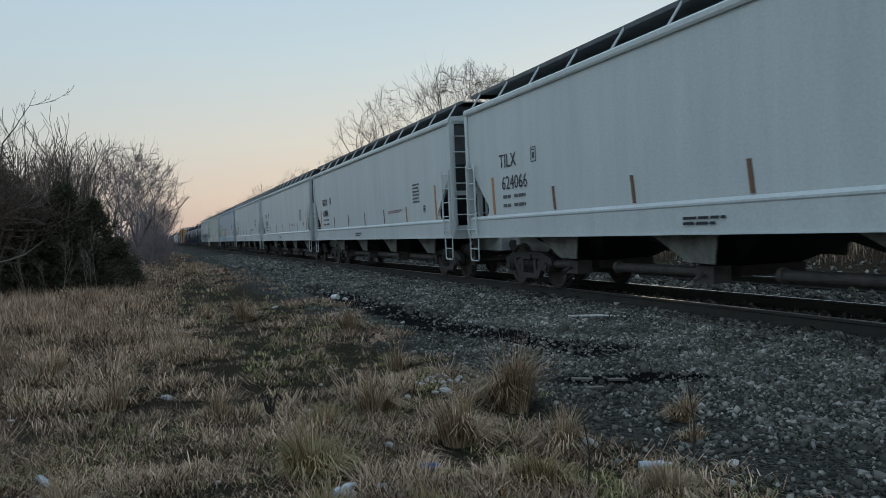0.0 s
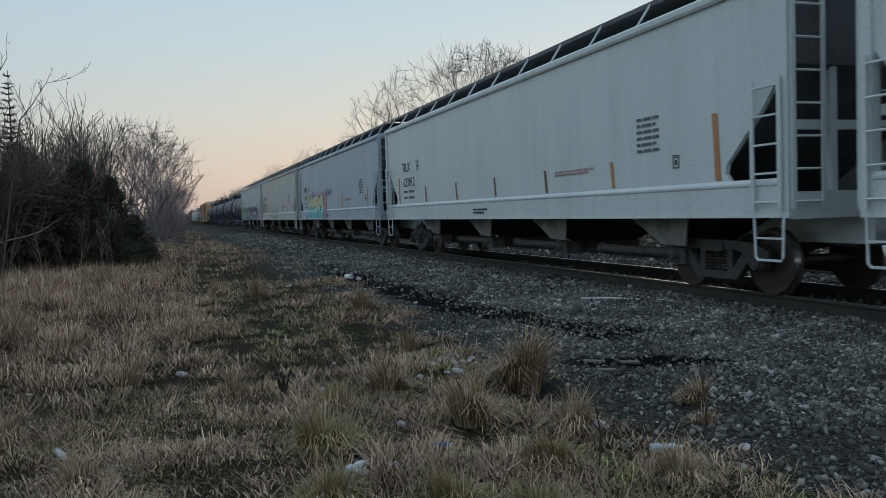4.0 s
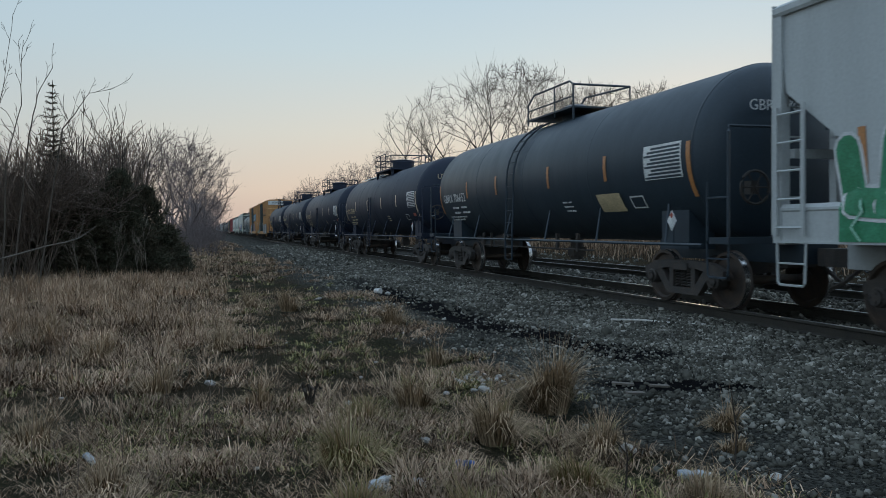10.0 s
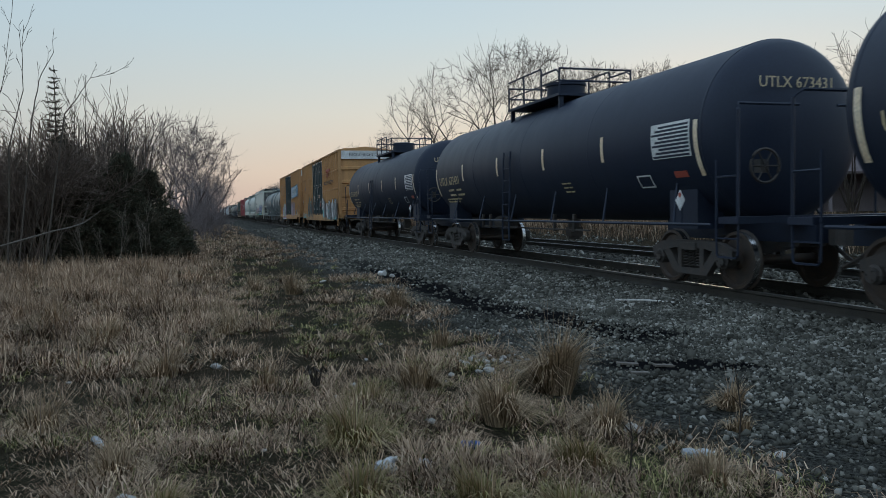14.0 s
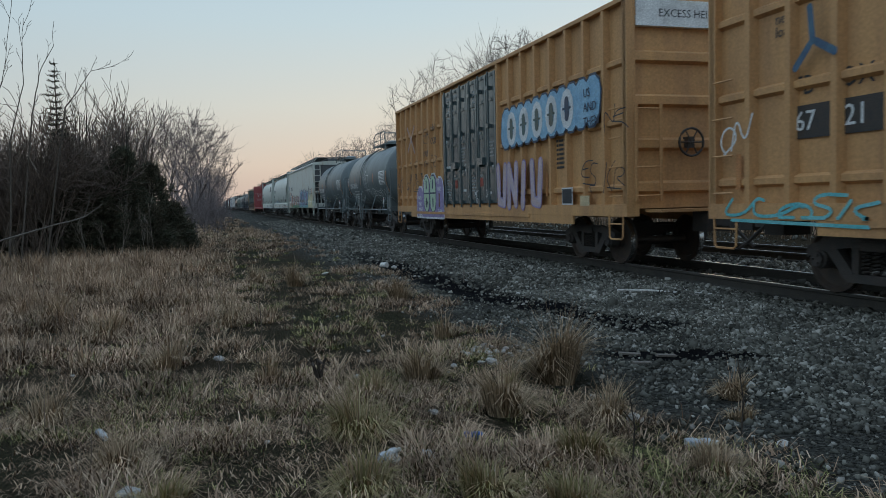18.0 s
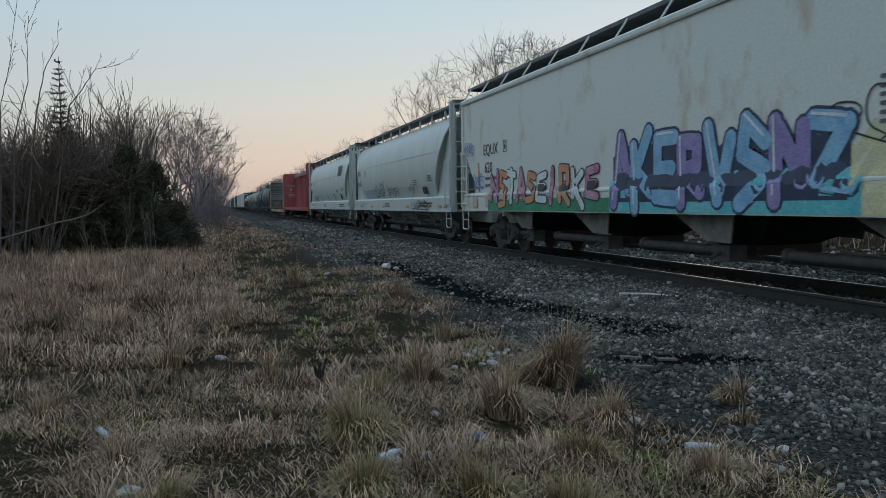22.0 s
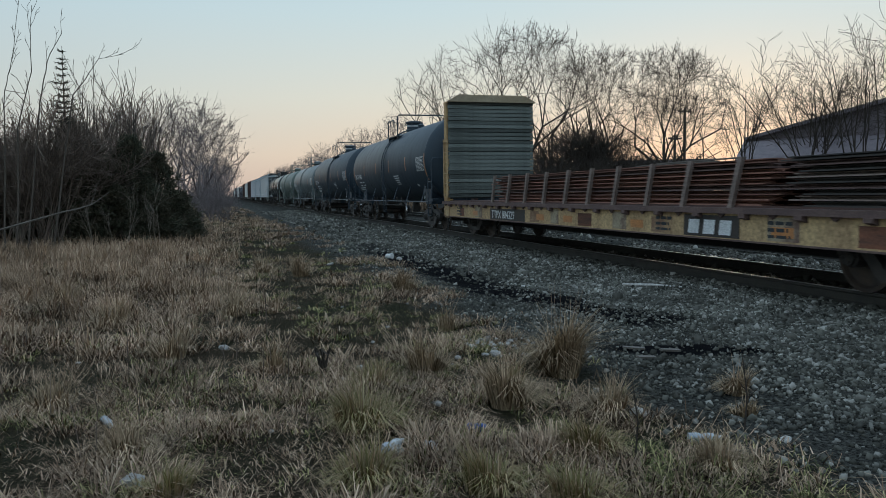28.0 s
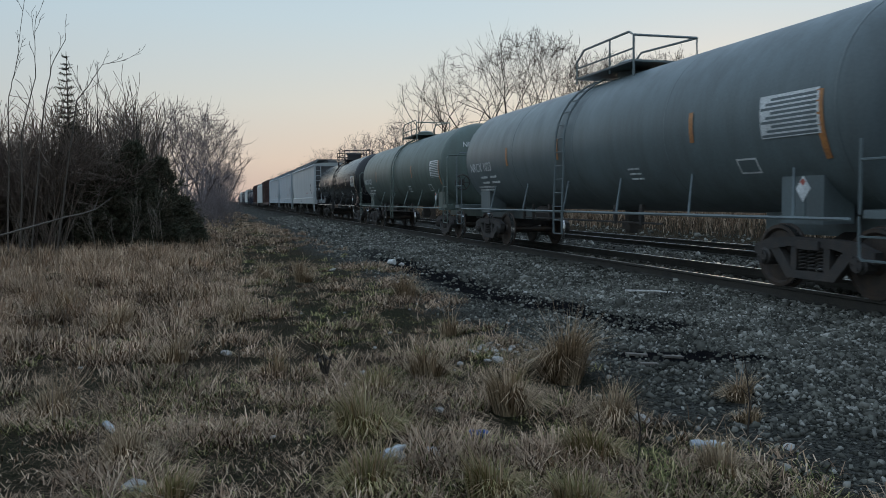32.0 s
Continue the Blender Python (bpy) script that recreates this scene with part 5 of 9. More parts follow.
    if sign and R > 1.5:
        y0, y1 = -yt + 1.67, -yt + 0.58
        for a in (-0.26, 0.055):
            patch(y0, y1, a, a + 0.008, text_mat, "panel_edge")
        for y in (y0, y1 + 0.015):
            patch(y, y - 0.015, -0.26, 0.06, text_mat, "panel_edge")
        rnd = random.Random(4)
        for q in range(10):
            y = y0 - 0.05
            while y > y1 + 0.1:
                wd = min(rnd.uniform(0.07, 0.3), y - y1 - 0.04)
                patch(y, y - wd, -0.245 + q * 0.03, -0.231 + q * 0.03, text_mat, "stencil_line")
                y -= wd + rnd.uniform(0.03, 0.08)
        pl = part("placard", lambda bm: ext(bm, [(0, -0.22), (0.17, 0), (0, 0.22), (-0.17, 0)], -0.01, 0.0, "x"), mat, car, "dark blank diamond placard", at=pose(-1.49, -yt + 0.72, 1.45), key="diamond_dark")
        part("placard_clip", lambda bm: bx(bm, -0.014, 0, -0.03, 0.03, -0.3, -0.2), "lettering_white", pl, "white clip", key="dclip")
        part("placard_post", lambda bm: bx(bm, -1.485, -1.46, -0.02, 0.02, 1.04, 1.5), mat, car, at=pose(0, -yt + 0.72, 0), key="dpost2")
        words(marks[0], 0.12, car, pose(-0.12, -yt + 0.002, 3.06, 90, 0, 0), text_mat)
        for q in range(2):
            part("stencil", lambda bm: bx(bm, 0, 0.5, -0.002, 0.002, 0, 0.05), text_mat, car, at=pose(-0.02, -yt + 0.012, 2.94 - 0.09 * q), key="headbar")
        for q in range(5):
            patch(-2.11 - 0.07 * q, -3.04 + 0.03 * q, -0.33 - 0.058 * q, -0.305 - 0.058 * q, text_mat, "stencil_line")
        patch(-5.5, -5.75, -0.65, -0.58, text_mat, "notice", "small white notice")
    elif sign:
        patch(-yt + 1.95, -yt + 0.82, -0.26, 0.14, text_mat if mat not in ("tank_black",) else "lettering_white", "stencil_block", "white stencilled specification panel")
        for i in range(9):
            patch(-yt + 1.93 - 0.1 * (i % 3), -yt + 0.86, -0.25 + i * 0.042, -0.225 + i * 0.042, mat, "stencil_line")
        pl = part("placard", lambda bm: ext(bm, [(0, -0.17), (0.13, 0), (0, 0.17), (-0.13, 0)], -0.01, 0.0, "x"), "lettering_white", car, "white and red diamond placard", at=pose(-1.47, -yt + 1.05, 1.42), key="diamond")
        part("placard_centre", lambda bm: ext(bm, [(0, 0.04), (0.05, 0.09), (0, 0.14), (-0.05, 0.09)], -0.014, -0.01, "x"), "lettering_red", pl, key="diamond2")
        part("placard_post", lambda bm: bx(bm, -1.465, -1.44, -0.02, 0.02, 1.04, 1.5), mat, car, at=pose(0, -yt + 1.05, 0), key="dpost")
        words(marks[0], 0.24, car, pose(-0.8, -yt + 0.02, 3.1, 90, 0, 0), text_mat)
        for q in ((0, 0.46, 0), (0, 0.46, 0.155), (0, 0.03, 0), (0.43, 0.46, 0)):
            patch(-yt + 2.65 - q[0], -yt + 2.65 - q[1], -0.61 + q[2], (-0.59 if q[1] - q[0] > 0.1 else -0.435) + q[2], "lettering_white", "notice_frame")
        if mat == "tank_black":
            patch(-yt + 1.45, -yt + 1.08, -0.5, -0.42, "lettering_red", "notice", "small red notice")
    for i in range(0 if R > 1.5 else 3):
        bars(car, place(0, 1.87 - 0.09 * i).translation.x - 0.004, -yt * 0.27, 1.87 - 0.09 * i, [(0.42, 0.03)], text_mat, lean=-26)
    return car


# ---- boxcar with outside posts and double doors ----
def boxcar(at, L, label, doors="box_door", mat="box_yellow", marks=("", ""), z1=4.92, dark_numbers=False):
    car = thing("boxcar", label, "freight car", at, "cars of the freight train")
    ye, xs = L / 2 - 1.2, 1.47
    k = ("box", round(L, 2), z1)
    gear(car, L, 3.75)
    d0, d1 = -2.3, 2.55
    part("body", lambda bm: bx(bm, -xs, xs, -ye + 0.1, ye - 0.1, 1.12, z1 - 0.05), mat, car, key=(*k, "body"))
    part("roof", lambda bm: [ext(bm, [(-1.6, z1 - 0.1), (-1.6, z1 - 0.02), (0, z1 + 0.16), (1.6, z1 - 0.02), (1.6, z1 - 0.1)], -ye, ye)] + [bx(bm, -1.2, 1.2, y - 0.05, y + 0.05, z1, z1 + 0.1) for y in np.arange(-ye + 0.6, ye, 1.3)], mat, car, key=(*k, "roof"))
    for s in (-1, 1):
        part("side_sill", lambda bm: bx(bm, *sorted((s * 1.35, s * 1.6)), -ye, ye, 0.98, 1.2), mat, car, key=(*k, "sill", s))
        part("door_track", lambda bm: bx(bm, *sorted((s * 1.5, s * 1.625)), -4.5, 6.0, 0.92, 1.0), mat, car, key=(*k, "track", s))
        part("lower_sill", lambda bm: bx(bm, *sorted((s * 1.56, s * 1.597)), -ye + 2.2, ye - 2.2, 0.8, 0.978), mat, car, key=(*k, "losill", s))
        for y in list(np.linspace(-ye + 0.08, d0 - 0.1, 9)) + list(np.linspace(d1 + 0.1, ye - 0.08, 9)):
            part("side_post", lambda bm: ext(bm, [(-0.085, 0), (-0.05, 0.12), (0.05, 0.12), (0.085, 0)], 1.15, z1 - 0.1, "z"), mat, car, at=pose(s * xs, y, 0, 0, 0, 90 if s < 0 else -90), key=("post", z1))
        for z in (1.5, 2.71, 3.79):
            for a, b in ((-ye + 0.1, d0 - 0.1), (d1 + 0.1, ye - 0.1)):
                part("side_rib", lambda bm: ext(bm, [(s * xs, z - 0.08), (s * (xs + 0.07), z - 0.04), (s * (xs + 0.07), z + 0.04), (s * xs, z + 0.08)], a, b), mat, car, key=(*k, "rib", s, z, round(a, 1)))
        for i in range(2):
            a, b = d0 + i * 2.42, d0 + (i + 1) * 2.42
            x = s * (xs + 0.06)
            d = part("door", lambda bm: bx(bm, *sorted((s * xs, x)), a + 0.03, b - 0.03, 1.25, z1 - 0.2), doors, car, "dark green plug door", key=(*k, "leaf", s, i))
            for f in (0.03, 0.33, 0.66, 0.97):
                y = a + (b - a) * f
                part("door_post", lambda bm: bx(bm, *sorted((x, x + s * 0.05)), -0.05, 0.05, 1.28, z1 - 0.24), doors, d, at=pose(0, y, 0), key=(*k, "dpost", s))
            for z in (1.3, 2.1, 3.05, 4.0, z1 - 0.28):
                part("door_rail", lambda bm: bx(bm, *sorted((x, x + s * 0.03)), a + 0.05, b - 0.05, -0.035, 0.035), doors, d, at=pose(0, 0, z), key=(*k, "drail", s, i))
            if s < 0:
                for q in range(6):
                    bars(d, x - 0.004, b - 0.42, z1 - 0.5 - 0.1 * q, [(0.55 + 0.12 * (q % 2), 0.05)], "lettering_grey", "door_stencil")
                for q in range(5):
                    bars(d, x - 0.004, b - 0.25, 2.0 - 0.09 * q, [(0.32 + 0.1 * (q % 2), 0.04)], "lettering_grey", "door_stencil")
                    bars(d, x - 0.004, b - 1.75, 2.9 - 0.09 * q, [(0.36 - 0.08 * (q % 2), 0.04)], "lettering_grey", "door_stencil")
            def lock(bm):
                x = s * (xs + 0.15)
                for f in (0.2, 0.52, 0.84):
                    y = a + (b - a) * f
                    pipe(bm, [(x, y, 1.15), (x, y, z1 - 0.2)], 0.028, 6)
                    for z in (1.3, 2.3, 3.3, 4.3):
                        bx(bm, *sorted((x - s * 0.08, x + s * 0.03)), y - 0.06, y + 0.06, z - 0.05, z + 0.05)
                bx(bm, *sorted((x - s * 0.08, x + s * 0.04)), a + 0.9, a + 1.4, 2.3, 2.5)
            part("lock_bar", lock, doors, d, key=(*k, "lock", s, i))
        for e in (-1, 1):
            part("ladder", lambda bm: [rungs(bm, s * 1.62, e * (ye - 0.15), e * (ye - 0.6), 1.35, 2.95, 4, rails=False), stirrup(bm, s * 1.6, e * (ye - 0.4), 1.0)], mat, car, key=(*k, "lad", s, e))
    for e in (-1, 1):
        def end(bm):
            y = e * (ye - 0.1)
            for z in np.arange(1.5, z1 - 0.2, 0.78):
                ext(bm, [(y, z - 0.12), (y + e * 0.1, z - 0.07), (y + e * 0.1, z + 0.07), (y, z + 0.12)], -1.45, 1.45, "x")
            for x in (-1.5, 1.5):
                bx(bm, x - 0.09, x + 0.09, *sorted((y - e * 0.06, y + e * 0.1)), 1.05, z1 - 0.05)
        part("corrugated_end", end, mat, car, key=(*k, "end", e))
        part("end_ladder", lambda bm: [end_rungs(bm, e * (ye + 0.08), -1.45, -0.95, 1.35, 2.9, 4), bx(bm, -1.2, 1.2, *sorted((e * (ye - 0.05), e * (ye + 0.5))), 1.05, 1.1)], mat, car, key=(*k, "endlad", e))
        part("end_panel", lambda bm: bx(bm, -1.4, 1.4, *sorted((e * (ye - 0.1), e * (ye + 0.02))), z1 - 0.55, z1 - 0.08), "lettering_white", car, "white excess height panel", key=(*k, "panel", e))
    part("brake_wheel", lambda bm: hand_wheel(bm, (-0.35, -ye - 0.12, 2.3)), "steel_dark", car, key=(*k, "bw"))
    words("EXCESS HEIGHT CAR", 0.2, car, pose(-0.95, -ye - 0.022, z1 - 0.38, 90, 0, 0))
    if marks[0]:
        for q, pair in enumerate((marks[0][:2], marks[0][2:])):
            words(pair, 0.34, car, on_side(-xs - 0.01, 7.42 - 0.82 * q, 2.58))
        for q, num in enumerate(marks[1].split()):
            if not dark_numbers:
                part("number_panel", lambda bm: bx(bm, -0.004, 0, -0.68, 0.04, -0.06, 0.36), "steel_dark", car, at=pose(-xs - 0.02, 7.36 - 0.82 * q, 2.08), key="numpanel")
            words(num, 0.36, car, on_side(-xs - 0.03, 7.33 - 0.82 * q, 2.12), "lettering_dark" if dark_numbers else "lettering_white")
    bars(car, -xs - 0.012, -ye + 3.2, 2.6, [(0.7, 0.05)] * 7)
    for (f, z) in ((0.93, 1.4), (0.55, 1.4), (-0.6, 1.4), (-0.9, 1.4)):
        stripe(car, -xs - 0.08, f * ye, z, z + 0.5, 0.1, "reflector")
    def locks(bm, rnd=random.Random(3)):
        for i in range(26):
            y, z = rnd.uniform(d0 + 0.2, d1 - 0.4), rnd.choice((1.5, 1.6, 2.2, 2.35, 3.0, 3.15))
            bx(bm, -xs - 0.075, -xs - 0.066, y, y + rnd.uniform(0.06, 0.3), z, z + 0.07)
    part("door_stencil", locks, "lettering_white", car, key=(*k, "dst"))
    return car


# ---- centre-beam flat car, empty ----
def centerbeam(at, L, label, mat="red_car"):
    car = thing("centerbeam_flatcar", label, "freight car", at, "cars of the freight train")
    ye = L / 2 - 0.75
    gear(car, L, 2.8)
    part("deck", lambda bm: [bx(bm, -1.4, 1.4, -ye, ye, 1.0, 1.1)] + [bx(bm, -1.5, 1.5, y - 0.06, y + 0.06, 1.02, 1.12) for y in np.arange(-ye + 0.5, ye, 0.8)], mat, car)
    for s in (-1, 1):
        part("side_sill", lambda bm: [bx(bm, *sorted((s * 1.4, s * 1.55)), -ye, ye, 0.86, 1.14)] + [bx(bm, *sorted((s * 1.55, s * 1.6)), y - 0.08, y + 0.08, 0.88, 1.0) for y in np.arange(-ye + 1, ye, 1.5)], mat, car)
    n = 19
    ys = np.linspace(-ye + 1.1, ye - 1.1, n)
    for y in ys:
        def post(bm):
            for s in (-1, 1):
                ext(bm, [(s * 0.36, 1.1), (s * 0.52, 1.1), (s * 0.42, 4.3), (s * 0.3, 4.3)], -0.11, 0.11)
                bx(bm, *sorted((s * 0.5, s * 1.4)), -0.05, 0.05, 1.1, 1.2)
        part("upright", post, mat, car, "flat tapered steel upright", at=pose(0, y, 0), key="cbpost")
    for i in range(n - 1):
        part("diagonal", lambda bm: pipe(bm, [(0.0, 0, 1.15 if i % 2 else 4.2), (0.0, ys[1] - ys[0], 4.2 if i % 2 else 1.15)], 0.04, 5), mat, car, at=pose(0, ys[i], 0), key=("cbd", i % 2))
    part("top_chord", lambda bm: [bx(bm, -0.46, 0.46, -ye + 0.3, ye - 0.3, 4.3, 4.46), bx(bm, -0.46, -0.42, -ye + 0.3, ye - 0.3, 4.18, 4.3), bx(bm, 0.42, 0.46, -ye + 0.3, ye - 0.3, 4.18, 4.3)], "chord_tan", car, "dull tan-grey worn top chord")
    for e in (-1, 1):
        def bulk(bm):
            y = e * (ye - 0.5)
            bx(bm, -1.57, 1.57, *sorted((y, y - e * 0.08)), 1.1, 4.62)
            for x in (-1.42, -0.75, 0.0, 0.75, 1.42):
                bx(bm, x - 0.09, x + 0.09, *sorted((y, y + e * 0.24)), 1.1, 4.65)
            for z in (1.2, 1.9, 2.6, 3.3, 4.0, 4.55):
                bx(bm, -1.5, 1.5, *sorted((y, y + e * 0.16)), z - 0.06, z + 0.06)
            for s in (-1, 1):
                ext(bm, [(y, 1.1), (y - e * 2.4, 1.1), (y - e * 2.4, 1.4), (y - e * 0.3, 4.6), (y, 4.6)], *sorted((s * 0.06, s * 0.1)), "x")
        part("bulkhead", bulk, mat, car, "ribbed red steel end bulkhead")
        part("ladder", lambda bm: [rungs(bm, -1.6, e * (ye - 0.22), e * (ye - 0.55), 1.3, 4.4, 9), stirrup(bm, -1.5, e * (ye - 0.4), 0.95)], mat, car)
    # loading notices on the inner face of the far bulkhead
    for x0 in (-1.42, 0.06):
        for text, z, size, dx in (("LOADING & UNLOADING", 3.4, 0.112, 0.0), ("INSTRUCTIONS", 3.26, 0.112, 0.25), ("LOAD MAY FALL OVER", 2.62, 0.105, 0.12), ("SAFETY FIRST", 2.2, 0.11, 0.33)):
            words(text, size, car, pose(x0 + dx, ye - 0.584, z, 90, 0, 0), "lettering_worn")
        for z, wd, dx in ((3.12, 0.68, 0.3), (2.46, 0.8, 0.32), (2.37, 0.92, 0.26)):
            for q in range(6):
                part("notice", lambda bm: bx(bm, 0, wd / 6 - 0.025, -0.002, 0.002, 0, 0.04), "lettering_worn", car, at=pose(x0 + dx + wd / 6 * q, ye - 0.584, z), key=("cbn", wd))
        part("notice", lambda bm: ext(bm, [(0, 0.04), (0.1, 0), (0.22, 0.1), (0.2, 0.15), (0.03, 0.16)], -0.002, 0.002), "lettering_worn", car, "white tilted block", at=pose(x0 + 0.46, ye - 0.584, 2.86), key="cbtilt")
    return car


# ---- bulkhead flat car with a load of steel ----
def bulkhead_flat(at, L, label, mat="flat_yellow"):
    car = thing("bulkhead_flatcar", label, "freight car", at, "cars of the freight train")
    ye = L / 2 - 0.87
    gear(car, L, 2.7)
    part("deck", lambda bm: bx(bm, -1.4, 1.4, -ye, ye, 1.0, 1.1), "brown_car", car, "worn wooden deck")
    part("center_sill", lambda bm: ext(bm, [(-ye + 2.2, 0.95), (-ye + 3.4, 0.36), (ye - 3.4, 0.36), (ye - 2.2, 0.95)], -0.4, 0.4, "x"), "black_under", car, "black fish-belly centre sill")
    for s in (-1, 1):
        part("side_sill", lambda bm: bx(bm, *sorted((s * 1.42, s * 1.5)), -ye, ye, 0.6, 0.99), mat, car, "flaking yellow side sill with rust")
        part("flange", lambda bm: bx(bm, *sorted((s * 1.38, s * 1.58)), -ye, ye, 0.985, 1.07), "flange_rust", car, "brown rusted top flange")
        part("bottom_lip", lambda bm: bx(bm, *sorted((s * 1.42, s * 1.53)), -ye, ye, 0.58, 0.605), "flange_rust", car)
        for y in np.linspace(-ye + 0.8, ye - 0.8, 17):
            part("stake_pocket", lambda bm: ext(bm, [(s * 1.5, 0.9), (s * 1.5, 0.985), (s * 1.6, 0.985), (s * 1.6, 0.93)], -0.07, 0.07), "flange_rust", car, at=pose(0, y, 0), key=("pocket", s))
            part("bracket", lambda bm: ext(bm, [(-0.08, 0.985), (0.12, 0.985), (0.02, 0.92)], *sorted((s * 1.5, s * 1.53)), "x"), "flange_rust", car, at=pose(0, y + 0.55, 0), key=("brk", s))
    for i, y in enumerate((-8.6, -6.4, -2.6, 0.3, 1.8, 6.6)):
        part("reflector", lambda bm: bx(bm, -1.505, -1.5, -0.22, 0.22, 0.68, 0.82), "reflector", car, "orange reflector panel", at=pose(0, y, 0), key="flatrefl")
    for i, y in enumerate((-9.4, -7.9, -6.3, -3.3, -1.9, -0.4, 1.0, 2.2, 6.4, 7.9)):
        part("rust_patch", lambda bm: bx(bm, -1.503, -1.5, -0.22 - 0.1 * (i % 3), 0.2, 0.63, 0.95 - 0.06 * (i % 2)), ("sill_pale", "rust_pipe", "sill_pale", "flat_rust")[i % 4], car, "worn rusty patch", at=pose(0, y, 0))
    top = 4.3
    for e in (-1, 1):
        # added sheet that closes the plank gaps and colours them as shade
        b = part("bulkhead", lambda bm: bx(bm, -1.4, 1.4, *sorted((e * (ye - 0.36), e * (ye - 0.4))), 1.16, top), "dark_gap", car, "dark sheet added behind the end bulkhead planks for the shade in their gaps", key=("bfb", e))
        for x in (-1.4, -0.5, 0.5, 1.4):
            side = abs(x) > 1
            part("bulkhead_post", lambda bm: ext(bm, [(e * ye, 1.08), (e * (ye - 0.355), 1.08), (e * (ye - 0.355), top), (e * (ye - 0.1), top)], x - (0.1 if side else 0.06), x + (0.1 if side else 0.06), "x"), "bulkhead_frame" if side else "flange_rust", b, "worn ochre steel post" if side else "rusty brown inner post", key=("bfp", e, x))
        for z in (1.9, 2.75, 3.5):
            part("cross_beam", lambda bm: bx(bm, -1.3, 1.3, *sorted((e * (ye - 0.355), e * (ye - 0.22))), -0.05, 0.05), "flange_rust", b, at=pose(0, 0, z), key=("bfc", e))
        part("top_plate", lambda bm: ext(bm, [(-1.5, top - 0.05), (-1.5, top), (-1.15, top + 0.2), (1.15, top + 0.2), (1.5, top), (1.5, top - 0.05)], *sorted((e * (ye - 0.02), e * (ye - 0.44)))), "bulkhead_frame", b, key=("bft", e))
        z, rnd, i = 1.2, random.Random(8), 0
        while z < top - 0.05:
            hh = 0.125
            part("plank", lambda bm: bx(bm, -1.47, 1.47, *sorted((e * (ye - 0.43), e * (ye - 0.5))), 0, hh - 0.016), "plank", b, at=pose(rnd.uniform(-0.012, 0.012), rnd.uniform(-0.02, 0.02), z + rnd.uniform(-0.004, 0.004), 0, rnd.uniform(-0.15, 0.15), 0), key=("bplank", e))
            z += hh
            i += 1
        part("cap", lambda bm: ext(bm, [(-1.5, top - 0.02), (-1.5, top + 0.01), (-1.15, top + 0.21), (1.15, top + 0.21), (1.5, top + 0.01), (1.5, top - 0.02)], *sorted((e * (ye - 0.45), e * (ye - 0.64)))), "plank_top", b, "tan capping", key=("bcap", e))
        part("ladder", lambda bm: [rungs(bm, -1.53, e * (ye - 0.1), e * (ye - 0.5), 1.3, 3.0, 6), end_rungs(bm, e * (ye + 0.02), -0.9, -0.45, 1.3, 3.8, 8), stirrup(bm, -1.5, e * (ye - 0.35), 0.9)], mat, b, key=("blad", e))
    words("TTPX 804329", 0.3, car, on_side(-1.51, 5.15, 0.65), "lettering_white")
    part("name_panel", lambda bm: bx(bm, -1.505, -1.5, 2.75, 5.3, 0.61, 0.91), "steel_dark", car)
    part("emblem", lambda bm: [ext(bm, [(-i * 0.4 - 0.02, 0), (-i * 0.4 - 0.3, 0), (-i * 0.4 - 0.34, 0.22), (-i * 0.4 - 0.06, 0.22)], -0.004, 0.0, "x") for i in range(3)], "lettering_white", car, "white slanted blocks", at=pose(-1.512, -4.2, 0.66))
    part("name_panel", lambda bm: bx(bm, -1.507, -1.5, -5.5, -4.1, 0.62, 0.95), "steel_dark", car, key="embpanel")
    for f in (-0.9, -0.62, -0.33, 0.4, 0.85):
        bars(car, -1.506, f * ye, 0.9, [(0.5, 0.05), (0.4, 0.05), (0.45, 0.04)], "lettering_dark")
    return car


def steel_load(flat_pose, L):
    """Bundles of rusty rails lying on the flat car with timber stakes: the load rolls with the car."""
    load = thing("steel_load", "rusty steel rails stacked on the flat car between timber stakes", "cargo", flat_pose)
    rnd = random.Random(2)
    for j in range(9):
        for i in range(6):
            for a, b, m in ((-10.0, -5.9, "steel_dark"), (-6.2, 5.6, "rust_load")):
                a, b = a + rnd.uniform(0, 0.5), b - rnd.uniform(0, 0.8)
                x = -1.16 + i * 0.46
                # alternate layers of the dark bundle are paler, painting in sky-lit bar edges
                part("steel_bar", lambda bm: [bx(bm, -0.2, 0.2, a, b, 0, 0.02), bx(bm, -0.015, 0.015, a, b, 0.02, 0.05), bx(bm, -0.09, 0.09, a, b, 0.05, 0.066)], "flange_rust" if j % 4 == 3 else "stake_steel" if m == "steel_dark" and j % 2 else m, load, at=pose(x + rnd.uniform(-0.03, 0.03), 0, 1.1 + j * 0.076, 0, 0, rnd.uniform(-0.1, 0.1)))
    for y in (5.3, 4.15, 2.95, 1.78, 0.61, -0.5, -1.6, -2.8, -3.95, -5.2):
        for s in (-1, 1):
            part("stake", lambda bm: ext(bm, [(-0.05, 0.95), (0.05, 0.95), (-0.22, 1.8), (-0.32, 1.8)], *sorted((s * 1.4, s * 1.46)), "x"), "stake_steel", load, at=pose(0, y + 0.05, 0), key=("stake", s))
    for i in range(7):
        part("top_batten", lambda bm: bx(bm, -0.05, 0.05, -1.2, 1.2, 0, 0.02), "wood_strap", load, "pale batten on the load", at=pose(-1.2 + 0.4 * i, -4.0 + 1.3 * (i % 3), 1.8, 0, 0, rnd.uniform(-3, 3)), key="batten")
    return load


def car_pose(i, t=0.0):
    return pose(TRACK_X, (COUPLINGS[i] + COUPLINGS[i + 1]) / 2 - rolled(t), RAIL_Z)


CARS = []


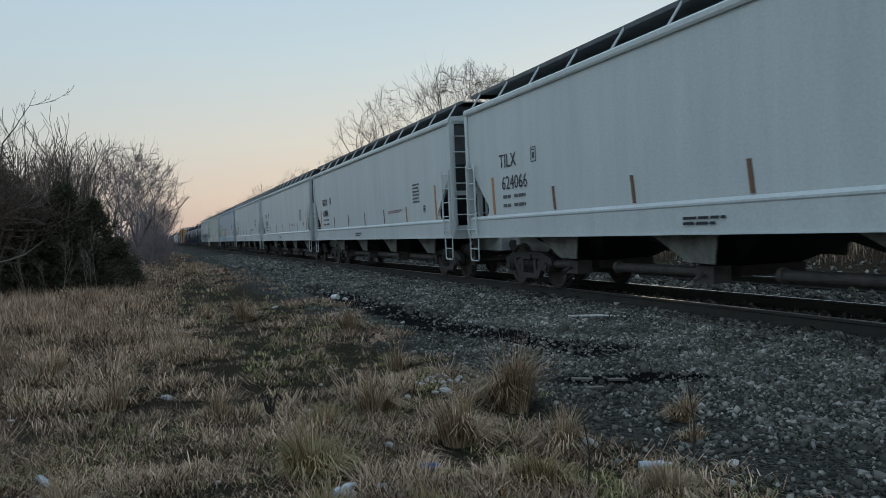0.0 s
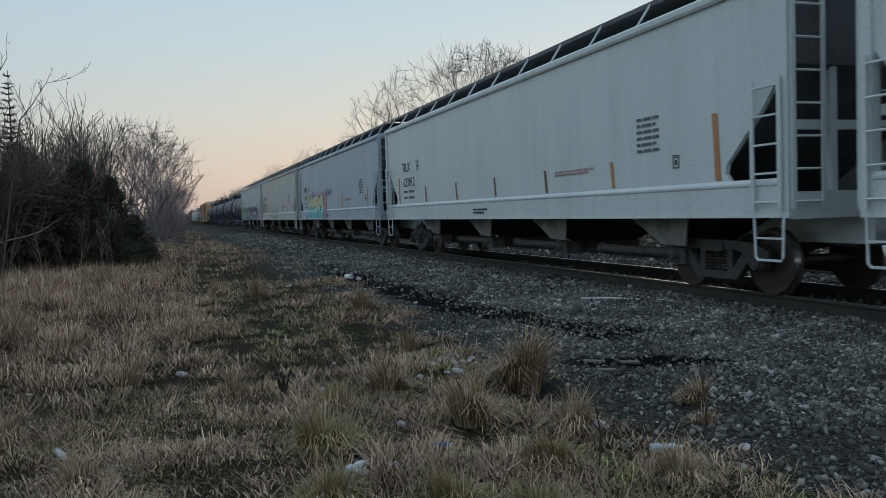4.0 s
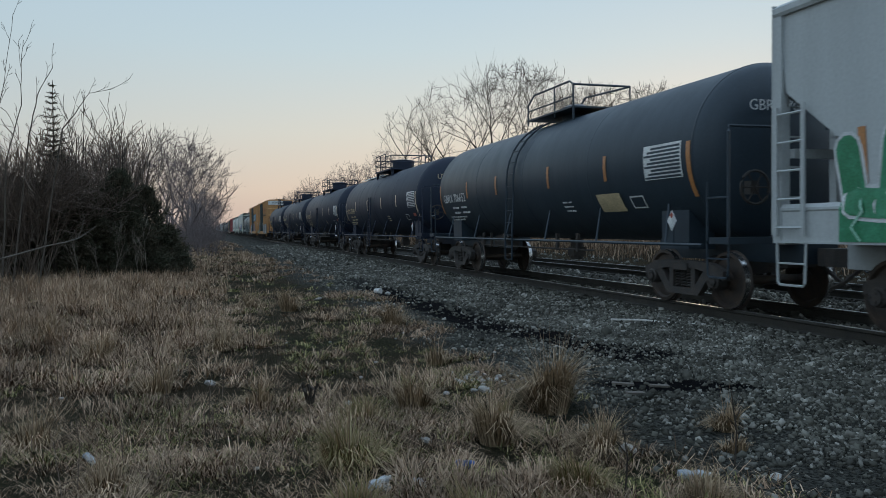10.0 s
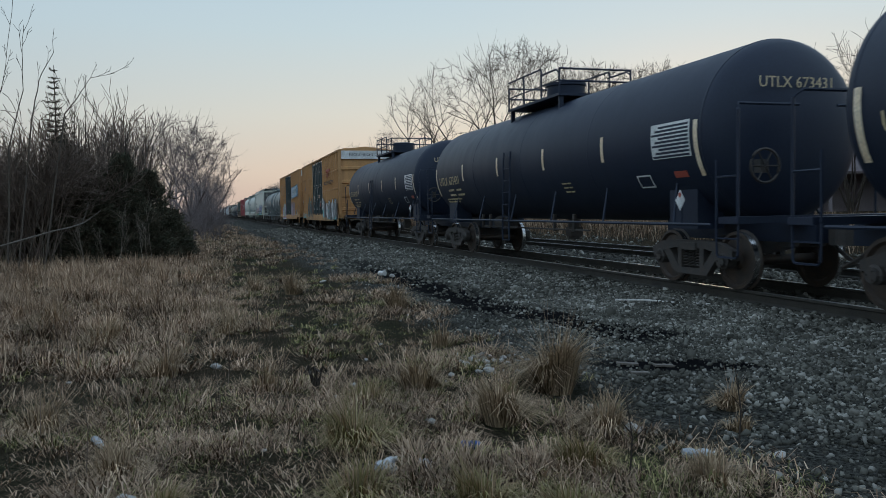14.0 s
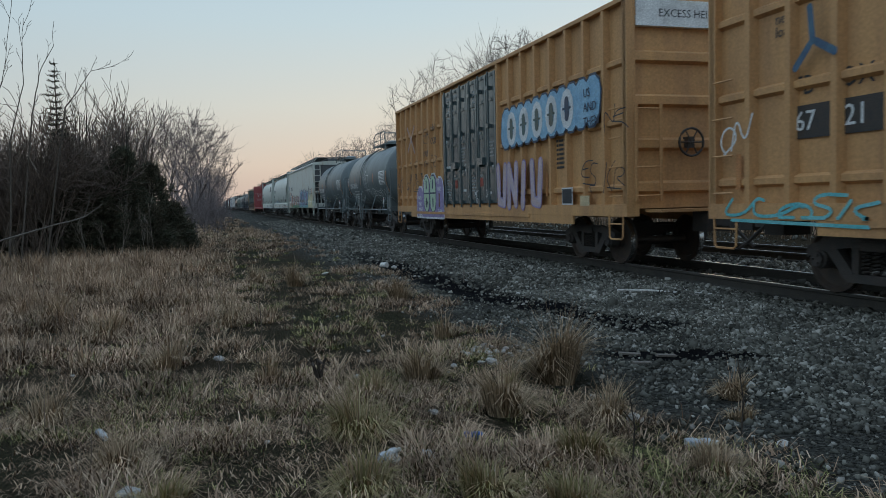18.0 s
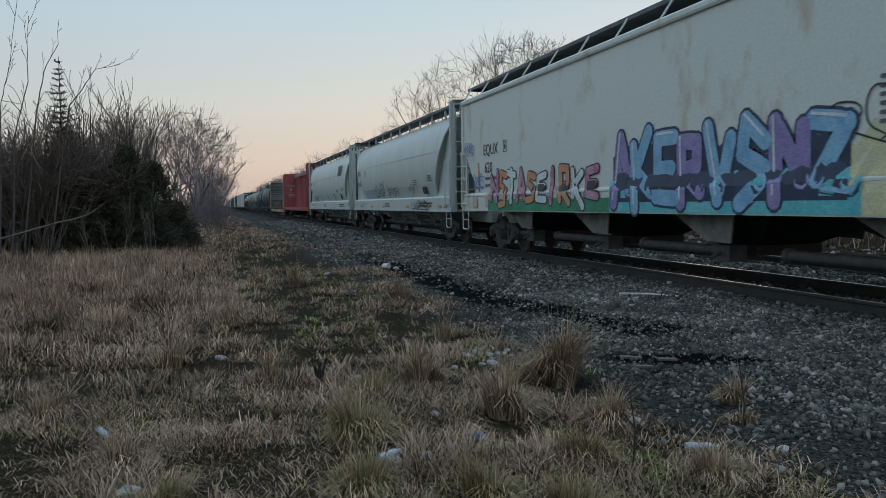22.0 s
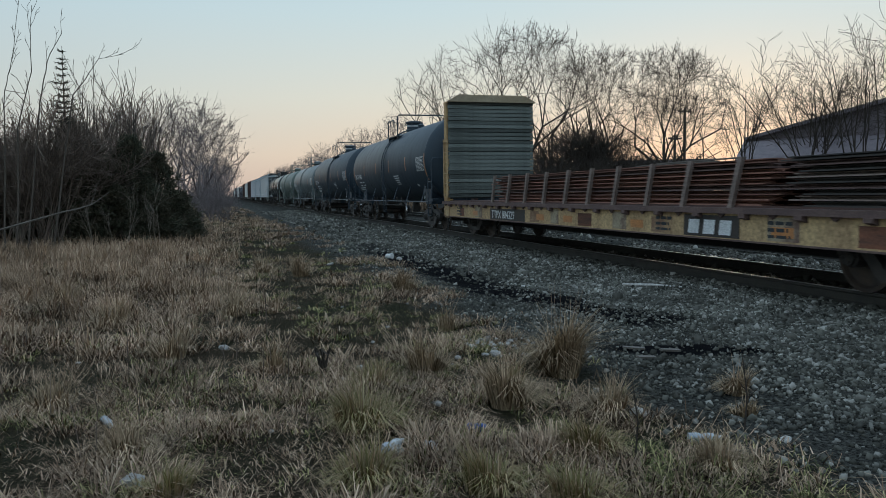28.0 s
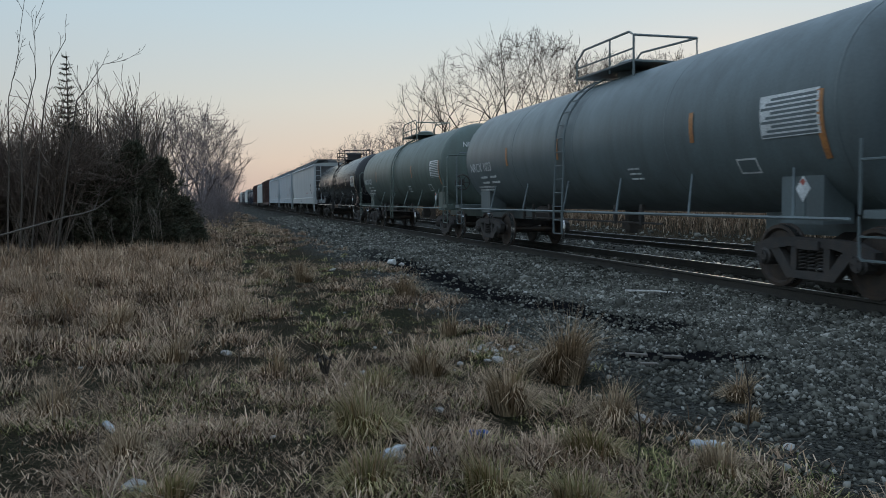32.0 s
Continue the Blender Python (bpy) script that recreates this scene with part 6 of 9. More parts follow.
def consist():
    """The train, car by car, from the one that passes first."""
    def ln(i):
        return COUPLINGS[i + 1] - COUPLINGS[i]
    st = [(-0.86, 1.62, 2.55), (0.84, 1.62, 2.45)] + [(f, 1.62, 2.07) for f in (-0.57, -0.3, -0.02, 0.26, 0.54)]
    def add(i, fn, *a, **kw):
        CARS.append((fn(car_pose(i), ln(i), *a, **kw), i))
    add(0, flat_hopper, "white", "white covered hopper car with orange reflector stripes", ("TILX", "624066"), stripes=st)
    add(1, flat_hopper, "white", "white covered hopper car with orange reflector stripes", ("BRKX", "68006"), stripes=st)
    add(2, flat_hopper, "white", "white covered hopper car with orange reflector stripes", ("TILX", "623653"), stripes=st)
    add(3, flat_hopper, "white", "clean white covered hopper car", ("TILX", "623912"), stripes=st)
    add(4, flat_hopper, "grey_car", "grey-blue covered hopper car with a cyan and yellow graffiti piece", ("ARSX", "4412"), stripes=[(f, 1.65, 2.3) for f in (-0.8, -0.3, 0.1, 0.45)])
    add(5, flat_hopper, "beige_car", "beige-grey covered hopper car with thin scrawled graffiti", ("CBFX", "471107"), stripes=st, seams=9)
    add(6, flat_hopper, "pale_car", "pale grey covered hopper car with green and blue graffiti lettering", ("NAHX", "580900"), stripes=[(-0.84, 1.6, 2.3)] + st[1:2], notch=((0.18, 3.03), (1.34, 2.15), (1.14, 1.56)))
    add(7, tank_car, "tank_dark", "dark green-grey tank car with white lettering", ("GBRX 706652", ""), dome="low", stripe_mat="reflector", ladder=0.6)
    for i, n in ((8, "UTLX 673449"), (9, "UTLX 673354"), (10, "UTLX 673431"), (11, "UTLX 673397")):
        add(i, tank_car, "tank_black", "long black tank car with pale reflector stripes", (n, ""), text_mat="lettering_yellow", stripe_fs=(-0.915, -0.53, -0.175, 0.2, 0.57, 0.92), ladder=0.7, ladder_top=False)
    add(12, boxcar, "yellow boxcar with dark green doors and blue graffiti", marks=("TBOX", "67 21 92"))
    add(13, boxcar, "yellow boxcar with dark green doors and lilac graffiti", marks=("TBOX", "67 30 76"), dark_numbers=True)
    add(14, tank_car, "tank_grey", "short grey tank car with white scrawled graffiti", ("SYRX 200242", ""), dome="low", stripe_mat="reflector", stripe_fs=(-0.9, -0.36, 0.24, 0.54, 0.95), R=1.48, cz=2.53, ladder=0.8)
    add(15, tank_car, "tank_grey", "short grey tank car with yellow graffiti tags", ("SYRX 200309", ""), dome="low", stripe_mat="reflector", stripe_fs=(-0.9, -0.36, 0.24, 0.54, 0.95), R=1.48, cz=2.53, ladder=0.8)
    add(16, flat_hopper, "white_old", "rust-stained cream covered hopper car with purple graffiti", ("EQUX", "620"), bays=4, top=4.2, stripes=st[:2])
    add(17, round_hopper, "white_green", "white round-sided covered hopper car with black and blue graffiti tags", ("GPFX", "10855"))
    add(18, round_hopper, "white_green", "white round-sided covered hopper car with a grey emblem", ("GPFX", "10460"), logo=True)
    add(19, centerbeam, "empty brown-red centre-beam flat car with end bulkheads")
    add(20, bulkhead_flat, "yellow bulkhead flat car with grey plank bulkheads")
    CARS.append((steel_load(car_pose(20), ln(20)), 20))
    add(21, tank_car, "tank_dark", "dark tank car with white lettering and orange reflectors", ("BRCX 7340", ""), stripe_mat="reflector", stripe_fs=(-0.943, -0.57, -0.18, 0.18, 0.55, 0.92), R=1.58, cz=2.58, dome="flank", ladder=-0.5)
    add(22, tank_car, "tank_dark", "dark tank car with white lettering and orange reflectors", ("BRCX 7196", ""), stripe_mat="reflector", stripe_fs=(-0.943, -0.57, -0.18, 0.18, 0.55, 0.92), R=1.58, cz=2.58, dome="flank", ladder=-0.5)
    add(23, tank_car, "tank_grey", "grey tank car with a ladder band and orange reflectors", ("NRCX 1023", ""), dome="low", stripe_mat="reflector", stripe_fs=(-0.9, -0.55, 0.1, 0.5), ladder=0.5)
    add(24, tank_car, "tank_green", "green-grey tank car with white lettering", ("NRCX 1027", ""), dome="low", stripe_mat="reflector", stripe_fs=(-0.9, -0.4, 0.5))
    add(25, tank_car, "tank_gloss", "shiny black tank car with pale stripes")
    add(26, flat_hopper, "pale_car", "pale grey covered hopper car with a dark end", bays=3)
    add(27, flat_hopper, "grey_car", "dull grey covered hopper car", bays=3)
    add(28, flat_hopper, "grey_car", "dull grey covered hopper car", bays=3)
    add(29, boxcar, "dark brown boxcar with closed doors", mat="brown_car", doors="brown_car", z1=4.6)
    add(30, flat_hopper, "white", "clean white covered hopper car", bays=3)
    add(31, boxcar, "dark brown boxcar with closed doors", mat="brown_car", doors="brown_car", z1=4.6)
    for i in range(32, 40):
        if i % 3 == 1:
            add(i, flat_hopper, "white", "clean white covered hopper car", bays=3)
        else:
            add(i, tank_car, "tank_black", "black tank car with pale stripes")


consist()

# ---- sprayed graffiti on the car sides ----
GLYPHS = {  # strokes in a unit cell
    "A": [[(0, 0), (0.5, 1), (1, 0)], [(0.2, 0.4), (0.8, 0.4)]], "N": [[(0, 0), (0.05, 1), (0.9, 0.05), (1, 1)]],
    "E": [[(1, 1), (0.1, 0.95), (0, 0.05), (1, 0)], [(0.05, 0.5), (0.8, 0.5)]], "S": [[(1, 0.9), (0.3, 1), (0.1, 0.65), (0.9, 0.4), (0.8, 0.05), (0, 0)]],
    "V": [[(0, 1), (0.4, 0), (1, 1)]], "I": [[(0.3, 0), (0.5, 1)]], "U": [[(0, 1), (0.1, 0.1), (0.8, 0.05), (1, 1)]],
    "R": [[(0, 0), (0.05, 1), (0.8, 0.9), (0.75, 0.5), (0.1, 0.45), (0.95, 0)]], "K": [[(0.05, 0), (0, 1)], [(0.9, 1), (0.1, 0.5), (1, 0)]],
    "O": [[(0.5, 0), (0.05, 0.25), (0.05, 0.75), (0.5, 1), (0.95, 0.75), (0.95, 0.25), (0.5, 0)]], "Z": [[(0, 1), (1, 0.95), (0.05, 0.1), (1, 0)]],
    "L": [[(0.1, 1), (0.05, 0), (1, 0.05)]], "Y": [[(0, 1), (0.5, 0.5), (1, 1)], [(0.5, 0.5), (0.4, 0)]], "H": [[(0.05, 0), (0, 1)], [(1, 0), (0.95, 1)], [(0, 0.5), (1, 0.5)]],
    "C": [[(1, 0.85), (0.4, 1), (0.05, 0.6), (0.1, 0.2), (0.5, 0), (1, 0.15)]],
    "W": [[(0, 1), (0.25, 0), (0.5, 0.7), (0.75, 0), (1, 1)]], "T": [[(0, 0.95), (1, 1)], [(0.5, 1), (0.45, 0)]],
}


def skin(kind, z):
    """How far out the near side stands at height z."""
    if kind == "tank":
        return math.sqrt(max(0.05, 1.48 ** 2 - (z - 2.53) ** 2)) + 0.012
    if kind == "round":
        return float(np.interp(z, (1.05, 1.5, 1.56, 2.0, 2.5, 3.0, 3.5), (1.6, 1.6, 1.42, 1.53, 1.6, 1.61, 1.52))) + 0.006
    if kind == "box":
        return 1.606
    return float(np.interp(z, (1.55, 1.6), (1.602, 1.563))) + 0.006


def ribbon(bm, pts, w, kind, depth):
    """A flat sprayed stroke along (y, z) points, mitred at its bends, that follows the side's shape."""
    run = [pts[0]]
    for (ya, za), (yb, zb) in zip(pts, pts[1:]):
        n = max(1, math.ceil(math.hypot(yb - ya, zb - za) / 0.12))
        run += [(ya + (yb - ya) * k / n, za + (zb - za) * k / n) for k in range(1, n + 1)]
    def put(y, z, d):
        return bm.verts.new((-skin(kind, z) - d, y, z))
    sides = []
    for i, (y, z) in enumerate(run):
        a, b = run[max(i - 1, 0)], run[min(i + 1, len(run) - 1)]
        ln = math.hypot(b[0] - a[0], b[1] - a[1]) or 1e-6
        ny, nz = -(b[1] - a[1]) / ln * w / 2, (b[0] - a[0]) / ln * w / 2
        sides.append((put(y + ny, z + nz, depth), put(y - ny, z - nz, depth)))
    for (a, b), (c, d) in zip(sides, sides[1:]):
        bm.faces.new((a, c, d, b))
    for k, (y, z) in enumerate([pts[0], pts[-1]] + list(pts[1:-1] if w > 0.12 else ())):
        bm.faces.new([put(y + w / 2 * math.cos(a), z + w / 2 * math.sin(a), depth + 0.0006 + 0.0004 * k) for a in (q * math.pi / 5 for q in range(10))])


def sheet(bm, y0, y1, z0, z1, kind, depth, seed, wave=0.12):
    """A cloud of colour behind the letters, with an uneven upper edge."""
    rnd = random.Random(seed)
    n = max(6, int(abs(y1 - y0) / 0.25))
    zs = [z0 + (z1 - z0) * j / 4 for j in range(5)]
    cols = []
    for i in range(n + 1):
        y = y0 + (y1 - y0) * i / n
        up = rnd.uniform(-wave, wave) * (z1 - z0)
        cols.append([bm.verts.new((-skin(kind, z0 + (z - z0) * (1 + up / (z1 - z0))) - depth, y, z0 + (z - z0) * (1 + up / (z1 - z0)))) for z in zs])
    for a, b in zip(cols, cols[1:]):
        for j in range(4):
            bm.faces.new((a[j], b[j], b[j + 1], a[j + 1]))


def cloud(car, y0, y1, z0, z1, material, kind="flat", depth=0.002, seed=1, wave=0.12):
    part("graffiti_cloud", lambda bm: sheet(bm, y0, y1, z0, z1, kind, depth, seed, wave), material, car, "sprayed patch of colour")


def lettering_piece(car, text, y0, y1, z0, z1, fills, line, kind="flat", seed=1, fat=0.34, edge=0.09, shine=None, lean=0.12, d=0.006):
    """Fat sprayed letters: outline, fill and highlight."""
    rnd = random.Random(seed)
    n = len(text)
    cell = (y1 - y0) / n
    for i, ch in enumerate(text):
        ya = y0 + cell * (i + 0.12)
        jig = [rnd.uniform(-0.28, 0.28) for _ in range(4)]
        lines = [[(ya + cell * 0.76 * (u + lean * v * (1 if y1 < y0 else -1) * -1), z0 + (z1 - z0) * (0.1 + 0.8 * v + jig[k % 4] * (v - 0.5))) for k, (u, v) in enumerate(st)] for st in GLYPHS[ch]]
        w = fat * min(abs(cell), z1 - z0)
        o = part("graffiti_letter", lambda bm: [ribbon(bm, ln, w + 2 * edge * abs(cell), kind, d) for ln in lines], line, car)
        part("fill", lambda bm: [ribbon(bm, ln, w, kind, d + 0.006) for ln in lines], fills[i % len(fills)], o)
        if shine:
            part("highlight", lambda bm: [ribbon(bm, [(a + 0.03, b + w * 0.3) for a, b in ln[:2]], w * 0.16, kind, d + 0.012) for ln in lines[:1]], shine, o)


def tag(car, y0, y1, z0, z1, material, kind="flat", seed=1, w=0.05, loops=6):
    """A quick angular scrawl: thin letters run into one another, some strokes shot out long."""
    rnd = random.Random(seed)
    cell = (y1 - y0) / loops
    runs = []
    for i in range(loops):
        ch = rnd.choice("SEOAUKRSNOEZ")
        wide, low, high = rnd.uniform(1.1, 1.7), rnd.uniform(-0.1, 0.25), rnd.uniform(0.7, 1.1)
        skew = rnd.uniform(-0.1, 0.4)
        for st in GLYPHS[ch]:
            pts = [(y0 + cell * (i + 0.05 + wide * (0.85 * u + skew * (v - 0.5) + rnd.uniform(-0.1, 0.1))), z0 + (z1 - z0) * (low + (high - low) * v + rnd.uniform(-0.06, 0.06))) for u, v in st]
            if rnd.random() < 0.25:
                pts.append((pts[-1][0] + cell * rnd.uniform(-0.6, 0.9), pts[-1][1] + (z1 - z0) * rnd.uniform(-0.3, 0.15)))
            for _ in range(2):
                cut = [pts[0]]
                for (ya, za), (yb, zb) in zip(pts, pts[1:]):
                    cut += [(0.75 * ya + 0.25 * yb, 0.75 * za + 0.25 * zb), (0.25 * ya + 0.75 * yb, 0.25 * za + 0.75 * zb)]
                pts = cut + [pts[-1]]
            runs.append([(y, max(z, 1.02)) for y, z in pts])
    if rnd.random() < 0.5:
        runs.append([(y0 + cell * 0.3, z0 + 0.02), (y1 - cell * 0.2, z0 + (z1 - z0) * rnd.uniform(-0.08, 0.12))])
    part("graffiti_tag", lambda bm: [ribbon(bm, r, w * 0.5, kind, 0.006 + 0.002 * k) for k, r in enumerate(runs)], material, car, "quick scrawled tag")


def graffiti():
    car = {}
    for ob, i in CARS:
        car.setdefault(i, ob)
    c = car[4]
    for k in range(7):
        cloud(c, 6.6 - 0.78 * k, 5.7 - 0.78 * k, 1.62, 2.24 + 0.1 * (k % 3), ("g_lilac", "g_pink")[k % 2], seed=3 + k, wave=0.3, depth=0.001 + 0.0004 * (k % 3))
    cloud(c, 1.8, 0.9, 1.12, 2.3, "g_pink", seed=33, wave=0.3)
    cloud(c, 6.9, 6.3, 1.12, 1.5, "g_lilac", seed=34, wave=0.3)
    lettering_piece(c, "VUNSECS", 6.35, 1.75, 1.5, 2.28, ["g_yellow"], "g_navy", seed=2, fat=0.52, edge=0.07, shine="g_white", lean=0.2)
    cloud(c, 6.3, 1.62, 1.13, 1.74, "g_cyan", seed=5, wave=0.14, depth=0.024)
    for k, y in enumerate((6.3, 5.1, 4.65, 3.75, 2.9, 1.6)):
        part("graffiti_line", lambda bm: ribbon(bm, [(y, 1.75), (y - 0.12, 1.6), (y + 0.05 * (-1) ** k, 1.4), (y - 0.1, 1.14)], 0.045, "flat", 0.03), ("g_white", "g_navy")[k % 3 == 1], c)
    part("graffiti_line", lambda bm: ribbon(bm, [(6.25, 1.155), (4.0, 1.16), (1.7, 1.155)], 0.04, "flat", 0.03), "g_white", c)
    for k in range(4):
        tag(c, 9.0, 8.35, 3.55 - 0.34 * k, 3.85 - 0.34 * k, "g_blue", seed=7 + k, w=0.045, loops=3)
    tag(c, 1.2, -0.6, 2.25, 2.6, "g_blue", seed=19, w=0.06, loops=5)
    c = car[5]
    tag(c, 4.2, -0.6, 1.25, 2.0, "grate", seed=11, w=0.035, loops=9)
    c = car[6]
    for k in range(9):
        cloud(c, 2.9 - 1.08 * k, 2.2 - 1.08 * k, 1.9, 2.27 + 0.05 * (k % 3), "g_pink", seed=9 + k, wave=0.3, depth=0.001)
    cloud(c, -6.4, -8.1, 1.12, 1.75, "g_pink", seed=29, wave=0.3, depth=0.001)
    cloud(c, 8.0, 3.35, 1.13, 1.62, "g_green", seed=6, wave=0.05, depth=0.003)
    cloud(c, 3.3, -6.4, 1.13, 1.62, "g_blue", seed=8, wave=0.05, depth=0.004)
    lettering_piece(c, "UCHSK", 7.95, 3.45, 1.5, 2.26, ["g_green"], "g_white", seed=5, fat=0.44, edge=0.05, lean=0.1, d=0.007)
    lettering_piece(c, "RAKUETRLYSTER", 3.25, -6.5, 1.46, 2.2, ["g_navy", "g_navy_blue", "g_blue"], "g_white", seed=6, fat=0.46, edge=0.055, lean=0.1, d=0.007)
    for k in range(22):
        y = 7.7 - 0.66 * k
        part("graffiti_line", lambda bm: ribbon(bm, [(y, 1.62), (y - 0.06, 1.48), (y + 0.1 * (-1) ** k, 1.3), (y - 0.03, 1.15)], 0.035, "flat", 0.026), ("g_white" if k > 6 else "g_mint"), c)
    for k in (2, 3, 4):
        stripe(c, -1.602, (6.4, 1.6, 1.3)[k - 2], 1.62, 2.05, 0.09, "reflector", 0.06)
    tag(c, 3.5, 2.4, 2.4, 3.55, "g_black", seed=12, w=0.05, loops=3)
    tag(c, 2.2, 0.3, 2.3, 3.1, "g_black", seed=13, w=0.05, loops=5)
    tag(c, -0.2, -1.7, 2.35, 3.4, "g_black", seed=14, w=0.05, loops=4)
    c = car[12]
    lettering_piece(c, "AKNAH", 5.5, 2.75, 0.98, 2.3, ["g_teal_dark", "flange_rust", "g_teal_dark"], "g_mint", "box", seed=15, fat=0.36, edge=0.025, lean=0.2)
    for k in range(4):
        tag(c, 5.6 - 0.75 * k, 4.9 - 0.75 * k, 1.05, 2.2, ("g_cyan", "g_black")[k % 2], "box", seed=115 + k, w=0.06, loops=2)
    tag(c, 8.6, 5.9, 0.95, 1.3, "g_cyan", "box", seed=119, w=0.09, loops=5)
    cloud(c, -2.35, -8.5, 0.9, 1.55, "g_cyan", "box", seed=16, wave=0.12)
    lettering_piece(c, "HNOCEHKRNW", -3.0, -8.6, 0.98, 1.95, ["g_grey", "g_black", "g_white", "g_grey"], "g_black", "box", seed=17, fat=0.5, edge=0.07, shine="g_white", d=0.008)
    for k in range(8):
        tag(c, -3.1 - 0.68 * k, -3.5 - 0.68 * k, 1.0 + 0.1 * (k % 2), 1.85 + 0.1 * (k % 3), ("g_white", "g_cyan")[k % 2], "box", seed=210 + k, w=0.07, loops=1)
    part("emblem", lambda bm: [ext(bm, [(-i * 0.6 - 0.16, 0), (-i * 0.6 - 0.34, 0), (-i * 0.6 - 0.34, 0.36), (-i * 0.6 - 0.52, 0.36), (-i * 0.6 - 0.52, 0.5), (-i * 0.6, 0.5), (-i * 0.6, 0.36), (-i * 0.6 - 0.16, 0.36)], -0.004, 0.004, "x") for i in range(3)], "lettering_red", c, "faded red blocks", at=pose(-1.607, -4.1, 3.5))
    words("RAILCAR POOLING EXPERTS", 0.31, c, on_side(-1.607, -3.15, 3.06), "lettering_dark")
    part("arrow_emblem", lambda bm: [ribbon(bm, [(7.2, 2.9), (6.9, 3.2), (6.55, 3.0)], 0.1, "box", 0.004), ribbon(bm, [(6.9, 3.2), (6.95, 3.6)], 0.1, "box", 0.008)], "g_blue", c)
    bubble = part("graffiti_bubble", lambda bm: [ribbon(bm, [(-2.62, 1.76), (-2.9, 1.8)], 0.52, "box", 0.03), ribbon(bm, [(-2.6, 2.0), (-2.88, 2.05)], 0.5, "box", 0.032)], "g_black", c, "black rim of a sprayed bubble")
    part("bubble_fill", lambda bm: [ribbon(bm, [(-2.62, 1.76), (-2.9, 1.8)], 0.45, "box", 0.036), ribbon(bm, [(-2.6, 2.0), (-2.88, 2.05)], 0.43, "box", 0.038)], "g_white", bubble)
    words("The", 0.24, c, on_side(-1.655, -2.5, 1.95), "g_black")
    words("Cool", 0.24, c, on_side(-1.655, -2.5, 1.7), "g_black")
    words("next", 0.2, c, on_side(-1.5, 7.7, 3.55), "lettering_dark")
    words("load", 0.2, c, on_side(-1.5, 7.7, 3.38), "lettering_dark")
    tag(c, 8.7, 8.1, 1.9, 2.4, "g_white", "box", seed=18, w=0.06, loops=2)
    c = car[13]
    for k in range(11):
        y = -3.1 - 0.46 * k
        part("graffiti_puff", lambda bm: [ribbon(bm, [(y, 2.92 + 0.012 * k), (y - 0.05, 3.26 + 0.012 * k)], 0.74, "box", 0.003 + 0.0015 * (k % 2))], "g_navy", c, "dark outline of a sprayed cloud")
    for k in range(11):
        y = -3.1 - 0.46 * k
        part("graffiti_puff", lambda bm: [ribbon(bm, [(y, 2.92 + 0.012 * k), (y - 0.05, 3.26 + 0.012 * k)], 0.64, "box", 0.008 + 0.0015 * (k % 2))], "g_sky", c, "light blue sprayed cloud")
    for k in range(5):
        y = -3.5 - 0.78 * k
        oval = [(y + 0.22 * math.cos(a), 3.06 + 0.03 * k + 0.33 * math.sin(a)) for a in (2 * math.pi * q / 12 for q in range(13))]
        o = part("graffiti_letter", lambda bm: ribbon(bm, oval, 0.17, "box", 0.013), "g_white", c, "fat white round letter")
        part("letter_core", lambda bm: [ribbon(bm, [(y, 2.9 + 0.03 * k), (y, 3.22 + 0.03 * k)], 0.2, "box", 0.019), ribbon(bm, [(y - 0.18, 3.07 + 0.03 * k), (y + 0.18, 3.07 + 0.03 * k)], 0.05, "box", 0.022)], "g_navy" if k == 4 else "g_teal_dark", o)
    for line, z in (("US", 3.3), ("AND", 3.02), ("THEM", 2.74)):
        words(line, 0.25, c, on_side(-1.63, -7.38, z), "g_navy")
    for k, ch in enumerate("UNIU"):
        y = -2.5 - 0.74 * k
        runs = [[(y - 0.5 * u, 1.2 + 0.95 * v) for u, v in st] for st in GLYPHS[ch]]
        o = part("graffiti_letter", lambda bm: [ribbon(bm, r, 0.27, "box", 0.004 + 0.001 * k) for r in runs], "g_lilac", c, "faded lilac sprayed letter")
        part("fill", lambda bm: [ribbon(bm, r, 0.2, "box", 0.009 + 0.001 * k) for r in runs], "g_lilac_pale", o)
    part("notice_board", lambda bm: [bx(bm, -0.006, 0.0, -0.5, 0.0, 0.0, 0.36)], "g_white", c, "white edged notice board", at=pose(-1.6, -6.3, 1.2))
    part("notice_face", lambda bm: [bx(bm, -0.012, -0.007, -0.47, -0.03, 0.03, 0.33)], "lettering_dark", c, "black notice face", at=pose(-1.6, -6.3, 1.2))
    part("notice_board", lambda bm: [bx(bm, -0.006, 0.0, -0.4, 0.0, 0.0, 0.2)], "lettering_yellow", c, "yellow notice plate", at=pose(-1.6, -7.15, 1.18))
    part("arrow_emblem", lambda bm: [ribbon(bm, [(7.06, 4.07), (6.5, 3.6), (6.05, 3.13)], 0.11, "box", 0.004), ribbon(bm, [(6.02, 4.05), (6.55, 3.6), (7.0, 3.21)], 0.11, "box", 0.006)], "g_lilac_faint", c, "faded lilac crossed arrows")
    for w, m, d in ((0.06, "g_white", 0.003), (0.0, "g_lilac", 0.007)):
        for k, (ya, yb, z1) in enumerate(((5.84, 4.9, 1.86), (5.0, 4.05, 2.24), (4.15, 3.2, 2.26), (3.3, 2.5, 2.12))):
            mid, r = (ya + yb) / 2, (ya - yb) / 2
            part("graffiti_puff", lambda bm: [ribbon(bm, [(mid, z1 - r), (mid, z1 - r - 0.05)], 2 * (r + w), "box", d + 0.0015 * (k % 2)), sheet(bm, ya + w, yb - w, 0.82 - w, z1 - r, "box", d + 0.0007 + 0.0015 * (k % 2), 1, 0.0)], m, c, "sprayed cloud behind the round letters")
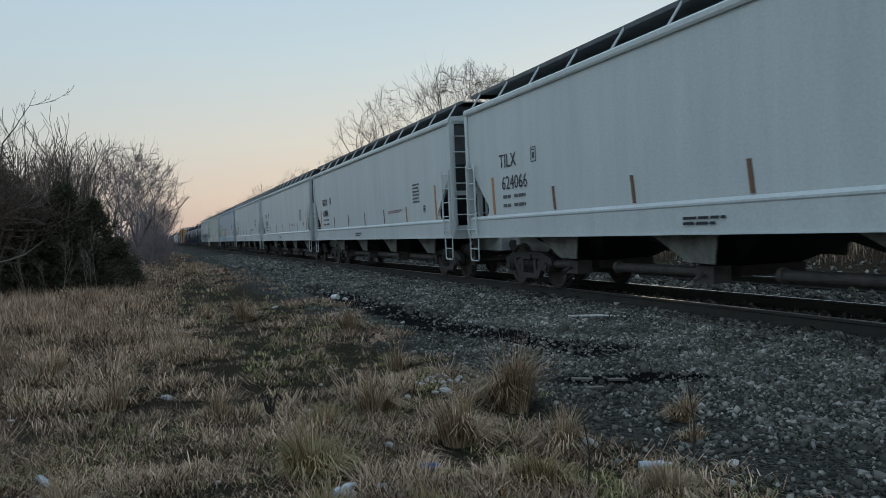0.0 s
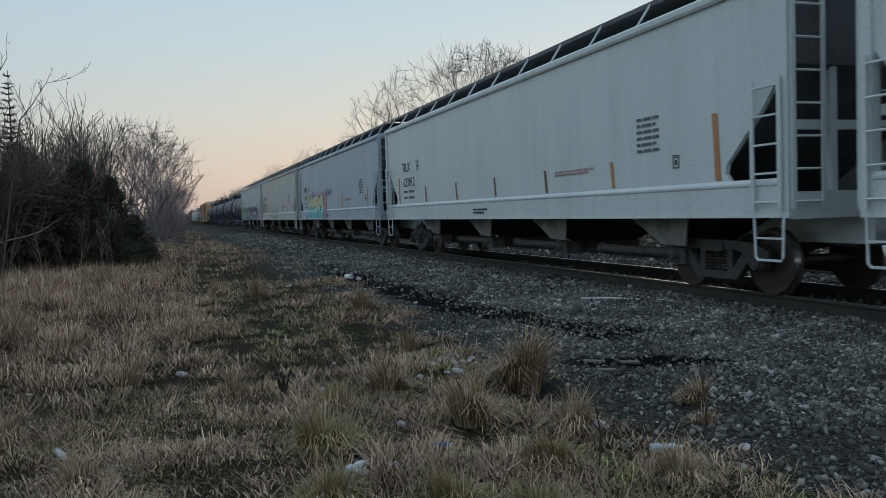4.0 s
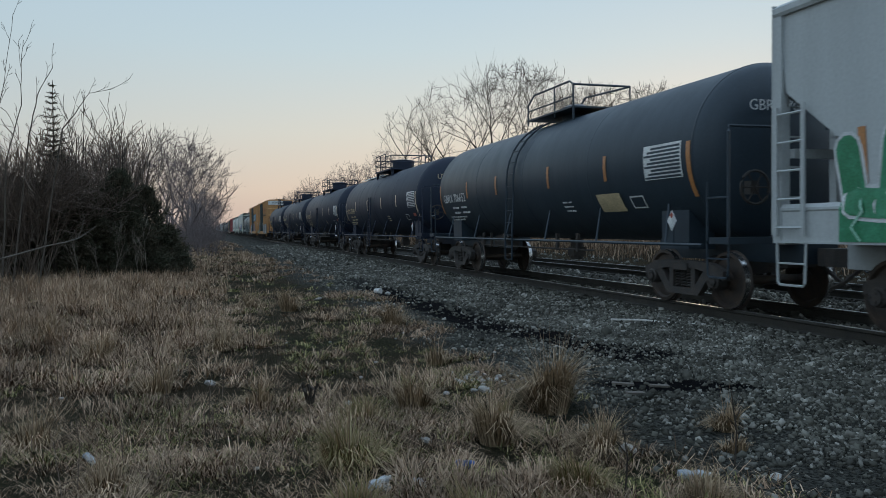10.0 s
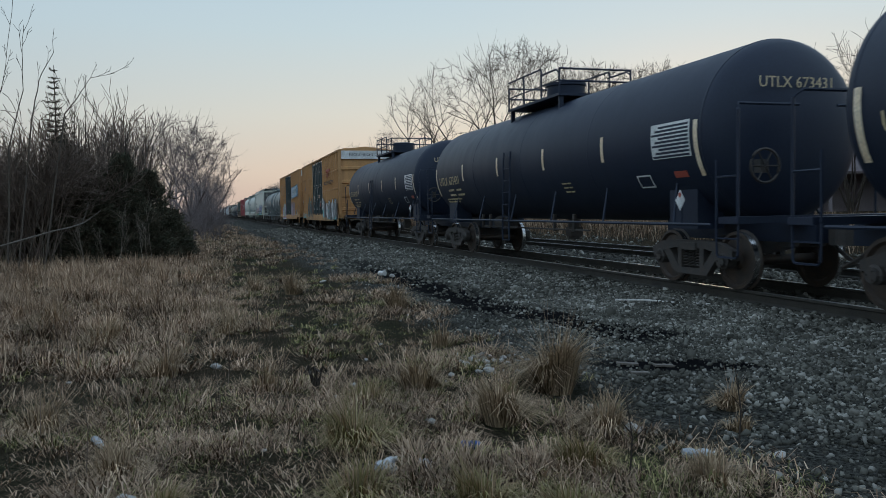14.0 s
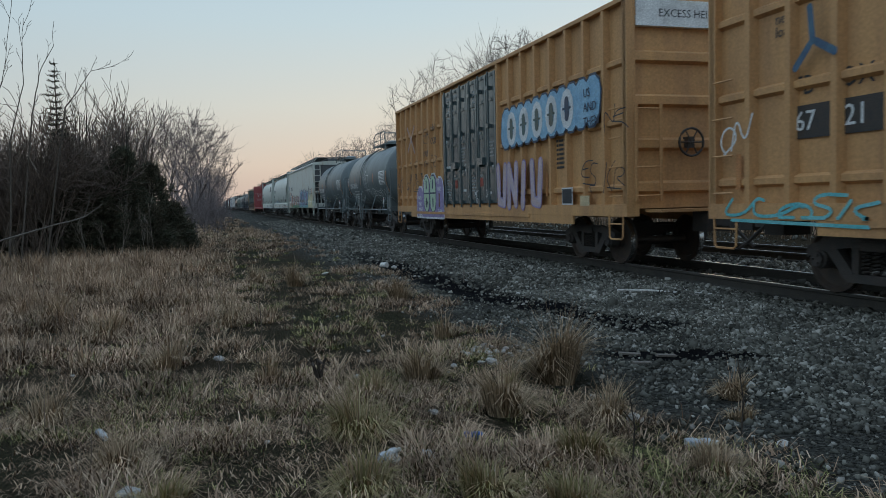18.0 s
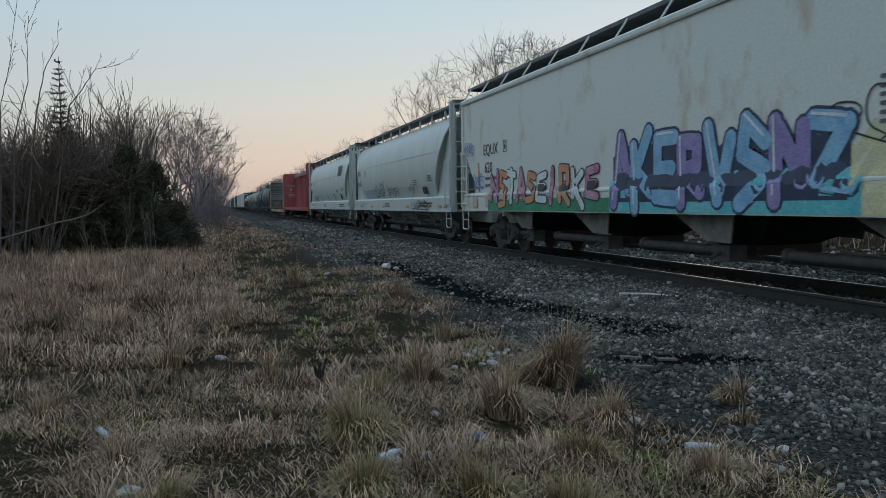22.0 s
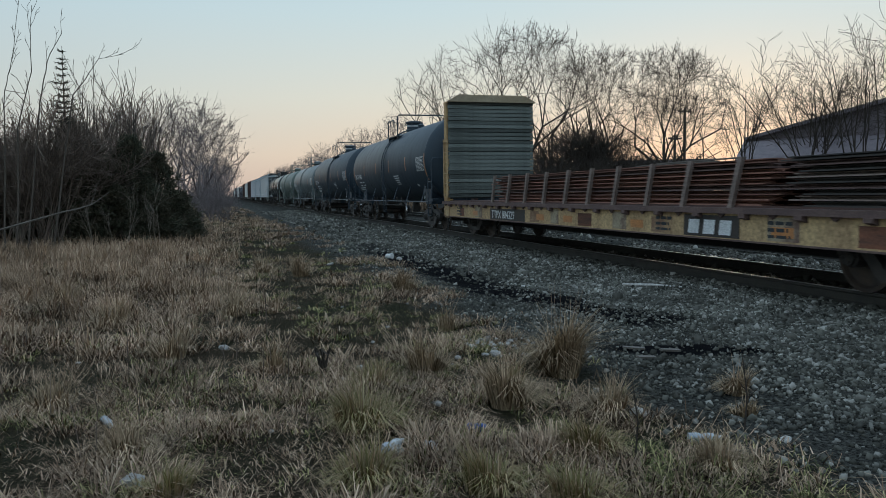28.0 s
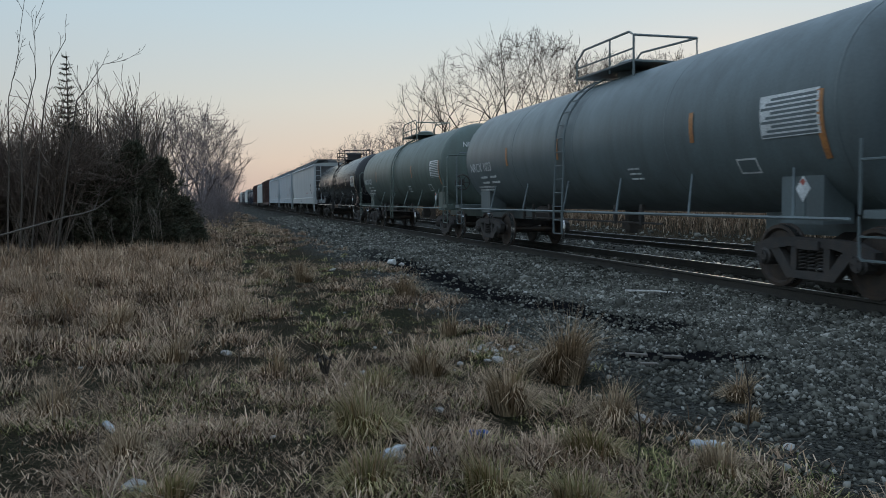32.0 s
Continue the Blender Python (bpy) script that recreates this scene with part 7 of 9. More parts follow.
    for k, y in enumerate((4.51, 3.71)):
        o = part("graffiti_letter", lambda bm: ribbon(bm, [(y, 1.32), (y, 1.88)], 0.76, "box", 0.013), "g_navy", c, "fat mint letter with a dark rim")
        part("fill", lambda bm: ribbon(bm, [(y, 1.32), (y, 1.88)], 0.65, "box", 0.017), "g_mint_pale", o)
        part("letter_core", lambda bm: [ribbon(bm, [(y, 1.82), (y, 2.02)], 0.13, "box", 0.021), ribbon(bm, [(y, 1.2), (y, 1.42)], 0.13, "box", 0.021), ribbon(bm, [(y - 0.32, 1.62), (y + 0.32, 1.62)], 0.05, "box", 0.023)], "g_navy", o)
    words("OQB", 0.2, c, on_side(-1.63, 4.74, 1.24), "g_black")
    for i, line in enumerate(("WISH", "YOU", "WERE", "HERE")):
        words(line, 0.2, c, on_side(-1.62, 5.64 - 0.03 * i, 1.4 - 0.2 * i), "g_white")
    for line, z in (("US", 1.92), ("AND", 1.68), ("THEM", 0.94)):
        words(line, 0.2, c, on_side(-1.62, 3.18, z), "g_white")
    stripe(c, -1.617, 2.98, 1.15, 1.6, 0.12, "reflector_rust")
    for line, y, z, sz in (("HN", 3.88, 3.68, 0.32), ("OQB", 3.93, 3.26, 0.3), ("ICH", 4.82, 2.55, 0.26), ("OQB", 4.85, 2.9, 0.26)):
        words(line, sz, c, on_side(-1.6, y, z), "g_black")
    words("CERRAR LA PUERTA", 0.13, c, on_side(-1.585, 2.1, 4.42), "lettering_grey")
    words("176", 0.24, c, on_side(-1.62, -0.68, 1.24), "lettering_grey")
    for car_ in (car[12], c):
        for y in (1.5, -0.84):
            words("ASD", 0.14, car_, on_side(-1.535, y, 2.0), "lettering_white")
            part("placard", lambda bm: bx(bm, -0.006, 0.0, -0.24, 0.0, 0.0, 0.24), "lettering_red", car_, "small red square placard", at=pose(-1.534, y - 0.03, 1.72), key="asdsq")
    for k, (y, z) in enumerate(((8.8, 1.7), (7.4, 1.7), (4.85, 3.35), (3.95, 2.4), (6.3, 1.7), (-8.2, 2.6), (-8.2, 1.5), (-7.2, 1.6))):
        tag(c, y, y - 0.7, z, z + 0.5, "g_black", "box", seed=30 + k, w=0.045, loops=2)
    for k, y in enumerate((1.9, 1.1, 0.0, -0.6, -1.5)):
        if k != 1:
            tag(c, y, y - 0.3, 1.42, 1.62, "lettering_grey", "box", seed=50 + k, w=0.03, loops=2)
        tag(car[12], y, y - 0.32, 1.5, 1.74, "lettering_grey", "box", seed=60 + k, w=0.03, loops=2)
    c = car[14]
    tag(c, 0.5, -0.8, 1.95, 2.9, "lettering_white", "tank", seed=71, w=0.07, loops=4)
    tag(c, 4.4, 1.0, 1.35, 2.0, "lettering_white", "tank", seed=72, w=0.06, loops=10)
    tag(c, -0.6, -4.4, 1.3, 2.0, "lettering_white", "tank", seed=73, w=0.07, loops=8)
    tag(c, 5.0, 4.5, 2.3, 2.7, "lettering_white", "tank", seed=74, w=0.04, loops=2)
    part("graffiti_tag", lambda bm: [pipe(bm, [(x0 + 0.28 * math.cos(a) * sx, -5.13 + 0.12 * abs(math.cos(a)) + 0.1 * abs(x0), 2.75 + 0.4 * math.sin(a)) for a in (q * math.pi / 8 for q in range(n))], 0.035, 5) for x0, sx, n in ((-0.55, 1, 13), (0.05, -1, 15), (0.5, 1, 12))], "g_white", c, "white sprayed loops on the tank's end")
    c = car[15]
    tag(c, 2.7, 1.7, 1.5, 1.9, "g_yellow", "tank", seed=75, w=0.06, loops=3)
    tag(c, -1.4, -2.1, 1.62, 1.82, "g_yellow", "tank", seed=76, w=0.05, loops=3)
    c = car[16]
    for k in range(6):
        cloud(c, 8.3 - 1.1 * k, 7.9 - 1.15 * k, 1.2, 1.5 + 0.08 * (k % 3), "g_peach", seed=80 + k, wave=0.3)
    cloud(c, 7.0, 0.2, 1.12, 1.4, "g_green", seed=81, wave=0.1, depth=0.004)
    lettering_piece(c, "NSTASEIRKE", 6.8, 0.6, 1.25, 2.1, ["g_pink", "g_orange", "g_white"], "g_black", seed=82, fat=0.26, edge=0.05)
    cloud(c, 0.2, -5.8, 1.12, 1.7, "g_cyan", seed=83, wave=0.12, depth=0.004)
    cloud(c, -5.4, -8.6, 1.12, 2.1, "g_yellow", seed=86, wave=0.2, depth=0.003)
    cloud(c, 0.1, -5.6, 1.3, 2.2, "g_navy", seed=184, wave=0.15, depth=0.005)
    lettering_piece(c, "AKERVSNZ", 0.1, -5.7, 1.25, 2.45, ["g_lilac", "g_sky", "g_sky"], "g_navy", seed=84, fat=0.36, edge=0.06, shine="g_white")
    tag(c, 9.2, 8.2, 2.7, 3.1, "g_tag_blue", seed=85, w=0.06, loops=7)
    tag(c, 8.3, 7.4, 1.75, 2.15, "g_tag_blue", seed=87, w=0.06, loops=6)
    tag(c, -5.2, -7.6, 2.0, 2.6, "g_black", seed=88, w=0.05, loops=5)
    c = car[17]
    for y0, y1, z0, z1, m, sd, lp in ((5.85, 3.5, 1.62, 2.05, "g_sky", 90, 9), (3.5, 2.4, 1.62, 2.1, "g_black", 91, 4), (2.4, 1.3, 1.66, 2.3, "g_black", 92, 4), (1.0, -1.4, 1.62, 2.05, "g_black", 93, 8), (-2.9, -3.8, 1.62, 2.1, "g_black", 94, 3), (-3.8, -6.3, 1.12, 1.45, "g_black", 95, 7)):
        tag(c, y0, y1, z0, z1, m, "round", sd, 0.055, lp)
    for k, ch in enumerate("LYLO"):
        part("graffiti_letter", lambda bm: [ribbon(bm, [(-4.62 - 0.16 * k - 0.12 * u, 1.2 + 0.25 * v) for u, v in st], 0.03, "round", 0.006) for st in GLYPHS[ch]], "g_black", c)
    part("graffiti_arrow", lambda bm: [ribbon(bm, [(-5.72, 1.44), (-5.4, 1.3), (-5.75, 1.2)], 0.035, "round", 0.006), ribbon(bm, [(-5.4, 1.3), (-5.8, 1.4), (-6.05, 1.27), (-6.2, 1.34)], 0.035, "round", 0.007)], "g_black", c)
    part("notice_board", lambda bm: sheet(bm, -5.02, -5.5, 1.68, 1.93, "round", 0.006, 1, 0.0), "lettering_dark", c, "black square notice on the side")
    tag(car[18], 5.9, 4.5, 1.62, 1.95, "g_black", "round", 96, 0.05, 4)
    tag(car[18], 7.6, 7.1, 1.6, 1.85, "g_black", "round", 97, 0.04, 2)
    sign = part("notice_board", lambda bm: sheet(bm, -3.6, -4.5, 1.62, 1.96, "tank", 0.006, 1, 0.0), "lettering_yellow", car[7], "yellow notice plate")
    roofp = part("walkway_plate", lambda bm: ext(bm, [(-0.62, 3.86), (-0.3, 3.97), (0.3, 3.97), (0.62, 3.86), (0.6, 3.9), (0.3, 4.0), (-0.3, 4.0), (-0.6, 3.9)], 3.4, 7.2), "pale_car", car[8], "pale plate along the tank top")


graffiti()

# ---- vegetation ----
def prisms(segs, sides=3):
    """Tapered bars for rows of (ax, ay, az, bx, by, bz, ra, rb): corners and faces."""
    s = np.asarray(segs, np.float64)
    a, b, ra, rb = s[:, 0:3], s[:, 3:6], s[:, 6], s[:, 7]
    d = b - a
    d /= np.linalg.norm(d, axis=1, keepdims=True) + 1e-9
    ref = np.where(np.abs(d[:, 2:3]) < 0.9, [[0, 0, 1.0]], [[1.0, 0, 0]])
    u = np.cross(d, ref)
    u /= np.linalg.norm(u, axis=1, keepdims=True) + 1e-9
    w = np.cross(d, u)
    v = []
    for c, r in ((a, ra), (b, rb)):
        for k in range(sides):
            t = 2 * math.pi * k / sides
            v.append(c + r[:, None] * (math.cos(t) * u + math.sin(t) * w))
    v = np.stack(v, 1)
    base = np.arange(len(s))[:, None, None] * (2 * sides)
    q = np.array([[k, (k + 1) % sides, sides + (k + 1) % sides, sides + k] for k in range(sides)])[None]
    return v.reshape(-1, 3), (base + q).reshape(-1, 4)


def grow(rnd, p, d, length, r, level, spec, out, least=0.004):
    steps, kids, angle, shrink, up, wander = spec[level]
    seg = length / steps
    for i in range(steps):
        d = (d + Vector((rnd.uniform(-1, 1), rnd.uniform(-1, 1), rnd.uniform(-1, 1))) * wander + Vector((0, 0, up))).normalized()
        q = p + d * seg
        r2 = max(r * (1 - 0.75 / steps), least)
        out.append((*p, *q, r, r2))
        p, r = q, r2
        if level + 1 < len(spec) and (level > 0 or i >= steps * 0.25):
            for _ in range(kids):
                side = d.cross(Vector((rnd.uniform(-1, 1), rnd.uniform(-1, 1), rnd.uniform(-0.3, 1)))).normalized()
                a = radians(angle * rnd.uniform(0.7, 1.25))
                nd = d * math.cos(a) + side * math.sin(a)
                left = 1 - (i + 0.5) / steps
                grow(rnd, p.copy(), nd, length * shrink * (0.6 + 0.6 * left) * rnd.uniform(0.7, 1.15), max(r * 0.62, least), level + 1, spec, out, least)


THICKET = [(7, 1, 30, 0.44, 0.05, 0.07), (4, 1, 30, 0.5, 0.08, 0.09), (3, 0, 0, 0, 0.08, 0.1)]
SHRUB = [(6, 1, 36, 0.55, 0.03, 0.16), (5, 2, 40, 0.6, 0.04, 0.22), (4, 0, 0, 0, 0.03, 0.28)]


def tree_mesh(seed, height, r=0.22, spec=SHRUB, lean=0.1, leaders=1):
    key = ("tree", seed, height)
    if key not in MESHES:
        rnd, out = random.Random(seed), []
        for _ in range(leaders):
            grow(rnd, Vector((rnd.uniform(-0.3, 0.3), rnd.uniform(-0.3, 0.3), -0.1)), Vector((rnd.uniform(-lean, lean), rnd.uniform(-lean, lean), 1)).normalized(), height * 0.72 * rnd.uniform(0.75, 1.1), r, 0, spec, out, 0.0085)
        thick = [s for s in out if s[6] > max(0.3 * r, 0.0087)]
        thin = [s for s in out if s[6] <= max(0.3 * r, 0.0087)]
        pair = []
        for segs, n in ((thick, 6), (thin, 3)):
            v, f = prisms(segs, n)
            pair.append(raw_mesh("branches", v, f))
        MESHES[key] = pair
    return MESHES[key]


def bare_tree(name, label, x, y, seed, height, turn=0.0, size=1.0, mat="bark", twig="bark", spec=SHRUB, r=0.22, leaders=1, lean=0.1, z=None, group="bare trees"):
    z = float(top_z(x, y)) if z is None else z
    thick, thin = tree_mesh(seed, height, r, spec, lean, leaders)
    t = thing(name, label, "shrub" if "shrub" in name else "tree", pose(x, y, z - 0.05, 0, 0, turn), group)
    part("trunk", thick, mat, t, at=Matrix.Diagonal((size, size, size, 1)))
    part("crown", thin, twig, t, "leafless crown of fine twigs", at=Matrix.Diagonal((size, size, size, 1)))
    return t


def crown_mesh(seed, height, wide, low=0.22, levels=7, least=0.014, limbs=6):
    """A broad bare tree: limbs fork again and again, straight rods that spread into a rounded crown."""
    key = ("crown", seed, height, wide)
    if key in MESHES:
        return MESHES[key]
    rnd, out = random.Random(seed), []
    mid, half = height * (1 + low) / 2, height * (1 - low) / 2

    def outside(p):
        return math.hypot(p.x, p.y) ** 2 / wide ** 2 + ((p.z - mid) / half) ** 2 > rnd.uniform(0.85, 1.1)

    def limb(p, d, length, r, level):
        n = 3
        for i in range(n):
            bend = 0.11 if level < 4 else 0.17
            d = (d + Vector((rnd.uniform(-bend, bend), rnd.uniform(-bend, bend), rnd.uniform(-bend, bend) + 0.005))).normalized()
            q = p + d * length / n
            r2 = max(r * 0.93, least)
            out.append((*p, *q, r, r2))
            p, r = q, r2
            if p.z > height * low and outside(p):
                return
            if level >= 2 and rnd.random() < 0.75:
                shoot(p.copy(), d, length * rnd.uniform(0.4, 0.9), max(r * 0.5, least * 0.8), level < 4)
        if level + 1 >= levels:
            return
        turn0 = rnd.uniform(0, 2 * math.pi)
        kids = 3 if rnd.random() < (0.5 if level < 2 else 0.15) else 2
        for k in range(kids):
            a, turn = radians(rnd.uniform(16, 44)), turn0 + 2 * math.pi * k / kids + rnd.uniform(-0.5, 0.5)
            u = d.cross(Vector((0.3, 0.2, 1)) if abs(d.z) < 0.9 else Vector((1, 0, 0))).normalized()
            w = d.cross(u)
            nd = d * math.cos(a) + (u * math.cos(turn) + w * math.sin(turn)) * math.sin(a)
            limb(p.copy(), nd, length * rnd.uniform(0.68, 0.9), max(r * (0.78 if k == 0 else 0.62), least), level + 1)

    def shoot(p, d, length, r, again):
        side = Vector((rnd.uniform(-1, 1), rnd.uniform(-1, 1), rnd.uniform(-0.6, 0.8)))
        d = (d + side * 0.75).normalized()
        for _ in range(2):
            q = p + d * length / 2
            out.append((*p, *q, r, r * 0.75))
            p, r = q, r * 0.75
            if again:
                shoot(p.copy(), d, length * 0.55, r, False)
            d = (d + Vector((rnd.uniform(-0.3, 0.3), rnd.uniform(-0.3, 0.3), rnd.uniform(0, 0.3)))).normalized()

    r0 = height * 0.017
    fork = Vector((rnd.uniform(-0.2, 0.2), rnd.uniform(-0.2, 0.2), height * low))
    out += [(0, 0, -0.2, *(fork * 0.5), r0 * 1.45, r0 * 1.15), (*(fork * 0.5), *fork, r0 * 1.15, r0)]
    for k in range(limbs):
        turn, tilt = 2 * math.pi * (k + rnd.uniform(-0.3, 0.3)) / limbs, radians(rnd.uniform(24, 60) if k else 6)
        d = Vector((math.cos(turn) * math.sin(tilt), math.sin(turn) * math.sin(tilt), math.cos(tilt)))
        limb(fork * rnd.uniform(0.7, 1.0), d, height * rnd.uniform(0.2, 0.26), r0 * rnd.uniform(0.42, 0.62), 0)
    pair = []
    for segs, n in (([q for q in out if q[6] > 0.045], 6), ([q for q in out if q[6] <= 0.045], 3)):
        v, f = prisms(segs, n)
        pair.append(raw_mesh("branches", v, f))
    MESHES[key] = pair
    return pair


def crown_tree(label, x, y, spec, turn=0.0, size=1.0, mat="bark", group="bare trees", tall=1.0):
    t = thing("bare_tree", label, "tree", pose(x, y, float(top_z(x, y)) - 0.05, 0, 0, turn), group)
    body, twig = crown_mesh(*spec)
    part("trunk", body, mat, t, at=Matrix.Diagonal((size, size, size * tall, 1)))
    part("crown", twig, mat, t, "leafless crown of fine twigs", at=Matrix.Diagonal((size, size, size * tall, 1)))
    return t


def top_z(x, y):
    z = ground_height(np.asarray(x, float), np.asarray(y, float))
    for c in (TRACK_X, TRACK2_X):
        px, pz = zip(*bed_profile(c))
        z = np.maximum(z, np.interp(x, px, pz, -1, -1))
    return z


def cedar(label, x, y, seed, height, width, name="cedar", group="dark cedars in the thicket"):
    """A dense evergreen: boughs rise and spread from the stem, each hung with many short sprays."""
    rnd = np.random.RandomState(seed)
    t = thing(name, label, "tree", pose(x, y, float(top_z(x, y)) - 0.05), group)
    n = int(95 * height * min(1.3, 0.35 + width * 0.55))
    f = rnd.uniform(0.02, 1, n) ** 0.9
    az = rnd.uniform(0, 2 * np.pi, n)
    reach = width * (1 - f ** 1.7) ** 0.8 * rnd.uniform(0.55, 1.12, n) * (0.88 + 0.2 * np.sin(3 * az + seed) + 0.12 * np.sin(7 * f * 3 + 2 * az)) + 0.1
    tips = np.column_stack([np.cos(az) * reach, np.sin(az) * reach, f * height * 0.94 + reach * rnd.uniform(0.05, 0.4, n)])
    roots = np.column_stack([np.zeros(n), np.zeros(n), f * height * 0.9])
    segs = [(0, 0, 0, 0.05, 0.02, height * 0.98, 0.09, 0.01)] + [(*roots[k], *tips[k], 0.02, 0.006) for k in range(0, n, 3)]
    v, q = prisms(segs, 4)
    tagged(part("branchwork", raw_mesh("branchwork", v, q), "bark", t), kind="stuff")
    m = 46
    u = rnd.uniform(0.45, 1.06, (n, m, 1))
    c = roots[:, None] + (tips - roots)[:, None] * u + rnd.normal(0, 1, (n, m, 3)) * [0.075, 0.075, 0.06]
    d = (tips - roots)[:, None] / (np.linalg.norm(tips - roots, axis=1)[:, None, None] + 1e-6) + rnd.normal(0, 0.55, (n, m, 3)) + [0, 0, 0.25]
    c, d = c.reshape(-1, 3), d.reshape(-1, 3)
    d /= np.linalg.norm(d, axis=1, keepdims=True)
    e = np.cross(d, rnd.normal(0, 1, d.shape))
    e /= np.linalg.norm(e, axis=1, keepdims=True)
    ln = rnd.uniform(0.05, 0.15, (len(d), 1))
    v = np.stack([c - e * 0.017, c + e * 0.017, c + d * ln], 1).reshape(-1, 3)
    tagged(part("foliage", raw_mesh("foliage", v, np.arange(len(v)).reshape(-1, 3)), "cedar", t, "dark green-brown needle sprays"), kind="stuff")
    return t


def spruce(label, x, y, seed, height, width):
    """A slender spire: whorls of level boughs, shorter towards the tip, with gaps between."""
    rnd = np.random.RandomState(seed)
    t = thing("spruce", label, "tree", pose(x, y, float(top_z(x, y)) - 0.05), "spruces")
    segs, c, d = [(0, 0, 0, 0.03, 0.0, height, 0.06, 0.008)], [], []
    z = height * 0.2
    while z < height - 0.12:
        k = rnd.randint(5, 8)
        for i in range(k):
            a = 2 * np.pi * (i + rnd.uniform(-0.3, 0.3)) / k
            ln = (width * (1 - z / height) ** 0.85 + 0.07) * rnd.uniform(0.6, 1.15)
            way = np.array([np.cos(a), np.sin(a), rnd.uniform(0.05, 0.4)])
            tip = np.array([0, 0, z]) + way * ln
            segs.append((0, 0, z, *tip, 0.014, 0.005))
            n = max(8, int(60 * ln))
            u = rnd.uniform(0.1, 1.05, (n, 1))
            c.append(np.array([0, 0, z]) + way * ln * u + rnd.normal(0, 0.018, (n, 3)))
            d.append(way * 0.7 + rnd.normal(0, 0.5, (n, 3)))
        z += rnd.uniform(0.13, 0.24)
    v, q = prisms(segs, 4)
    tagged(part("branchwork", raw_mesh("branchwork", v, q), "bark", t), kind="stuff")
    c, d = np.concatenate(c), np.concatenate(d)
    d /= np.linalg.norm(d, axis=1, keepdims=True)
    e = np.cross(d, rnd.normal(0, 1, d.shape))
    e /= np.linalg.norm(e, axis=1, keepdims=True)
    v = np.stack([c - e * 0.012, c + e * 0.012, c + d * rnd.uniform(0.04, 0.1, (len(d), 1))], 1).reshape(-1, 3)
    tagged(part("foliage", raw_mesh("foliage", v, np.arange(len(v)).reshape(-1, 3)), "cedar", t, "dark needles on level boughs"), kind="stuff")
    return t


def blades(n, xy, length, lean, width, seed, bend=0.5, out=None):
    """Grass blades: three triangles each, rooted at xy, leaning every way."""
    rnd = np.random.RandomState(seed)
    z = top_z(xy[:, 0], xy[:, 1])
    p = np.column_stack([xy, z - 0.01])
    az = rnd.uniform(0, 2 * np.pi, n) if out is None else out + rnd.normal(0, 0.7, n)
    h = np.column_stack([np.cos(az), np.sin(az), np.zeros(n)])
    side = np.column_stack([-np.sin(az), np.cos(az), np.zeros(n)])
    up = np.array([[0, 0, 1.0]])
    le = np.radians(lean)[:, None]
    L = length[:, None]
    mid = p + 0.55 * L * (np.cos(le * 0.6) * up + np.sin(le * 0.6) * h)
    le2 = np.minimum(le * (1 + bend), 1.9)
    tip = mid + 0.45 * L * (np.cos(le2) * up + np.sin(le2) * h) + side * L * rnd.normal(0, 0.08, (n, 1))
    tip[:, 2] = np.maximum(tip[:, 2], z + 0.005)
    w = np.asarray(width)[:, None] * side
    v = np.stack([p - w, p + w, mid - 0.7 * w, mid + 0.7 * w, tip], 1).reshape(-1, 3)
    f = np.array([[0, 1, 3], [0, 3, 2], [2, 3, 4]])[None] + (np.arange(n) * 5)[:, None, None]
    return v, f.reshape(-1, 3)


def vnoise(x, y, cell, seed):
    """Smooth random values over the ground, 0 to 1, about one patch per cell."""
    g = np.random.RandomState(seed).uniform(0, 1, (64, 64))
    u, v = np.asarray(x, float) / cell + 200.0, np.asarray(y, float) / cell + 200.0
    i, j = np.floor(u).astype(int), np.floor(v).astype(int)
    a, b = u - i, v - j
    a, b = a * a * (3 - 2 * a), b * b * (3 - 2 * b)
    at_ = lambda p, q: g[p % 64, q % 64]
    return (at_(i, j) * (1 - a) + at_(i + 1, j) * a) * (1 - b) + (at_(i, j + 1) * (1 - a) + at_(i + 1, j + 1) * a) * b


def ramp01(v, a, b):
    return np.clip((v - a) / (b - a), 0, 1)


def field_edge(x, y):
    """1 in the field, 0 on the gravel."""
    return ramp01(3.25 + 0.5 * ramp01(y, 8, 12) + 0.9 * (vnoise(x, y, 0.8, 5) - 0.5) - x, -0.15, 0.7)


def worn(x, y):
    """1 on the trodden dark lane through the field and on the cross lane at its far end."""
    lane = np.exp(-((x - 1.75) / 1.35) ** 4) * ramp01(y, 7.3, 9.5) * ramp01(y, 22, 15)
    cross = np.exp(-((y - 22.5) / 3.2) ** 4) * ramp01(x, -2.0, -0.5)
    return np.maximum(lane, cross)


def patchy(x, y):
    """How thick the straw stands: 0 to 1."""
    big, small = vnoise(x, y, 1.9, 1), vnoise(x, y, 0.5, 2)
    d = ramp01(0.5 * big + 0.5 * small, 0.4, 0.6)
    d = 0.2 + 0.8 * d
    d = np.maximum(d, 0.9 * ramp01(-0.02 * y + 0.1 - x, -0.2, 0.8) * ramp01(y, 8, 11) * (0.2 + 0.8 * ramp01(small, 0.3, 0.6)))
    bare = np.exp(-((x - 2.65) / 0.45) ** 2 - ((y - 7.45) / 0.5) ** 2)
    return d * field_edge(x, y) * (1 - 0.86 * worn(x, y)) * (1 - bare)


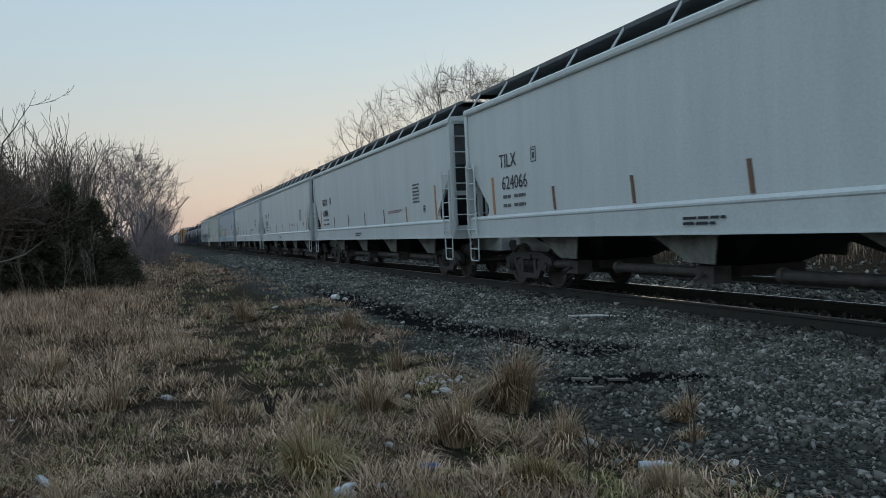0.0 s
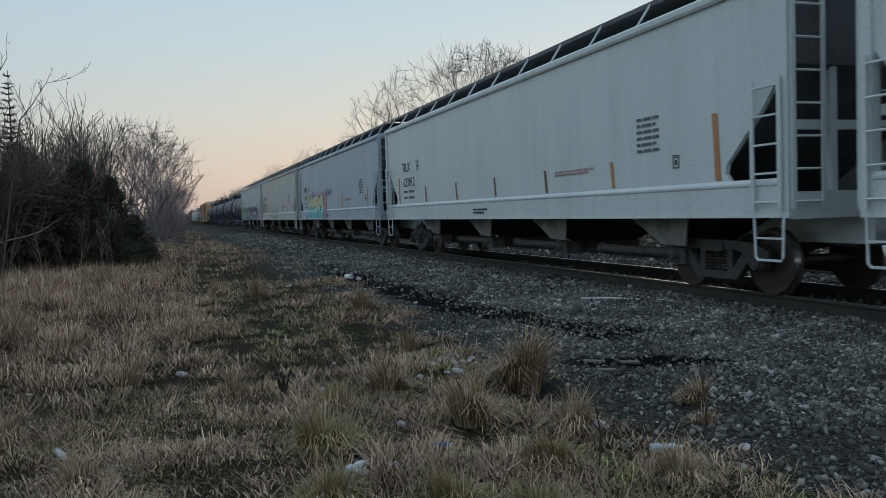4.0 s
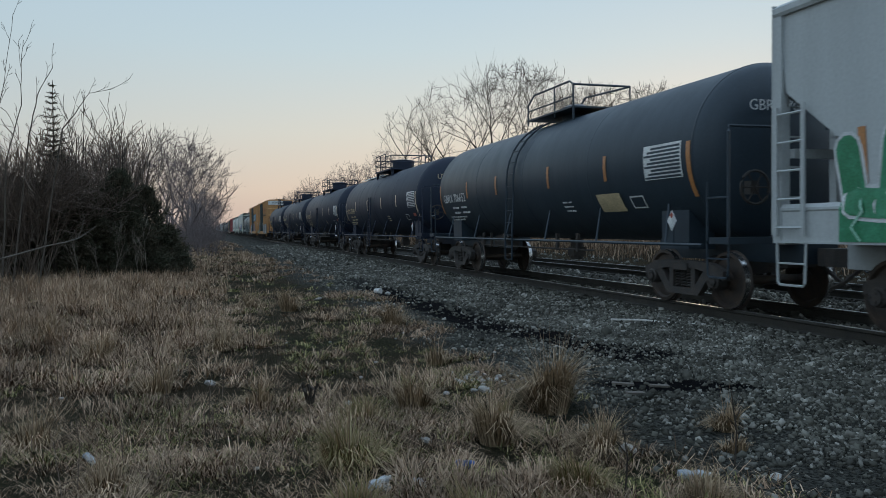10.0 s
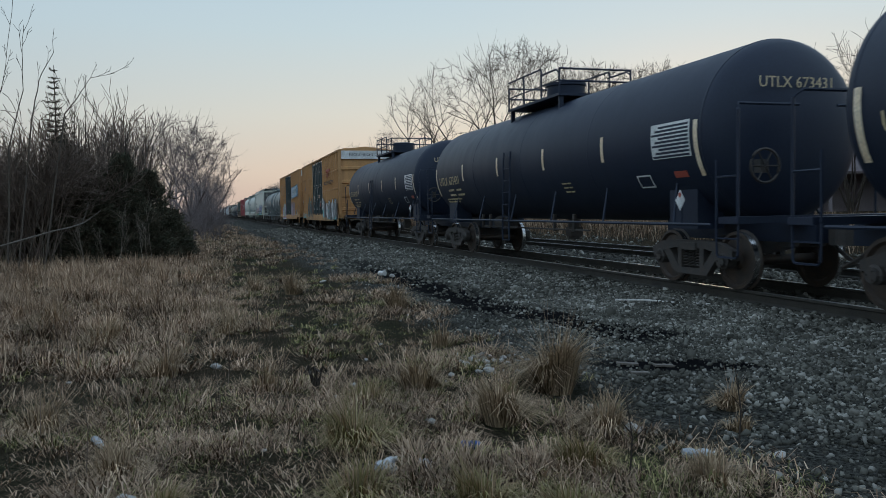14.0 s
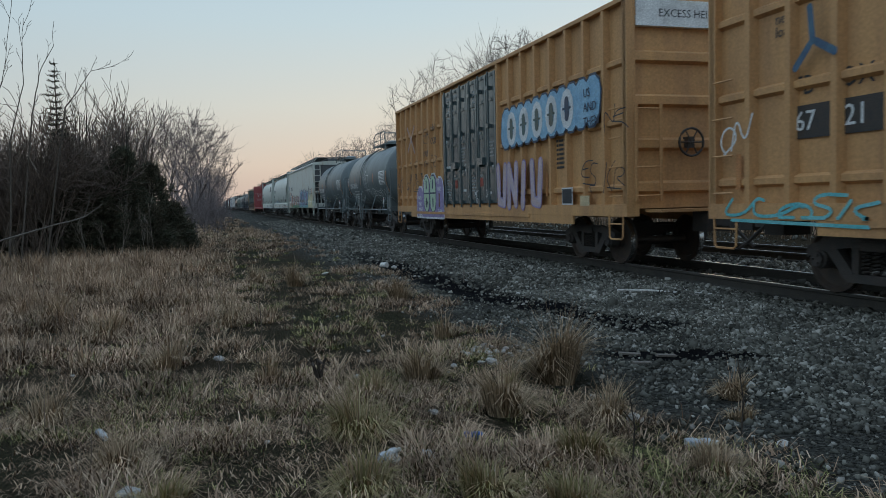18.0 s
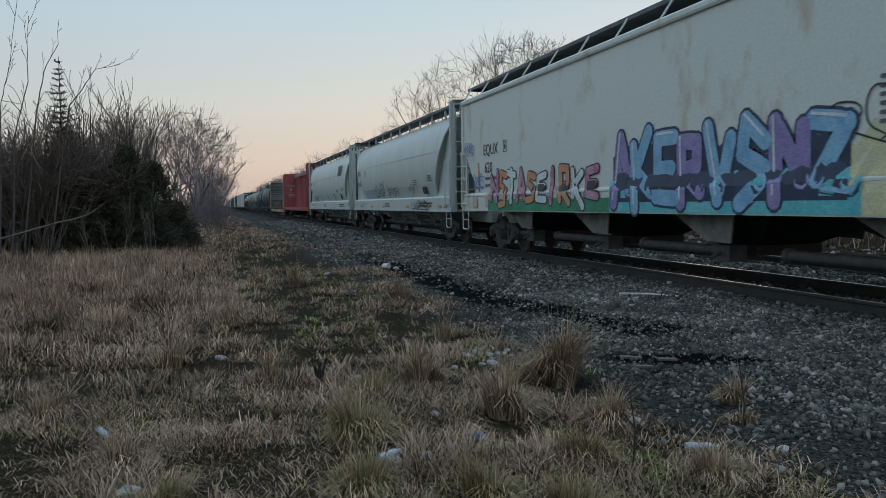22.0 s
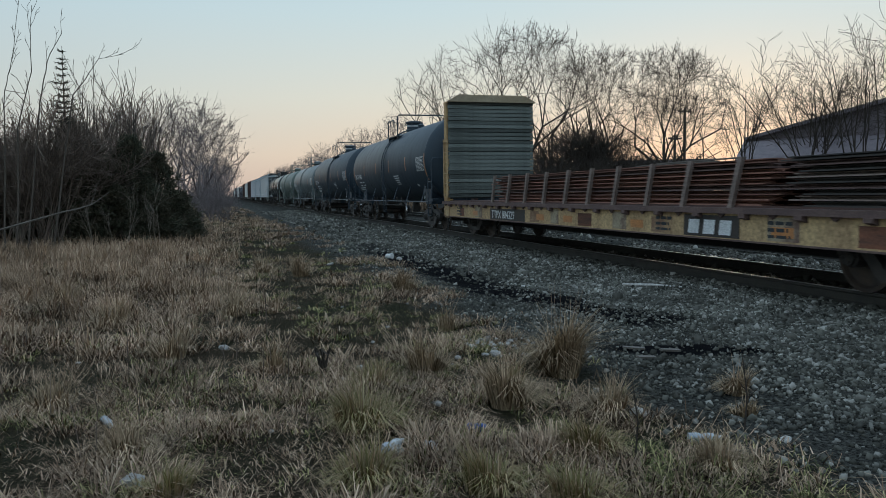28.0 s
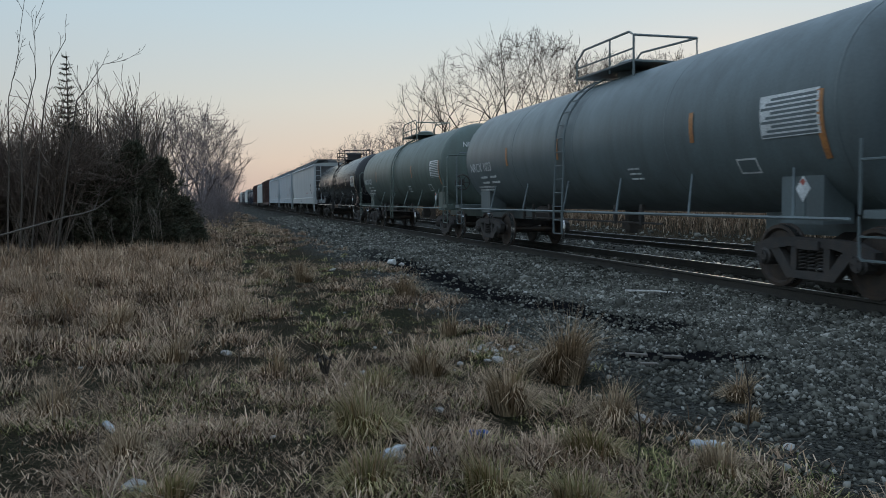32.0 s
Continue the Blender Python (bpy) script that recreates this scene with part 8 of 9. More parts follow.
def greenish(x, y):
    """How thick the short green grass stands."""
    d = ramp01(0.6 * vnoise(x, y, 1.3, 3) + 0.4 * vnoise(x, y, 0.4, 4), 0.4, 0.62)
    d = np.maximum(d, 0.75 * worn(x, y) * ramp01(vnoise(x, y, 0.7, 8), 0.35, 0.65))
    front = ramp01(5.0 - y, 0, 0.8) * ramp01(x, 0.2, 0.8)
    return np.maximum(d, front) * field_edge(x, y)


def scatter(n, y0, y1, seed, dens=patchy, tuft=26):
    """Roots in loose tufts over the wedge that lies before the camera."""
    rnd = np.random.RandomState(seed)
    k = n // tuft
    y = y0 + (y1 - y0) * rnd.uniform(0, 1, k)
    lo, hi = -0.5 * y - 0.8, np.minimum(1.1 * y + 0.4, 4.6)
    x = lo + (hi - lo) * rnd.uniform(0, 1, k)
    keep = rnd.uniform(0, 1, k) < dens(x, y)
    c = np.column_stack([x, y])[keep]
    size = rnd.uniform(0.02, 0.06, len(c)) * (1 + 0.05 * c[:, 1])
    off = rnd.normal(0, 1, (len(c), tuft, 2)) * size[:, None, None]
    return (c[:, None] + off).reshape(-1, 2), np.arctan2(off[..., 1], off[..., 0]).reshape(-1)


def drape(x, y, cell, seed):
    """The way down from the nearest hummock of matted grass."""
    e = 0.05
    gx = vnoise(x + e, y, cell, seed) - vnoise(x - e, y, cell, seed)
    gy = vnoise(x, y + e, cell, seed) - vnoise(x, y - e, cell, seed)
    return np.arctan2(-gy, -gx)


def grass_layer(name, label, mat, bands, dens, seed, lean):
    rnd = np.random.RandomState(seed)
    vs, fs, off = [], [], 0
    for n, y0, y1, l0, l1, wd in bands:
        xy, away = scatter(n, y0, y1, seed + int(y0 * 10), dens)
        if y0 > 40:
            ok = (xy[:, 0] < 3.4) & (xy[:, 0] > -8)
            xy, away = xy[ok], away[ok]
        x, y = xy.T
        # hummocks stand high, the hollows between them are nearly bare
        hump = 0.65 * vnoise(x, y, 0.62, 41) + 0.35 * vnoise(x, y, 0.27, 42)
        keep = rnd.uniform(0, 1, len(x)) < 0.34 + 0.66 * ramp01(hump, 0.34, 0.54)
        xy, away, hump = xy[keep], away[keep], hump[keep]
        x, y = xy.T
        k = len(xy)
        tall = np.clip((-x - 0.02 * y + 0.5) / 2.0, 0, 1) * np.clip((y - 7) / 5, 0, 1)
        az = np.where(rnd.uniform(0, 1, k) < 0.45, drape(x, y, 0.62, 41), away)
        high = 0.6 + 0.75 * ramp01(hump, 0.3, 0.75)
        v, f = blades(k, xy, rnd.uniform(l0, l1, k) * high * (1 + 0.7 * tall), rnd.uniform(*lean, k) * (1 - 0.35 * tall), np.full(k, wd) * rnd.uniform(0.5, 1.35, k), seed + int(y0), 0.8, out=az)
        vs.append(v), fs.append(f + off)
        off += len(v)
    ob = new(name, raw_mesh(name, np.concatenate(vs), np.concatenate(fs), mat))
    return tagged(ob, label, "grass", kind="stuff")


def far_left(x, y):
    """The tall pale stand of grass before the thicket."""
    return ramp01(0.9 - x - 0.03 * (y - 9), -0.2, 1.2) * ramp01(y, 8.5, 12) * ramp01(vnoise(x, y, 0.8, 31), 0.15, 0.5)


def strip(x, y):
    """Pale grass between the thicket and the ballast, past the cross lane."""
    return ramp01(3.3 - x, -0.2, 0.8) * ramp01(y, 30, 36) * (0.4 + 0.6 * ramp01(vnoise(x, y, 2.0, 33), 0.25, 0.6))


def build_grass():
    grass_layer("dry_grass", "matted dry tan winter grass over the field", "grass", ((125000, 2.4, 8.5, 0.07, 0.22, 0.0042), (130000, 8.5, 18, 0.09, 0.25, 0.0064), (90000, 18, 45, 0.13, 0.32, 0.012), (26000, 45, 110, 0.15, 0.4, 0.02)), patchy, 11, (48, 108))
    grass_layer("tall_pale_grass", "tall pale pinkish-tan grass before the thicket", "grass_tan", ((70000, 8.5, 18, 0.12, 0.3, 0.0058), (90000, 18, 32, 0.14, 0.34, 0.009)), far_left, 131, (10, 80))
    grass_layer("strip_grass", "pale dry grass beside the far ballast", "grass_tan", ((50000, 30, 60, 0.1, 0.3, 0.014), (30000, 60, 120, 0.15, 0.4, 0.025)), strip, 151, (10, 70))
    grass_layer("green_grass", "short dull green grass between the straw", "grass_green", ((52000, 2.4, 8, 0.05, 0.17, 0.0038), (50000, 8, 20, 0.05, 0.15, 0.0058), (36000, 20, 60, 0.06, 0.18, 0.01)), greenish, 71, (40, 105))
    grass_layer("fallen_straw", "loose straw strands lying flat over the field", "grass_tan", ((20000, 2.4, 8.5, 0.14, 0.36, 0.0034), (30000, 8.5, 20, 0.15, 0.36, 0.005)), lambda x, y: (0.25 + 0.75 * ramp01(vnoise(x, y, 0.7, 21), 0.3, 0.6)) * field_edge(x, y) * (1 - 0.5 * worn(x, y)), 301, (66, 100))
    # the same field goes on beside and behind the camera
    rnd = np.random.RandomState(14)
    k = 5200
    c = np.column_stack([rnd.uniform(-11, 3.2, k), rnd.uniform(-9, 9, k)])
    c = c[(c[:, 1] < 2.6) | (c[:, 0] < -0.5 * c[:, 1] - 0.6)]
    c = c[rnd.uniform(0, 1, len(c)) < 0.3 + patchy(c[:, 0], c[:, 1])]
    xy = (c[:, None] + rnd.normal(0, 0.07, (len(c), 22, 2))).reshape(-1, 2)
    n = len(xy)
    v, f = blades(n, xy, rnd.uniform(0.08, 0.26, n), rnd.uniform(25, 95, n), np.full(n, 0.0045), 9)
    ob = new("dry_grass", raw_mesh("dry_grass", v, f, "grass"))
    tagged(ob, "matted dry tan winter grass over the field", "grass", kind="stuff")
    rnd = np.random.RandomState(15)
    n = 300
    y = rnd.uniform(5, 26, n)
    x = rnd.uniform(-0.42, 0.12, n) * y
    ok = field_edge(x, y) > 0.5
    x, y = x[ok], y[ok]
    v, f = blades(len(x), np.column_stack([x, y]), rnd.uniform(0.3, 0.75, len(x)), rnd.uniform(2, 18, len(x)), np.full(len(x), 0.0032), 8)
    ob = new("weed_stalks", raw_mesh("weed_stalks", v, f, "twig_red"))
    tagged(ob, "thin dead brown weed stalks standing in the field", "weeds", kind="stuff")
    n = 26000
    y, x = rnd.uniform(8, 75, n), rnd.uniform(16.0, 24, n)
    v, f = blades(n, np.column_stack([x, y]), rnd.uniform(0.25, 0.6, n), rnd.uniform(5, 50, n), np.full(n, 0.012), 3)
    ob = new("bank_grass", raw_mesh("bank_grass", v, f, "grass"))
    tagged(ob, "tall dry grass on the bank beyond the tracks", "grass", kind="stuff")


def tussock(x, y, h, w, n, seed, mat="grass", label="clump of tall dry tan grass"):
    """A mound of blades that rise from a narrow heart, arch over and hang out all round, with a few stiff stalks."""
    rnd, n = np.random.RandomState(seed), int(n * 0.62)
    a, u = rnd.uniform(0, 2 * np.pi, n), np.sqrt(rnd.uniform(0, 1, n))
    r = w * 0.2 * u
    xy = np.column_stack([x + r * np.cos(a), y + r * np.sin(a)])
    lean = 16 + 72 * u * rnd.uniform(0.5, 1.2, n) + np.abs(rnd.normal(0, 8, n))
    tilt = 0.75 + 0.45 * np.sin(a + seed)
    v, f = blades(n, xy, h * rnd.uniform(0.55, 1.3, n), np.minimum(lean * tilt, 95), np.full(n, 0.0044) * rnd.uniform(0.55, 1.3, n), seed, 1.0, out=a)
    k = max(10, n // 40)
    b = rnd.uniform(0, 2 * np.pi, k)
    v2, f2 = blades(k, np.column_stack([x + 0.1 * w * np.cos(b), y + 0.1 * w * np.sin(b)]), h * rnd.uniform(1.2, 1.75, k), rnd.uniform(4, 32, k), np.full(k, 0.0028), seed + 500, 0.4, out=b)
    ob = thing("grass_tussock", label, "grass clump", pose(x, y, 0), "grass clumps")
    tagged(part("leaf_tuft", raw_mesh("leaf_tuft", v - np.array([x, y, 0]), f), mat, ob), kind="stuff")
    tagged(part("stalk_tuft", raw_mesh("stalk_tuft", v2 - np.array([x, y, 0]), f2), "grass_tan", ob, "stiff pale seed stalks"), kind="stuff")
    return ob


def build_plants():
    build_grass()
    tan, lime = ("grass_clump", "clump of tall dry greyish-tan grass"), ("grass_lime", "clump of arching yellow-green grass")
    clumps = ((2.91, 6.35, 0.62, 0.68, 1700, tan), (1.76, 6.8, 0.36, 0.6, 800, tan), (2.05, 5.45, 0.38, 0.6, 1100, tan), (0.9, 5.2, 0.32, 0.8, 1100, lime), (1.2, 6.3, 0.24, 0.8, 700, lime), (2.72, 5.1, 0.32, 0.45, 700, tan), (3.95, 5.3, 0.24, 0.36, 600, tan), (2.85, 12.3, 0.5, 0.55, 700, tan), (1.55, 15.8, 0.5, 0.7, 600, tan), (0.9, 16.8, 0.45, 0.7, 500, tan), (0.2, 11.0, 0.4, 0.7, 500, tan), (-1.3, 10.6, 0.42, 0.8, 600, tan), (-2.2, 12.4, 0.45, 0.9, 600, tan), (3.6, 4.75, 0.14, 0.4, 300, tan), (2.15, 4.3, 0.26, 0.7, 900, lime), (1.4, 4.0, 0.26, 0.7, 900, lime), (2.75, 3.85, 0.22, 0.6, 600, tan), (0.75, 4.25, 0.26, 0.6, 700, lime), (-0.5, 8.3, 0.34, 0.7, 500, tan), (0.45, 7.3, 0.26, 0.5, 400, tan), (2.6, 8.9, 0.3, 0.5, 300, tan), (1.75, 3.6, 0.24, 0.7, 800, lime), (-0.6, 5.2, 0.26, 0.6, 600, tan), (-1.3, 6.6, 0.28, 0.7, 600, tan), (2.3, 6.05, 0.22, 0.5, 420, lime), (-0.3, 4.3, 0.22, 0.5, 500, lime))
    for i, (x, y, h, w, n, (mat, label)) in enumerate(clumps):
        tussock(x, y, h, w, n, 100 + i, mat, label)
    big = "tall leafless tree with a broad rounded crown beyond the tracks"
    oak, elm, slim, round_ = (1, 13.4, 5.8, 0.22, 8, 0.0105), (2, 11.5, 5.0, 0.22, 8, 0.0105), (3, 12.6, 3.6, 0.2, 8, 0.0105), (5, 8.0, 2.8, 0.16, 7, 0.0125, 7)
    for x, y, spec, s, tr, tall in ((22.6, 55.6, oak, 1.0, 20, 1.0), (31.6, 51.0, elm, 0.95, 80, 1.0), (15.6, 58.0, slim, 0.93, 150, 0.98), (18.6, 58.5, slim, 1.02, 260, 1.0), (28.0, 54.5, elm, 0.9, 200, 1.12), (25.4, 57.0, slim, 1.0, 40, 1.0), (33.6, 52.0, elm, 0.7, 250, 1.0)):
        crown_tree(big, x, y, spec, tr, s, tall=tall)
    for i, (x, y, h) in enumerate(((26.4, 53.0, 1.25), (24.6, 54.0, 1.1), (28.2, 52.6, 1.0), (23.0, 54.5, 0.9), (25.6, 52.2, 1.2), (27.3, 53.4, 1.05))):
        bare_tree("bare_shrub", "tall dense dark undergrowth between the bare trees", x, y, 27 + i % 2, 5.5, 61 * i, h, "bark", "bark", SHRUB, 0.05, 22, 0.4, group="shrubs beyond the tracks")
    upright = "upright thin-stemmed leafless shrub by the house"
    for i, (x, y, s) in enumerate(((27.4, 36, 0.85), (28.9, 33.5, 0.95), (30.4, 31.5, 1.0), (33.0, 30.5, 1.15), (31.6, 36, 0.9), (30.0, 27.0, 1.0), (34, 28, 1.1))):
        bare_tree("bare_shrub", upright, x, y, 21 + i % 2, 9, 57 * i, s, "bark", "bark", SHRUB, 0.05, 9, 0.3, group="shrubs beyond the tracks")
    for i in range(15):
        x, y = 21 + (i % 5) * 2.3 + 0.8 * (i % 3), 47 + (i // 5) * 4.2
        bare_tree("bare_shrub", "tangled leafless hedge shrub beyond the tracks", x, y, 23 + i % 2, 4, 71 * i, 0.85, "bark", "bark", SHRUB, 0.04, 14, 0.5, group="shrubs beyond the tracks")
    rnd = random.Random(4)
    for i in range(30):
        y = 76 + i * 9.0 + rnd.uniform(-3, 3)
        x = rnd.uniform(17.2, 20.5)
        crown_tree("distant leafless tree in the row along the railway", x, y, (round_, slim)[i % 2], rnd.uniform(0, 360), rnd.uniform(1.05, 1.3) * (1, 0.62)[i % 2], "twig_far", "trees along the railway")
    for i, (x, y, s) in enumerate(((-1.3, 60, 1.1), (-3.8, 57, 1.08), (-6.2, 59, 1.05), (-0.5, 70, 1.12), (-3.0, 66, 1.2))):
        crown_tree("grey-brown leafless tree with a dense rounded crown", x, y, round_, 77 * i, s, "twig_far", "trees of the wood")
    for i in range(22):
        y = 80 + i * 9 + rnd.uniform(-3, 3)
        x = rnd.uniform(-6, -0.3) + min(3.0, (y - 58) * 0.03)
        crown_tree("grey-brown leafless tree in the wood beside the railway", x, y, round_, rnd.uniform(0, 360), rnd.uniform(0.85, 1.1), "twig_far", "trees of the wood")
    for i in range(18):
        x, y = rnd.uniform(-1.6, 0.8), 50 + i * 2
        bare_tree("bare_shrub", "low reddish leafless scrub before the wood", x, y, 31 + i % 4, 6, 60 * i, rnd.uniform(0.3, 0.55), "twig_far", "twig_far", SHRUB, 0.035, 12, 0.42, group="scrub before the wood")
    for i in range(64):
        a = i / 64
        x, y = -2.5 - 14 * a + rnd.uniform(-0.6, 0.6), 31.0 + rnd.uniform(-1.2, 3.0) - 3 * a
        m = ("twig_red", "twig_pale", "twig_red", "twig_dark")[i % 4] if x < -5 else ("twig_dark", "twig_red")[i % 3 == 0]
        tall = 0.9 + 0.1 * math.exp(-((x + 3.4) / 1.4) ** 2) - 0.27 * ramp01(-x, 4.6, 6.0)
        bare_tree("bare_shrub", {"twig_red": "dense brown leafless shrub at the field's edge", "twig_pale": "grey leafless shrub at the field's edge", "twig_dark": "dark upright leafless shrub behind the cedars"}[m], x, y, 31 + i % 6, 6.4, rnd.uniform(0, 360), float(tall) * rnd.uniform(0.82, 1.1), m, m, THICKET, 0.042, 8, 0.26, group="shrubs of the thicket")
    for i in range(30):
        x, y = -4.4 - 0.38 * i + rnd.uniform(-0.3, 0.3), 27.0 + rnd.uniform(-0.8, 1.6)
        bare_tree("bare_shrub", "reddish-brown twiggy bush in front of the thicket", x, y, 41 + i % 3, 4.4, 70 * i, rnd.uniform(0.85, 1.2) * (1 if x < -3.5 else 0.7), "twig_red", "twig_red", SHRUB, 0.022, 14, 0.45, group="shrubs of the thicket")
    cedars = ((-1.95, 28.9, 3.3, 1.15), (-2.75, 28.2, 3.9, 1.35), (-4.0, 28.0, 3.7, 1.4), (-1.25, 29.2, 1.9, 0.85), (-5.4, 28.4, 3.4, 1.3), (-2.0, 27.9, 2.0, 1.0), (-3.4, 27.4, 2.3, 1.2), (-1.0, 29.6, 1.2, 0.6), (-6.8, 28.6, 2.6, 1.3), (-8.4, 29.0, 2.8, 1.4), (-10.4, 28.8, 2.6, 1.4), (-12.8, 28.5, 2.6, 1.5), (-4.6, 28.6, 4.4, 0.9))
    for i, (x, y, h, w) in enumerate(cedars):
        cedar("dark evergreen cedar among the leafless shrubs", x, y, 60 + i, h, w)
    spruce("slender dark spruce spire rising from the thicket", -4.5, 27.0, 69, 6.35, 0.95)
    for i in range(9):
        x, y = -2.1 - 0.75 * i + rnd.uniform(-0.3, 0.3), 26.0 + rnd.uniform(-0.5, 0.5)
        bare_tree("bare_shrub", "thin grey-stemmed sapling before the thicket", x, y, 51 + i % 3, 5, 50 * i, rnd.uniform(0.3, 0.5), "twig_pale", "twig_pale", THICKET, 0.02, 3, 0.4, group="shrubs of the thicket")
    stems = (((-5.66, 0.0), (-5.51, 3.2), (-5.44, 4.7), (-5.23, 5.5), (-5.11, 6.3), (-4.96, 7.7)), ((-5.41, 0.0), (-5.2, 3.7), (-4.79, 5.3), (-4.75, 6.3), (-4.74, 7.1)), ((-5.19, 0.0), (-4.7, 4.5), (-4.43, 5.6), (-4.09, 6.4)), ((-4.6, 0.0), (-3.89, 4.75), (-3.49, 5.25), (-3.16, 5.8), (-2.48, 5.95)))
    for i, line in enumerate(stems):
        y = 24.0 + 0.25 * i
        t = thing("sapling", "slender leafless sapling with long arching branches", "tree", pose(line[0][0] * 1.0, y, float(top_z(line[0][0], y)) - 0.05), "saplings")
        segs, p, r = [], Vector((0, 0, 0)), 0.03
        for k, (x, z) in enumerate(line[1:]):
            goal = Vector((x - line[0][0], rnd.uniform(-0.1, 0.1), z - 0.1))
            way = goal - p
            for m in range(4):
                q = p + way / 4 + Vector((rnd.uniform(-0.02, 0.02), 0, 0))
                r2 = max(r * 0.9, 0.007)
                segs.append((*p, *q, r, r2))
                p, r = q, r2
                if k or m > 1:
                    for _ in range((m + k) % 2):
                        grow(rnd, q.copy(), (way.normalized() + Vector((rnd.uniform(-0.7, 0.7), rnd.uniform(-0.6, 0.6), rnd.uniform(-0.1, 0.4)))).normalized(), rnd.uniform(0.3, 0.75), 0.008, 0, [(5, 1, 32, 0.4, 0.06, 0.14), (3, 0, 0, 0, 0.04, 0.12)], segs, 0.005)
        v, f_ = prisms(segs, 5)
        part("stem", raw_mesh("stem", v, f_), "twig_dark", t)


build_plants()

# ---- ballast stones, ties, litter, the house ----
def stone_mesh(seed):
    def make(bm):
        rnd = random.Random(seed)
        bmesh.ops.create_icosphere(bm, subdivisions=1, radius=1.0)
        for v in bm.verts:
            v.co *= rnd.uniform(0.65, 1.15)
            v.co.z *= 0.72
    return mesh_of("stone", make, ("stone", seed))


def chips(n, xr, yr, size, seed, dens=None):
    """Broken stones: uneven six-sided lumps as one array."""
    rnd = np.random.RandomState(seed)
    x, y = rnd.uniform(*xr, n), rnd.uniform(*yr, n)
    if dens is not None:
        k = rnd.uniform(0, 1, n) < dens(x, y)
        x, y = x[k], y[k]
        n = len(x)
    s = size * rnd.lognormal(0, 0.35, n)
    c = np.array([[-1, -1, -1], [1, -1, -1], [1, 1, -1], [-1, 1, -1], [-1, -1, 1], [1, -1, 1], [1, 1, 1], [-1, 1, 1]], float) * 0.5
    v = c[None] * (1 + rnd.uniform(-0.35, 0.25, (n, 8, 3)))
    v *= np.stack([np.ones(n) * 1.15, rnd.uniform(0.6, 1.0, n), rnd.uniform(0.4, 0.8, n)], 1)[:, None]
    q = rnd.normal(0, 1, (n, 4))
    q /= np.linalg.norm(q, axis=1, keepdims=True)
    w, a, b, d = q.T
    R = np.stack([1 - 2 * (b * b + d * d), 2 * (a * b - w * d), 2 * (a * d + w * b), 2 * (a * b + w * d), 1 - 2 * (a * a + d * d), 2 * (b * d - w * a), 2 * (a * d - w * b), 2 * (b * d + w * a), 1 - 2 * (a * a + b * b)], 1).reshape(n, 3, 3)
    v = np.einsum("nij,nkj->nki", R, v) * s[:, None, None] + np.stack([x, y, top_z(x, y) + s * 0.12], 1)[:, None]
    f = np.array([[3, 2, 1, 0], [4, 5, 6, 7], [0, 1, 5, 4], [1, 2, 6, 5], [2, 3, 7, 6], [3, 0, 4, 7]])[None] + (np.arange(n) * 8)[:, None, None]
    return v.reshape(-1, 3), f.reshape(-1, 4)


def mud(x, y):
    """The black wet rut beside the gravel and the dried puddle before it."""
    rut = np.exp(-((x - 4.42 - 0.85 * ramp01(12.2 - y, 0, 4) + 0.5 * (vnoise(x, y, 1.1, 51) - 0.5)) / 0.6) ** 4) * ramp01(y, 7.9, 8.6) * ramp01(y, 27, 21)
    pool = np.exp(-(((x - 4.55) / 0.75) ** 2 + ((y - 6.9 + 0.45 * (x - 4.55)) / 0.32) ** 2) ** 2)
    return np.maximum(rut, pool)


def shoulder(x, y):
    """Stones lie thick on the shoulder and thin out into the mud and the grass."""
    inner = (np.abs(np.abs(x - TRACK_X) - 0.755) > 0.1)
    thin = ramp01(x, 2.8, 5.4) ** 1.1 * (0.3 + 0.7 * ramp01(vnoise(x, y, 0.5, 9), 0.3, 0.6))
    return np.clip(thin + ramp01(x, 5.2, 6.0), 0, 1) * (1 - 0.86 * mud(x, y)) * inner


def build_stones():
    parts_v, parts_f, off = [], [], 0
    for n, xr, yr, sz, sd in ((46000, (2.4, 6.6), (2.6, 13), 0.02, 1), (46000, (2.8, 7.9), (2.6, 13), 0.028, 6), (1500, (3.0, 7.9), (2.6, 13), 0.036, 16), (7000, (7.7, 12.0), (5, 20), 0.05, 2), (38000, (3.0, 7.9), (13, 34), 0.037, 3), (16000, (4.0, 7.9), (34, 80), 0.06, 4), (5000, (9.8, 16.4), (8, 40), 0.06, 5), (14000, (2.8, 7.7), (-8, 2.6), 0.04, 7)):
        v, f = chips(n, xr, yr, sz, sd, shoulder)
        parts_v.append(v), parts_f.append(f + off)
        off += len(v)
    ob = new("ballast_stones", raw_mesh("ballast_stones", np.concatenate(parts_v), np.concatenate(parts_f), "stone"))
    tagged(ob, "loose grey crushed stone of the track bed", "ballast", kind="stuff")
    rnd = random.Random(9)
    for i in range(280):
        y = rnd.uniform(3.0, 9.0)
        x = rnd.uniform(4.9, 6.9)
        s = rnd.uniform(0.014, 0.025)
        o = part("stone", stone_mesh(i % 5), "stone" if rnd.random() < 0.8 else "stone_mid", track_near)
        o.matrix_basis = pose(x - TRACK_X, y, float(top_z(x, y)) + s * 0.4 - RAIL_Z, rnd.uniform(0, 360), rnd.uniform(0, 360), rnd.uniform(0, 360)) @ Matrix.Diagonal((s, s, s, 1))


